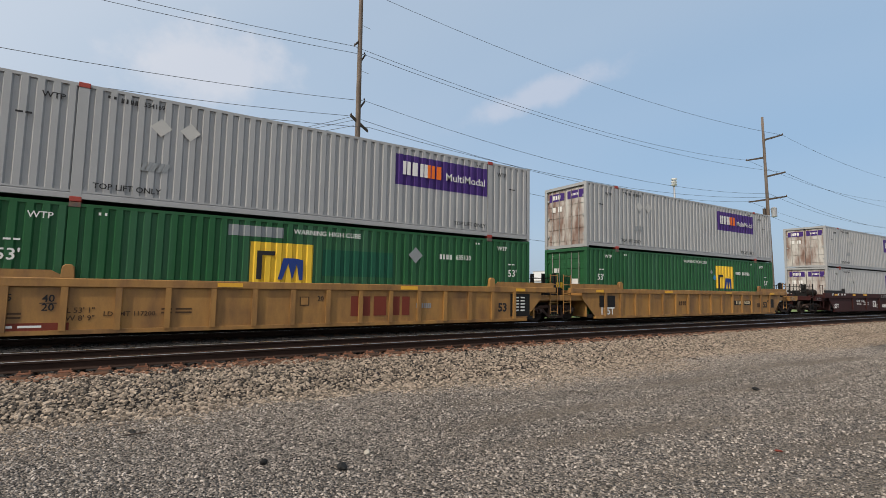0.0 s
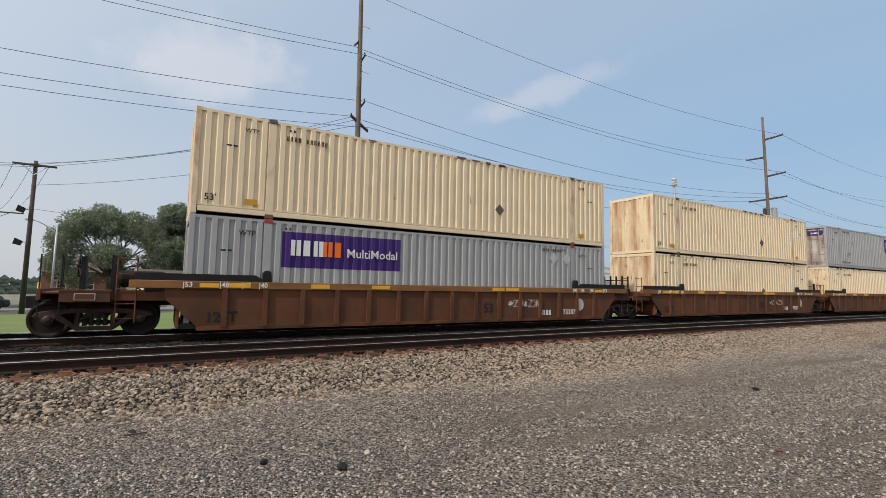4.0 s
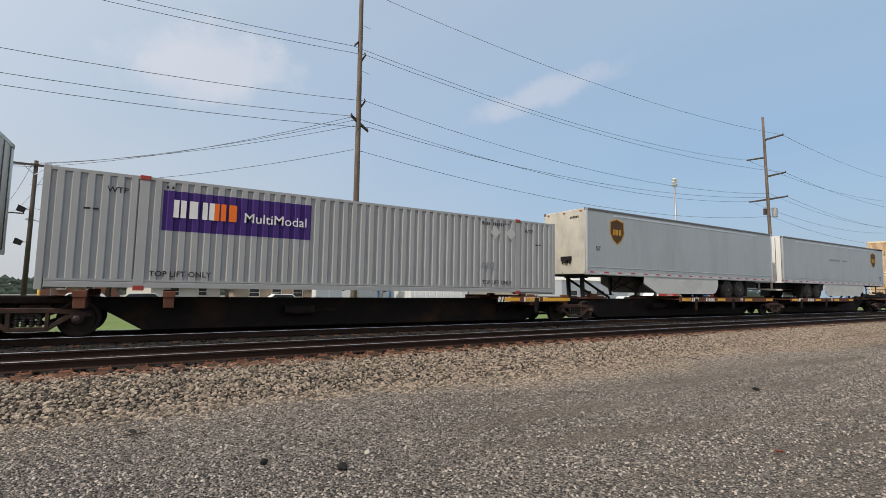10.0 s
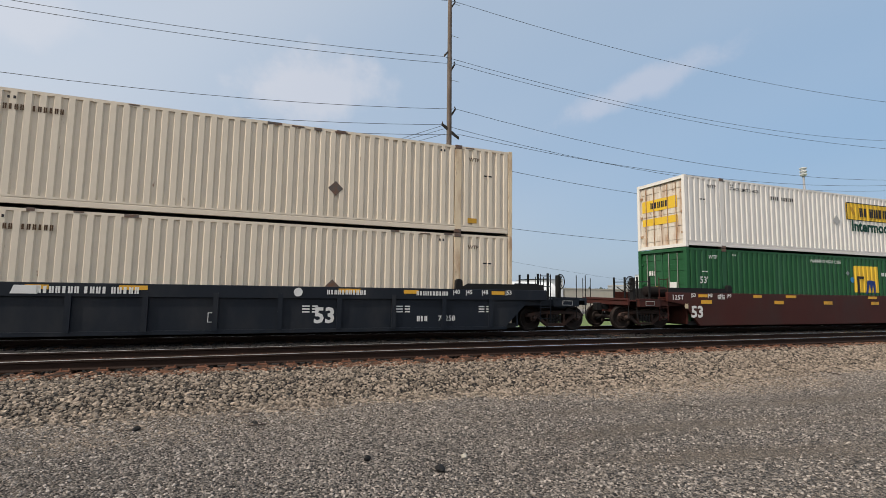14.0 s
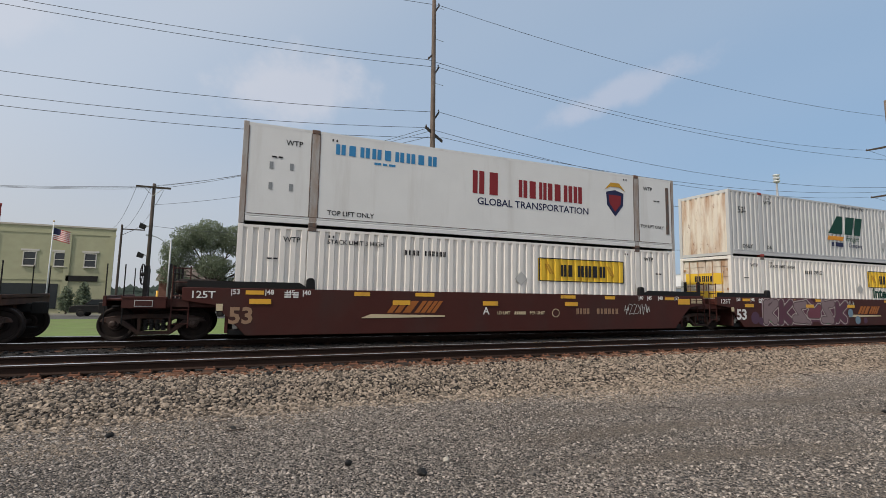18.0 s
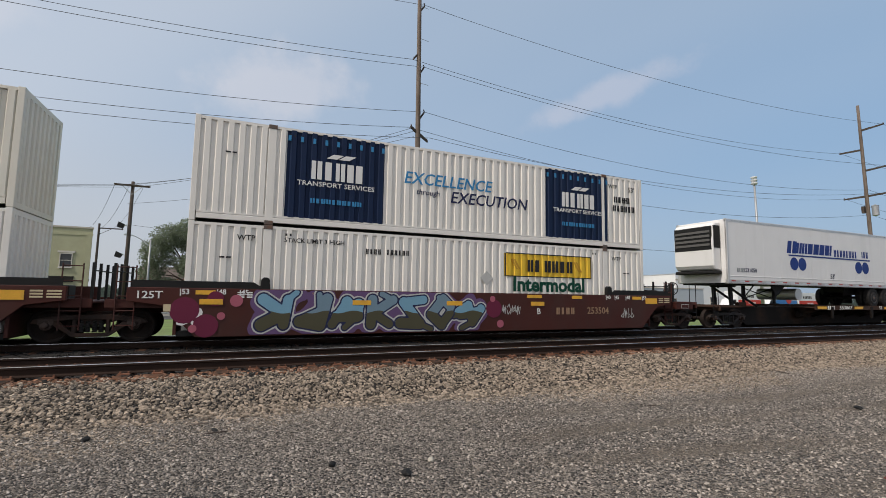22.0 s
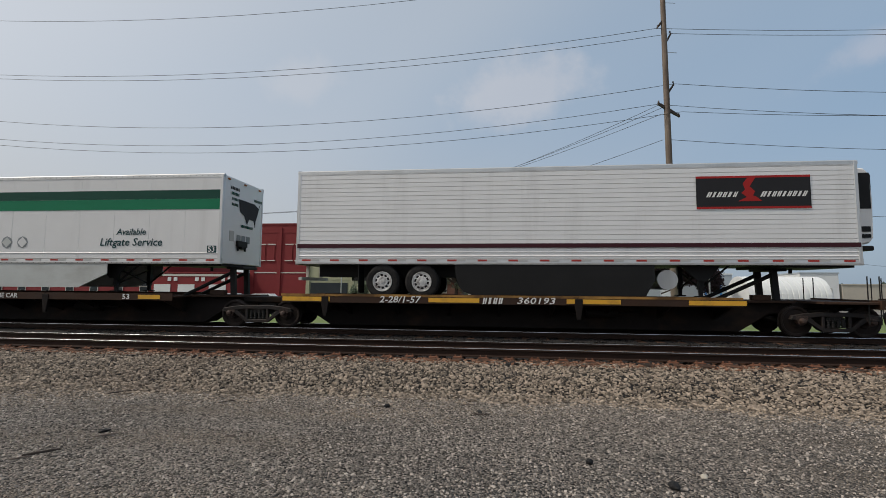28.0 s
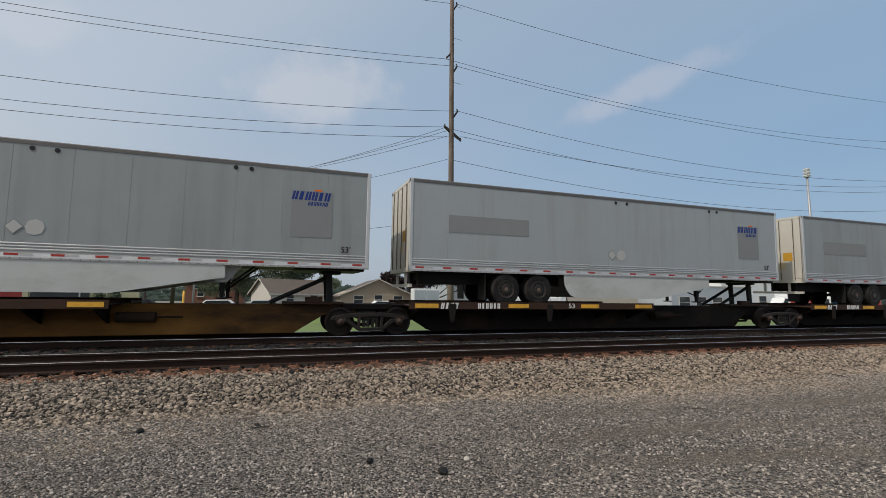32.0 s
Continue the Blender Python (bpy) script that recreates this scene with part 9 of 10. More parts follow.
UP = [(19.75, 15, 0.42, 0.62), (16.95, 195, 0.42, -0.55), (15.45, 15, 0.42, 0.66), (12.45, 15, 0.48, 0.66), (11.65, 195, 0.55, 0.25), (11.65, 15, 0.75, -0.40)]
OUT = [(18.75, -90, 1.9, 0.05), (16.75, 90, 1.9, 0.10), (14.55, -90, 1.9, 0.05), (11.95, 90, 1.9, 0.0), (11.95, -90, 1.9, 0.0)]
POLES = ((-37.5, 27.0), (9.66, 26.0), (56.9, 24.0), (103.5, 22.0), (150.0, 19.5))
for k, (x, y) in enumerate(POLES):
    pole = utility_pole(x, y, 21.0 + (0.6 if k == 1 else 0.4), 0.20, UP if k < 2 else OUT,
                        "tall weathered wooden utility pole with short brackets and insulators" if k < 2 else "tall weathered wooden utility pole with long side arms")
    if k < 2:
        for z in (20.2, 17.95, 14.95):
            part("step_pin", "step_pin", lambda bm: rod(bm, (0, 0, 0), (0.62, 0, 0), 0.014, 6), "galvanised", pole, (0.1, 0, z - GROUND), 10)
    if k == 2:
        part("transformer", "transformer", lambda bm: lathe(bm, [(-0.55, 0.10), (-0.5, 0.26), (0.4, 0.28), (0.45, 0.30), (0.5, 0.24), (0.6, 0.05)], (0, 0, 0), "z", 16), "galvanised", pole, (0.1, -0.55, 10.4 - GROUND), 0, "grey pole transformer")
        part("switch_box", "switch_box", lambda bm: box(bm, -0.15, 0.15, -0.12, 0.12, -0.35, 0.35), "pole_dark", pole, (0, 0.35, 10.6 - GROUND))


def cable(p, q, sag, r=0.013, label="thin black overhead cable of the power line"):
    n = 16
    pts = [Vector(p).lerp(Vector(q), i / n) - Vector((0, 0, sag * 4 * (i / n) * (1 - i / n))) for i in range(n + 1)]
    cu = bpy.data.curves.new("overhead_wire", "CURVE")
    cu.dimensions, cu.bevel_depth, cu.bevel_resolution = "3D", r, 1
    sp = cu.splines.new("POLY")
    sp.points.add(n)
    for a, b in zip(sp.points, pts):
        a.co = (*b, 1)
    cu.materials.append(MT["wire"])
    ob = bpy.data.objects.new("overhead_wire", cu)
    me = bpy.data.meshes.new_from_object(ob)
    bpy.data.objects.remove(ob)
    tagged(new("overhead_wire", me), label, "cable", "overhead wires")


# height and offset at the near poles, then height and sideways reach at the far ones
LINES = ((20.40, 0.42, 0.1, 18.80, -1.8), (16.42, -0.42, 0.0, 16.85, 1.8), (16.12, 0.42, 0.1, 14.60, -1.8), (13.12, 0.48, 0.1, 12.55, -0.2), (11.95, -0.5, 0.1, 12.0, 1.8), (11.35, 0.7, -0.2, 11.95, -1.8), (9.85, 0.0, 0.0, 10.0, -0.2))
for k, ((x0, y0), (x1, y1)) in enumerate(zip(POLES, POLES[1:])):
    for z, dx, dy, zr, out in LINES:
        if k == 0 and z < 11:
            continue
        p = (x0 + dx, y0 + dy, z) if k < 2 else (x0, y0 + out, zr)
        q = (x1 + dx, y1 + dy, z) if k < 1 else (x1, y1 + out, zr)
        cable(p, q, 1.2 if z > 15 else 1.5)
for z, zz, dy in ((11.95, 10.45, 0.9), (11.7, 10.45, 0.0), (11.35, 10.35, -0.9), (9.85, 8.9, 0.0)):
    cable((9.4, 26.0, z), (-8.8 + dy, 44.0, zz), 0.5)
cable((9.66, 26.0, 5.9), (56.9, 24.0, 6.5), 1.05)
cable((23.6, 50.0, 6.2), (60.0, 60.0, 3.9), 0.3)
cable((9.66, 26.0, 6.2), (-8.8, 44.0, 7.2), 0.8)
for dx in (-1.0, 0.0, 1.0):
    cable((-8.8 + dx, 44.0, 10.4), (-14.3 + dx, 60.0, 8.8), 0.7)
    cable((-8.8 + dx, 44.0, 10.4), (-42.0 + dx, 47.0, 10.2), 0.8)


def service_pole(x, y, top):
    """Dark pole with one crossarm and two floodlights."""
    p = thing("service_pole", "dark wooden pole with a crossarm and two floodlights", "utility pole", at=(x, y, GROUND))
    part("shaft", ("service", top), lambda bm: rod(bm, (0, 0, -0.3), (0, 0, top - GROUND), 0.17, 12, 0.12), "pole_dark", p, smooth=True)
    part("crossarm", "crossarm", lambda bm: box(bm, -1.25, 1.25, -0.06, 0.06, -0.07, 0.07), "pole_dark", p, (0, -0.16, top - GROUND - 0.35))
    for s in (-1, 1):
        part("arm_brace", ("arm_brace", s), lambda bm: rod(bm, (s * 0.7, 0, -0.05), (0, 0, -0.75), 0.025, 6), "galvanised", p, (0, -0.16, top - GROUND - 0.35))
    for z in (7.6, 5.2):
        f = part("floodlight", "flood", lambda bm: prism(bm, [(-0.45, -0.18), (-0.1, -0.28), (0.05, 0.05), (-0.35, 0.25)], "y", -0.22, 0.22), "black_iron", p, (-0.35, -0.1, z), 0, "grey floodlight")
        part("lamp_bracket", "flood_arm", lambda bm: rod(bm, (-0.1, 0, 0), (0.35, 0.05, -0.05), 0.03, 6), "galvanised", f)
    return p


service_pole(-8.55, 44.0, 10.75)
sp2 = thing("service_pole", "slim dark pole with a side arm beside the yellow building", "utility pole", at=(-14.4, 60.0, GROUND))
part("shaft", "slim_shaft", lambda bm: rod(bm, (0, 0, -0.3), (0, 0, 9.8), 0.14, 10, 0.10), "pole_dark", sp2)
part("crossarm", "slim_arm", lambda bm: (box(bm, 0, 2.2, -0.05, 0.05, 9.25, 9.37), rod(bm, (0, 0, 8.6), (1.1, 0, 9.25), 0.025, 6)), "pole_dark", sp2)


def lamp_mast(x, y, top):
    p = thing("lamp_mast", "thin tall mast with a cluster of lamps on top", "light mast", at=(x, y, GROUND))
    part("shaft", "mast", lambda bm: rod(bm, (0, 0, -0.3), (0, 0, top - GROUND), 0.22, 10, 0.12), "galvanised", p, smooth=True)
    for i in range(3):
        part("lamp_head", "mast_head", lambda bm: lathe(bm, [(-0.18, 0.30), (0.0, 0.42), (0.10, 0.42), (0.16, 0.2)], (0, 0, 0), "z", 14), "metal_white", p, (0, 0, top - GROUND - 0.2 + i * 0.42))


lamp_mast(65.5, 40.0, 18.2)


def street_lamp(x, y, h, reach, label):
    p = thing("street_lamp", label, "street lamp", at=(x, y, GROUND))
    part("shaft", ("lamp", h), lambda bm: rod(bm, (0, 0, -0.3), (0, 0, h), 0.10, 10, 0.06), "galvanised", p, smooth=True)

    def arm(bm):
        pts = [Vector((reach * t, 0, h - 0.6 + 0.95 * math.sin(t * 1.5))) for t in (0, 0.25, 0.5, 0.75, 1.0)]
        for a, b in zip(pts, pts[1:]):
            rod(bm, a, b, 0.035, 6)
    part("arm", ("lamp_arm", h, reach), arm, "galvanised", p)
    part("lamp_head", "lamp_head", lambda bm: prism(bm, [(-0.25, 0), (0.35, 0), (0.30, 0.13), (-0.10, 0.16)], "y", -0.14, 0.14), "metal_grey", p, (reach, 0, h + 0.28), 0 if reach > 0 else 180)


street_lamp(22.05, 50.0, 6.9, 1.9, "galvanised street lamp with a curved arm")
street_lamp(-7.4, 46.5, 6.8, -1.6, "galvanised street lamp with a short curved arm")


# -- trees --
def leafy(name, x, y, trunk_h, blobs, leaf, mat, count, label, seed, trunk_r=0.35, size=0.34):
    """A tree: tapered trunk, forking limbs and a crown of many leaf clumps in overlapping masses. blobs: centres and radii above the ground."""
    tr = thing(name, label, "tree", at=(x, y, GROUND))
    rng = np.random.default_rng(seed)
    part("trunk", (name, x, "trunk"), lambda bm: (rod(bm, (0, 0, -0.3), (0.1, 0, trunk_h * 0.5), trunk_r, 10, trunk_r * 0.75), rod(bm, (0.1, 0, trunk_h * 0.5), (0, 0.1, trunk_h), trunk_r * 0.75, 10, trunk_r * 0.5)), "bark", tr)
    for i, (bx, by, bz, br, bh) in enumerate(blobs):
        mid = Vector((bx * 0.45, by * 0.45, trunk_h + (bz - trunk_h) * 0.45))
        part("limb", (name, x, "limb", i), lambda bm: (rod(bm, (0, 0, trunk_h * 0.75), mid, trunk_r * 0.42, 7, trunk_r * 0.28), rod(bm, mid, (bx, by, bz), trunk_r * 0.28, 6, trunk_r * 0.08),
                                                   rod(bm, mid, (bx + br * 0.6, by, bz + bh * 0.4), trunk_r * 0.2, 5, 0.02), rod(bm, mid, (bx - br * 0.6, by, bz + bh * 0.1), trunk_r * 0.2, 5, 0.02)), "bark", tr)
    pts, faces = [], []
    vol = np.array([b[3] ** 2 * b[4] for b in blobs])
    pick = rng.choice(len(blobs), count, p=vol / vol.sum())
    for k in pick:
        bx, by, bz, br, bh = blobs[k]
        d = rng.normal(size=3)
        d /= np.linalg.norm(d)
        rad = rng.random() ** 0.33
        rad *= 0.78 + 0.34 * noise.noise((d[0] * 2.2 + bx, d[1] * 2.2 + by, d[2] * 2.2 + seed))
        c = np.array([bx + d[0] * br * rad, by + d[1] * br * rad, bz + d[2] * bh * rad])
        for _ in range(3):
            a, b2 = rng.normal(size=3), rng.normal(size=3)
            a /= np.linalg.norm(a)
            b2 -= a * a.dot(b2)
            b2 /= np.linalg.norm(b2)
            s = size * (0.55 + 0.8 * rng.random())
            o = c + rng.normal(size=3) * size * 0.6
            i = len(pts)
            pts += [o - a * s, o + b2 * s * 0.45, o + a * s, o - b2 * s * 0.45]
            faces.append((i, i + 1, i + 2, i + 3))
    me = bpy.data.meshes.new("crown")
    me.from_pydata([tuple(p) for p in pts], [], faces)
    me.materials.append(MT[mat])
    cr = new("crown", me)
    cr.parent = tr
    cr["kind"] = "stuff"
    return tr


leafy("tree", -6.8, 82.0, 5.0, [(-5.2, 0, 8.6, 3.2, 3.2), (-1.0, 0, 11.6, 3.8, 3.4), (3.0, 0, 11.2, 3.6, 3.2), (-3.8, -1, 11.0, 2.8, 2.6), (6.0, 0, 9.4, 3.0, 3.4), (0, -1.5, 6.8, 3.8, 2.4), (-5.8, 0, 5.6, 2.6, 2.2), (5.2, 0, 5.8, 2.8, 2.4), (-3.6, 0, 3.6, 3.0, 2.0), (2.2, 0, 3.6, 3.4, 2.2), (5.6, 0, 3.4, 2.4, 2.0)],
      0, "leaf_dull", 21000, "broad pale green tree with thin foliage and bare limbs", 41, 0.42, 0.135)
leafy("tree", 1.2, 80.0, 4.2, [(0, 0, 12.6, 3.3, 3.1), (2.7, 0, 10.2, 2.8, 3.2), (-2.4, 0, 9.4, 2.6, 3.0), (0.2, -1, 7.6, 3.6, 2.8), (2.8, 0, 6.6, 2.0, 1.8), (0.2, 0, 4.6, 3.0, 2.2)],
      0, "leaf_green", 19000, "dense dark green tree behind the houses", 42, 0.40, 0.15)
leafy("tree", 20.0, 62.0, 2.0, [(0, 0, 5.6, 2.6, 2.6), (2.6, 0, 6.2, 2.8, 3.0), (5.4, 0, 5.2, 2.8, 2.6), (7.4, 0, 3.8, 2.0, 2.2), (-2.2, 0, 4.4, 1.8, 2.4)], 0, "leaf_purple", 9500, "dark purple-leaved ornamental tree with a rounded crown", 43, 0.25, 0.19)
leafy("tree", 17.4, 76.0, 2.0, [(0, 0, 5.0, 2.0, 1.7), (1.4, 0, 4.4, 1.6, 1.4)], 0, "leaf_purple", 1200, "small dark-leaved tree behind the tan house", 44, 0.2, 0.28)
leafy("tree", 10.5, 118.0, 2.5, [(0, 0, 6.3, 2.4, 1.6), (2.2, 0, 5.8, 2.0, 1.2)], 0, "leaf_dull", 900, "low distant round tree behind the roofs", 45, 0.2, 0.34)
leafy("shrub", -16.6, 57.5, 0.4, [(0, 0, 1.5, 0.75, 1.5), (0.0, 0, 2.6, 0.45, 0.8)], 0, "leaf_green", 500, "narrow dark evergreen shrub by the yellow building", 46, 0.1, 0.16)
leafy("shrub", -18.0, 57.5, 0.4, [(0, 0, 1.3, 0.7, 1.3), (0.0, 0, 2.2, 0.4, 0.7)], 0, "leaf_green", 450, "narrow dark evergreen shrub beside its twin", 47, 0.1, 0.16)


def far_woods():
    rng = np.random.default_rng(9)
    pts, faces = [], []
    for _ in range(9000):
        x = rng.uniform(-420, 900)
        y = rng.uniform(330, 420)
        top = 10 + 5 * noise.noise((x * 0.012, 3.0, 0)) + 4 * noise.noise((x * 0.05, 1.0, 0))
        if x < -60:
            top *= 0.8
        z = rng.uniform(0, max(3.0, top)) + rng.normal() * 0.6
        s = rng.uniform(1.2, 2.8)
        i = len(pts)
        a = rng.uniform(0, 6.28)
        pts += [(x - s, y, z), (x, y + 0.5, z - s * 0.8), (x + s, y, z + 0.3 * math.sin(a)), (x, y, z + s)]
        faces.append((i, i + 1, i + 2, i + 3))
    me = bpy.data.meshes.new("far_woods")
    me.from_pydata([(a, b, c + GROUND) for a, b, c in pts], [], faces)
    me.materials.append(MT["far_wood"])
    tagged(new("far_woods", me), "hazy line of distant woods on the horizon", "woods", kind="stuff")


far_woods()


# -- buildings --
def window(parent, x, y, z, w, h, frame_mat="siding_white", sill=True):
    """A sash window on a wall that faces the railway; x, y, z is the middle of its foot."""
    f = part("window", ("win_frame", w, h), lambda bm: (box(bm, -w / 2 - 0.08, -w / 2, -0.06, 0.02, -0.08, h + 0.08), box(bm, w / 2, w / 2 + 0.08, -0.06, 0.02, -0.08, h + 0.08), box(bm, -w / 2, w / 2, -0.06, 0.02, h, h + 0.08),
                                                box(bm, -w / 2, w / 2, -0.06, 0.02, -0.08, 0), box(bm, -w / 2, w / 2, -0.05, 0.02, h / 2 - 0.03, h / 2 + 0.03)), frame_mat, parent, (x, y, z))
    part("pane", ("win_pane", w, h), lambda bm: box(bm, -w / 2, w / 2, -0.012, -0.006, 0, h), "glass_dark", f)
    if sill:
        part("sill", ("win_sill", w), lambda bm: box(bm, -w / 2 - 0.12, w / 2 + 0.12, -0.14, 0.0, -0.16, -0.08), frame_mat, f)
    return f


def gable_house(x0, x1, y0, y1, eave, ridge, axis, wall, gable, label, windows=(), name="house"):
    """A one-storey house; axis: direction of the ridge."""
    hs = thing(name, label, "house", at=(0, 0, 0))
    part("wall", (label, "wall"), lambda bm: box(bm, x0, x1, y0, y1, GROUND - 0.2, eave), wall, hs)
    if axis == "x":
        ym = (y0 + y1) / 2
        part("gable", (label, "g"), lambda bm: prism(bm, [(y0, eave), (y1, eave), (ym, ridge - 0.12)], "x", x0 + 0.02, x1 - 0.02), gable, hs)
        for s in (0, 1):
            part("roof", (label, "roof", s), lambda bm: prism(bm, [((y0 - 0.4) if s == 0 else (y1 + 0.4), eave - 0.22), (ym, ridge), (ym, ridge - 0.15), ((y0 - 0.4) if s == 0 else (y1 + 0.4), eave - 0.37)], "x", x0 - 0.4, x1 + 0.4), "roof_shingle", hs)
        part("fascia", (label, "fascia"), lambda bm: box(bm, x0 - 0.42, x1 + 0.42, y0 - 0.46, y0 - 0.41, eave - 0.40, eave - 0.20), "siding_white", hs)
        part("barge_board", (label, "barge"), lambda bm: (prism(bm, [(y0 - 0.4, eave - 0.37), (ym, ridge - 0.15), (ym, ridge + 0.02), (y0 - 0.4, eave - 0.2)], "x", x0 - 0.46, x0 - 0.41), prism(bm, [(y1 + 0.4, eave - 0.37), (ym, ridge - 0.15), (ym, ridge + 0.02), (y1 + 0.4, eave - 0.2)], "x", x0 - 0.46, x0 - 0.41)), "siding_white", hs)
    else:
        xm = (x0 + x1) / 2
        part("gable", (label, "g"), lambda bm: prism(bm, [(x0, eave), (x1, eave), (xm, ridge - 0.12)], "y", y0 + 0.02, y1), gable, hs)
        for s in (0, 1):
            part("roof", (label, "roof", s), lambda bm: prism(bm, [((x0 - 0.4) if s == 0 else (x1 + 0.4), eave - 0.22), (xm, ridge), (xm, ridge - 0.15), ((x0 - 0.4) if s == 0 else (x1 + 0.4), eave - 0.37)], "y", y0 - 0.4, y1 + 0.4), "roof_shingle", hs)
        part("barge_board", (label, "barge"), lambda bm: (prism(bm, [(x0 - 0.4, eave - 0.37), (xm, ridge - 0.15), (xm, ridge + 0.02), (x0 - 0.4, eave - 0.2)], "y", y0 - 0.46, y0 - 0.41), prism(bm, [(x1 + 0.4, eave - 0.37), (xm, ridge - 0.15), (xm, ridge + 0.02), (x1 + 0.4, eave - 0.2)], "y", y0 - 0.46, y0 - 0.41)), "siding_white", hs)
    n = int((eave - GROUND) / 0.30)
    for i in range(n):
        z = GROUND + 0.15 + i * 0.30
        part("siding_board", (label, "board"), lambda bm: prism(bm, [(y0 - 0.025, 0), (y0 - 0.008, 0.28), (y0, 0.28), (y0, 0)], "x", x0, x1), wall, hs, (0, 0, z))
    for wx, wz, w, h in windows:
        window(hs, wx, y0 - 0.03, wz, w, h)
    return hs


pale_house = gable_house(-1.3, 8.0, 70.0, 77.0, 2.15, 4.25, "x", "siding_white", "siding_white", "single-storey pale house with a brown shingle roof", ((1.6, 0.75, 1.1, 1.05), (5.4, 0.75, 1.1, 1.05)))
HINGE = Matrix.Translation((-1.3, 70.0, 0))
pale_house.matrix_world = HINGE @ Matrix.Rotation(radians(25), 4, "Z") @ HINGE.inverted()
gable_house(8.3, 19.6, 69.0, 79.0, 1.95, 4.35, "y", "siding_tan", "siding_tan", "tan house with a wide front gable and white trim", ((11.0, 0.65, 1.3, 1.1), (14.0, 0.65, 1.2, 1.2), (17.0, 0.65, 1.3, 1.1)))
gable_house(-16.0, -6.5, 92.0, 100.0, 4.6, 7.0, "x", "brick_old", "brick_old", "dark brick two-storey house behind the trees", ((-13.5, 1.6, 1.0, 1.4), (-10.0, 1.6, 1.0, 1.4), (-14.2, 3.0, 0.8, 1.0)))


def flat_building(name, label, x0, x1, y0, y1, top, wall, cap_mat, windows=(), bands=(), skew=0.0):
    b = thing(name, label, "building")
    part("wall", (label, "wall"), lambda bm: prism(bm, [(x0, y0), (x1, y0), (x1 - skew, y1), (x0 - skew, y1)], "z", GROUND - 0.2, top), wall, b)
    part("parapet", (label, "cap"), lambda bm: prism(bm, [(x0 - 0.08, y0 - 0.08), (x1 + 0.08, y0 - 0.08), (x1 - skew + 0.08, y1), (x0 - skew - 0.08, y1)], "z", top, top + 0.18), cap_mat, b)
    for z, h, m in bands:
        part("band", (label, "band", z), lambda bm: box(bm, x0 - 0.05, x1 + 0.05, y0 - 0.05, y0 - 0.002, z, z + h), m, b)
    for wx, wz, w, h in windows:
        window(b, wx, y0 - 0.03, wz, w, h)
    return b


yb = flat_building("shop_building", "two-storey pale yellow-green brick building with sash windows", -25.4, -14.9, 60.0, 74.0, 8.65, "brick_yellow", "concrete",
                   ((-22.2, 4.5, 0.95, 1.35), (-19.6, 4.5, 0.95, 1.35), (-17.0, 4.5, 0.95, 1.35)), ((3.0, 0.22, "brick_yellow"), (7.9, 0.2, "brick_yellow")), skew=4.2)
for x in (-25.2, -19.0, -15.15):
    part("pilaster", ("yb_pil", x), lambda bm: box(bm, x - 0.25, x + 0.25, 59.88, 59.998, GROUND, 7.9), "brick_yellow", yb)
for x in (-22.2, -19.6, -17.0):
    part("lintel", ("yb_lintel", x), lambda bm: box(bm, x - 0.75, x + 0.75, 59.9, 59.998, 5.98, 6.18), "siding_white", yb)
part("shop_front", "yb_front", lambda bm: box(bm, -24.8, -19.6, 59.93, 59.997, 0.0, 2.6), "glass_dark", yb)
part("shop_sign", "yb_sign", lambda bm: box(bm, -19.0, -16.2, 59.88, 59.99, 2.9, 3.5), "black_iron", yb)
rb = flat_building("brick_building", "tall red-painted brick building with white bands", -34.0, -25.4, 61.0, 76.0, 10.75, "brick_red", "brick_red", (),
                   ((9.6, 0.18, "brick_red"), (3.9, 0.16, "siding_white")), skew=6.6)
for x in (-33.8, -29.9, -25.65):
    part("pilaster", ("rb_pil", x), lambda bm: box(bm, x - 0.28, x + 0.28, 60.85, 60.998, GROUND, 10.3), "brick_red", rb)
for x in (-32.5, -31.1, -28.5, -27.1):
    # bricked-up windows behind white lintels and sills
    bay = part("blocked_window", ("rb_bay", x), lambda bm: box(bm, x - 0.48, x + 0.48, 60.93, 60.998, 5.75, 7.85), "brick_red", rb)
    part("lintel", ("rb_lintel", x), lambda bm: box(bm, x - 0.58, x + 0.58, 60.90, 60.998, 7.86, 8.02), "siding_white", bay)
    part("sill", ("rb_sill", x), lambda bm: box(bm, x - 0.58, x + 0.58, 60.88, 60.998, 5.60, 5.74), "siding_white", bay)
lb = flat_building("garage_building", "low red-painted garage with white doors", -47.0, -34.2, 58.0, 70.0, 3.7, "brick_red", "brick_red", (), ((3.3, 0.3, "siding_white"),))
for x in (-45.0, -41.5, -37.0):
    part("garage_door", ("lb_door", x), lambda bm: box(bm, x - 1.2, x + 1.2, 57.94, 57.998, GROUND, 2.2), "metal_white", lb)
for x in (-44, -40, -36.2):
    for dx in (0, 0.9):
        part("vent", ("lb_vent", x, dx), lambda bm: box(bm, x + dx - 0.25, x + dx + 0.25, 57.94, 57.998, 2.65, 3.15), "metal_white", lb)
flat_building("brick_building", "long red brick block with rows of small windows", -78.0, -47.4, 62.0, 78.0, 7.6, "brick_red", "brick_red",
              tuple((-75 + 4 * i, z, 1.2, 1.5) for i in range(7) for z in (1.2, 4.6)), ((3.6, 0.2, "siding_white"), (6.9, 0.25, "siding_white")))


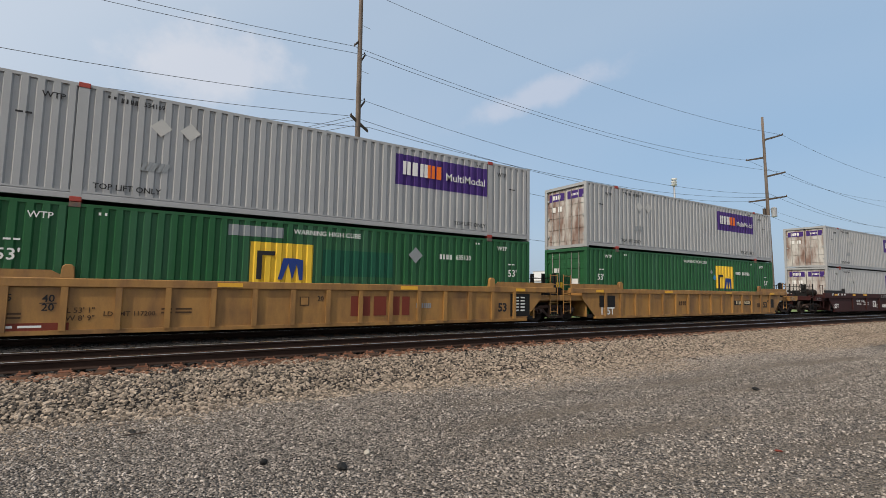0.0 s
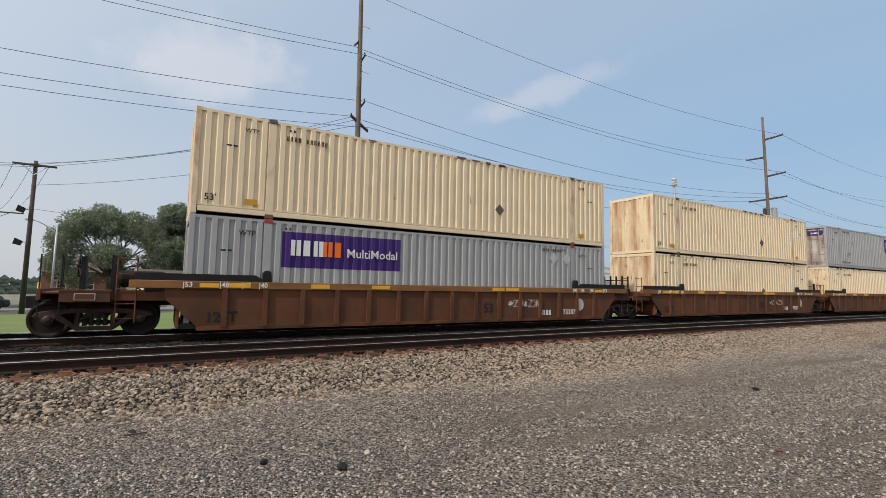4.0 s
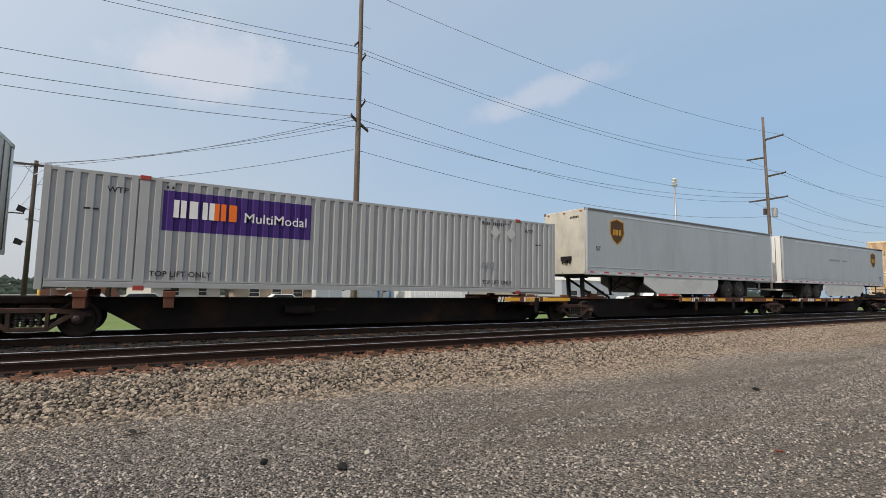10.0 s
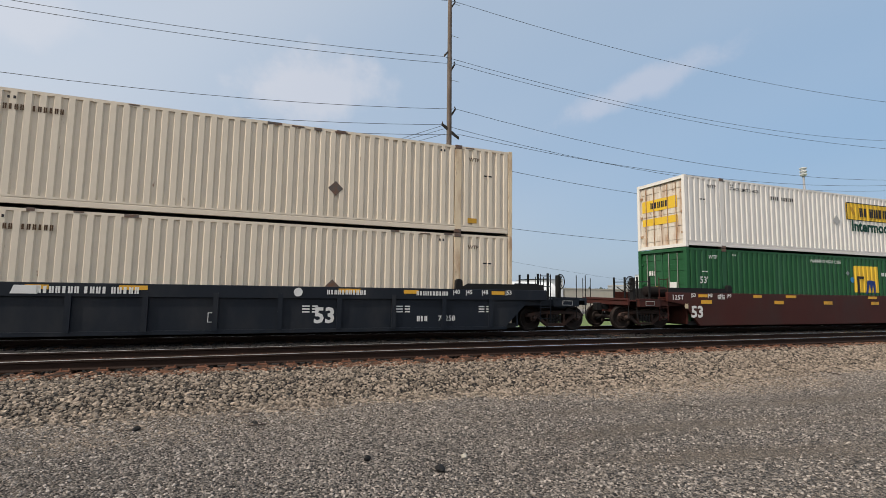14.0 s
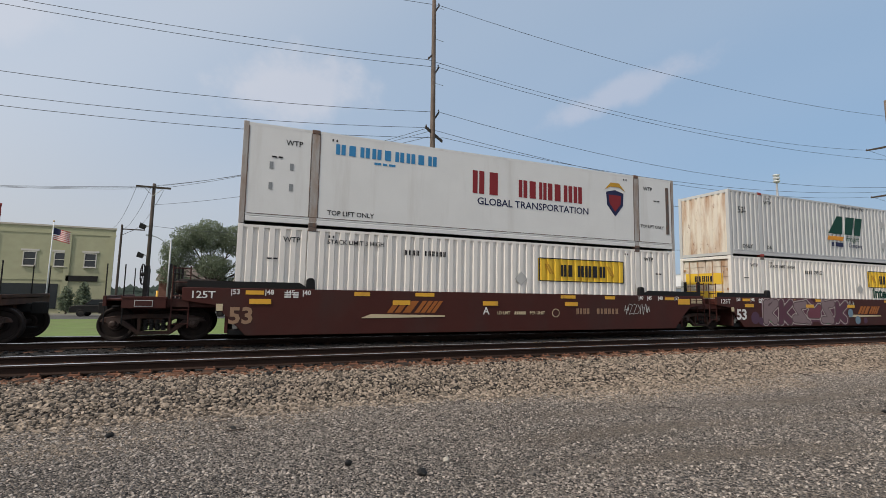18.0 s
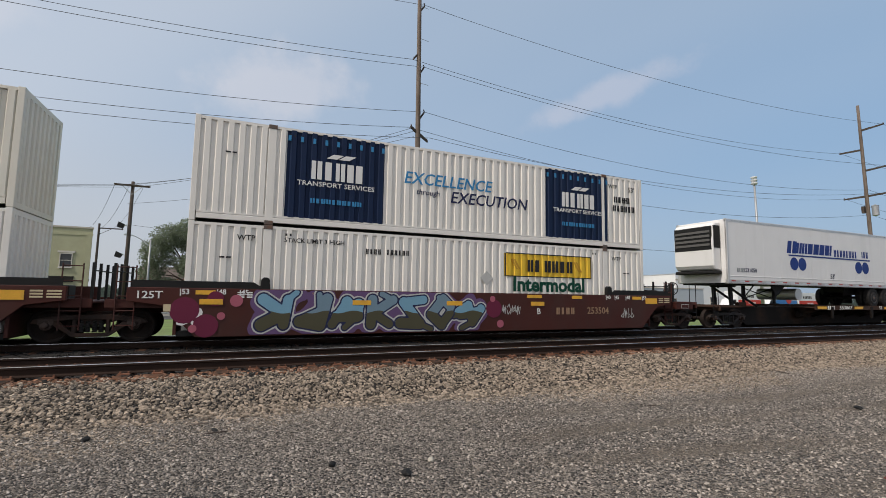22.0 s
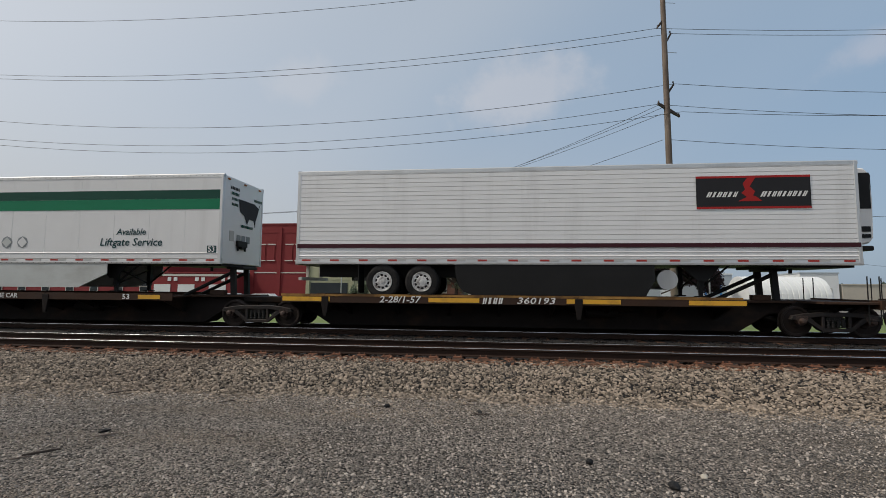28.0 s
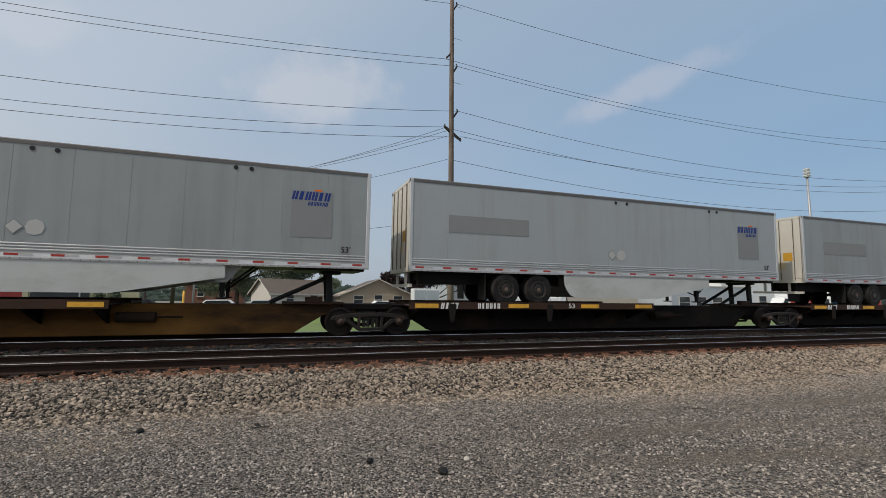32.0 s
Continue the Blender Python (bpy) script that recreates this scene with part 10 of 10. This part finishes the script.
def flag():
    p = thing("flag_pole", "white flag pole with a striped flag", "flag pole", at=(-18.8, 55.0, GROUND))
    part("shaft", "flag_shaft", lambda bm: rod(bm, (0, 0, -0.2), (0, 0, 9.0), 0.07, 10, 0.04), "metal_white", p, smooth=True)
    part("ball", "flag_ball", lambda bm: lathe(bm, [(-0.08, 0.02), (-0.05, 0.07), (0, 0.09), (0.05, 0.07), (0.08, 0.02)], (0, 0, 9.05), "z", 10), "ink_gold", p)

    def strip(z0, z1, x0, x1):
        def make(bm):
            n = 10
            pts = [(x0 + (x1 - x0) * i / n, 0.10 * math.sin((x0 + (x1 - x0) * i / n) * 4.5), -0.30 * (x0 + (x1 - x0) * i / n)) for i in range(n + 1)]
            for (xa, ya, da), (xb, yb2, db) in zip(pts, pts[1:]):
                vs = [bm.verts.new(v) for v in ((xa, ya, z0 + da), (xb, yb2, z0 + db), (xb, yb2, z1 + db), (xa, ya, z1 + da), (xa, ya + 0.01, z0 + da), (xb, yb2 + 0.01, z0 + db), (xb, yb2 + 0.01, z1 + db), (xa, ya + 0.01, z1 + da))]
                for f in ((0, 1, 2, 3), (7, 6, 5, 4), (3, 2, 6, 7), (0, 4, 5, 1)):
                    bm.faces.new([vs[i] for i in f])
        return make
    for i in range(13):
        z = 7.3 + i * 0.088
        part("flag_stripe", ("stripe", i), strip(z, z + 0.088, 0.05 if i < 6 else 0.60, 1.4), "ink_red" if i % 2 == 0 else "ink_white", p)
    part("flag_field", "flag_field", strip(7.3 + 6 * 0.088, 7.3 + 13 * 0.088, 0.05, 0.60), "ink_navy", p)


flag()


def hoop_house():
    h = thing("hoop_shelter", "white ribbed arched storage shelter", "storage shelter", at=(31.0, 60.0, GROUND))
    R, L = 2.75, 9.4
    arc = [(math.cos(math.pi * i / 16) * R, 1.55 + math.sin(math.pi * i / 16) * R * 1.0) for i in range(17)]
    arc = [(R, 0)] + arc + [(-R, 0)]
    n = 15
    for k in range(n):
        a, b = k * L / n, (k + 1) * L / n
        part("arch_panel", ("arch", k), lambda bm: prism(bm, [(y * 1.02, z * 1.01) for y, z in arc], "x", a + 0.04, b - 0.16), "metal_white", h, (0, R, 0))
    part("shell", "hoop_shell", lambda bm: prism(bm, arc, "x", 0.0, L), "metal_white", h, (0, R, 0))


hoop_house()
bb = flat_building("metal_shed", "pale grey metal shed with blue corner posts", 25.4, 33.0, 68.0, 78.0, 4.3, "metal_grey", "metal_white")
for x in (25.6, 29.4, 31.4):
    part("corner_post", ("bb", x), lambda bm: box(bm, x - 0.12, x + 0.12, 67.93, 67.998, GROUND, 4.3), "sign_blue", bb)
flat_building("store_building", "white flat-roofed shed with a grey door", 43.0, 48.0, 70.0, 78.0, 4.6, "metal_white", "metal_grey", ((46.2, 0.3, 1.4, 2.2),))
flat_building("store_building", "long low cream building", 48.4, 64.0, 70.0, 80.0, 3.0, "concrete", "concrete", ())
flat_building("store_building", "large white store with a flat roof", 88.0, 128.0, 72.0, 96.0, 7.6, "metal_white", "metal_grey", ((94, 0.2, 2.2, 2.4), (100, 0.2, 2.2, 2.4), (106, 0.2, 2.2, 2.4)), ((6.2, 0.4, "concrete"),))
flat_building("store_building", "grey store front with an awning", 66.0, 86.0, 64.0, 80.0, 4.0, "metal_grey", "concrete", ((69, 0.2, 2.4, 1.9), (73, 0.2, 2.4, 1.9), (77, 0.2, 2.4, 1.9)), ())


def box_truck(x, y, stripe, label, art):
    """A parked rental truck, side on."""
    t = thing("box_truck", label, "truck", "parked trucks", at=(x, y, GROUND))
    part("cargo_box", "bt_box", lambda bm: box(bm, -3.3, 3.0, -1.15, 1.15, 0.95, 3.75), "metal_white", t, bevel=0.04)
    part("side_stripe", ("bt_stripe", stripe), lambda bm: box(bm, -3.2, 2.9, -1.158, -1.152, 1.3, 2.3), stripe, t)
    part("cab", "bt_cab", lambda bm: prism(bm, [(-5.4, 0.6), (-5.4, 1.45), (-4.7, 1.6), (-4.1, 2.45), (-3.35, 2.5), (-3.35, 0.6)], "y", -1.0, 1.0), "metal_white", t, bevel=0.06)
    part("side_window", "bt_win", lambda bm: prism(bm, [(-4.55, 1.6), (-4.05, 2.3), (-3.5, 2.3), (-3.5, 1.6)], "y", -1.01, -1.002), "glass_dark", t)
    for wx in (-4.5, 1.4):
        for sy in (-1, 1):
            w = part("wheel", "bt_wheel", lambda bm: lathe(bm, [(-0.12, 0.2), (-0.13, 0.36), (-0.1, 0.42), (0.1, 0.42), (0.13, 0.36), (0.12, 0.2)], (0, 0, 0), "y", 18), "tyre", t, (wx, sy * 0.95, 0.42))
            part("rim", "bt_rim", lambda bm: lathe(bm, [(-0.14, 0.05), (-0.13, 0.2), (0.1, 0.2)], (0, 0, 0), "y", 12), "rim_grey", w)
    if art:
        disc(t, (0.6, -1.162, 2.5), 0.8, "sign_red", "painted_disc")
        plate(t, (-1.4, -1.160, 2.6), 2.4, 0.9, "sign_blue", "painted_panel")
    else:
        bars(t, (-0.6, -1.160, 2.9), [0.7] * 6, 0.5, "ink_black", 0.2, "word_mark")
        bars(t, (0.2, -1.163, 1.8), [0.6] * 9, 0.26, "metal_white", 0.2, "word_mark")


box_truck(77.0, 50.0, "sign_red", "parked white box truck with a red stripe", False)
box_truck(86.5, 50.0, "sign_blue", "parked box truck with blue and red pictures", True)
box_truck(97.0, 52.0, "sign_red", "white box truck with a red stripe in the lot", False)


def parked_car(x, y, mat, turn, label):
    c = thing("parked_car", label, "car", "parked cars", at=(x, y, GROUND), turn=turn)
    part("body", "car_body", lambda bm: prism(bm, [(-2.25, 0.35), (-2.3, 0.75), (-2.1, 0.95), (-1.3, 1.02), (1.5, 1.02), (2.2, 0.92), (2.3, 0.6), (2.2, 0.35)], "y", -0.88, 0.88), mat, c, bevel=0.05)
    part("roof", "car_roof", lambda bm: prism(bm, [(-1.25, 1.02), (-0.75, 1.52), (1.3, 1.56), (1.95, 1.02)], "y", -0.78, 0.78), mat, c, bevel=0.05)
    part("side_window", "car_glass", lambda bm: prism(bm, [(-1.05, 1.06), (-0.68, 1.44), (1.2, 1.47), (1.65, 1.06)], "y", -0.79, 0.79), "glass_dark", c)
    for wx in (-1.4, 1.4):
        for sy in (-1, 1):
            w = part("wheel", "car_wheel", lambda bm: lathe(bm, [(-0.10, 0.18), (-0.11, 0.29), (-0.08, 0.34), (0.08, 0.34), (0.11, 0.29), (0.10, 0.18)], (0, 0, 0), "y", 18), "tyre", c, (wx, sy * 0.80, 0.34))
            part("rim", "car_rim", lambda bm: lathe(bm, [(-0.115, 0.04), (-0.105, 0.18), (0.08, 0.18)], (0, 0, 0), "y", 12), "rim_grey", w)


for x, y, m, turn, lab in ((-1.8, 49.0, "trailer_pale", 0, "pale blue car parked on the street"), (-6.0, 50.0, "metal_white", 0, "white car parked on the street"), (-13.0, 50.5, "black_iron", 0, "black car parked by the houses"),
                           (-20.5, 51.0, "black_iron", 180, "dark car parked before the yellow building"), (-27.0, 51.0, "metal_white", 0, "white car parked before the garages"), (68.5, 52.0, "metal_white", 0, "white car parked before the store"),
                           (12.3, 56.0, "metal_white", 180, "white van-like car parked beyond the street"), (-31.5, 51.5, "metal_grey", 0, "grey car parked before the brick building")):
    parked_car(x, y, m, turn, lab)
shed = thing("utility_cabinet", "pale grey utility cabinet with two doors", "cabinet", at=(15.5, 50.0, GROUND))
part("body", "cab_body", lambda bm: box(bm, -1.5, 1.5, -0.7, 0.7, 0.0, 2.95), "metal_white", shed, bevel=0.03)
for s in (-0.72, 0.72):
    part("door", "cab_door", lambda bm: box(bm, -0.68, 0.68, -0.73, -0.705, 0.25, 2.75), "metal_grey" , shed, (s, 0, 0), bevel=0.01)
bol = thing("bollard", "yellow safety bollard beside the street", "bollard", at=(-7.9, 45.0, GROUND))
part("post", "bol_post", lambda bm: rod(bm, (0, 0, -0.2), (0, 0, 2.3), 0.09, 12), "mark_yellow", bol, smooth=True)


# ---- movement ----
def ride(ob, at):
    """Rows for a thing that rides along the track."""
    rows = []
    times = {0.0, 32.0}
    for u in range(-60, 71, 10):
        times.add(round((at - u) / SPEED, 4))
    last = -1.0
    for t in sorted(times):
        if t < 0 or t > 32.0 or t - last < 0.06:
            continue
        last = t
        x = at - SPEED * frame_time(t)
        w = ob["base"]
        rows.append((t, pose(x, TRACK_Y + bend(x) - w * CANT, TRACK_Z + w, math.degrees(CANT), 0, math.degrees(slope(x)))))
    if rows[-1][0] < 32.0:
        x = at - SPEED * 32.0
        w = ob["base"]
        rows.append((32.0, pose(x, TRACK_Y + bend(x) - w * CANT, TRACK_Z + w, math.degrees(CANT), 0, math.degrees(slope(x)))))
    return rows


def frame_time(t):
    return (frame(t) - 1) / FPS


def motions():
    for ob, at in MOVING:
        walk(ob, ride(ob, at))
        del ob["base"]


motions()
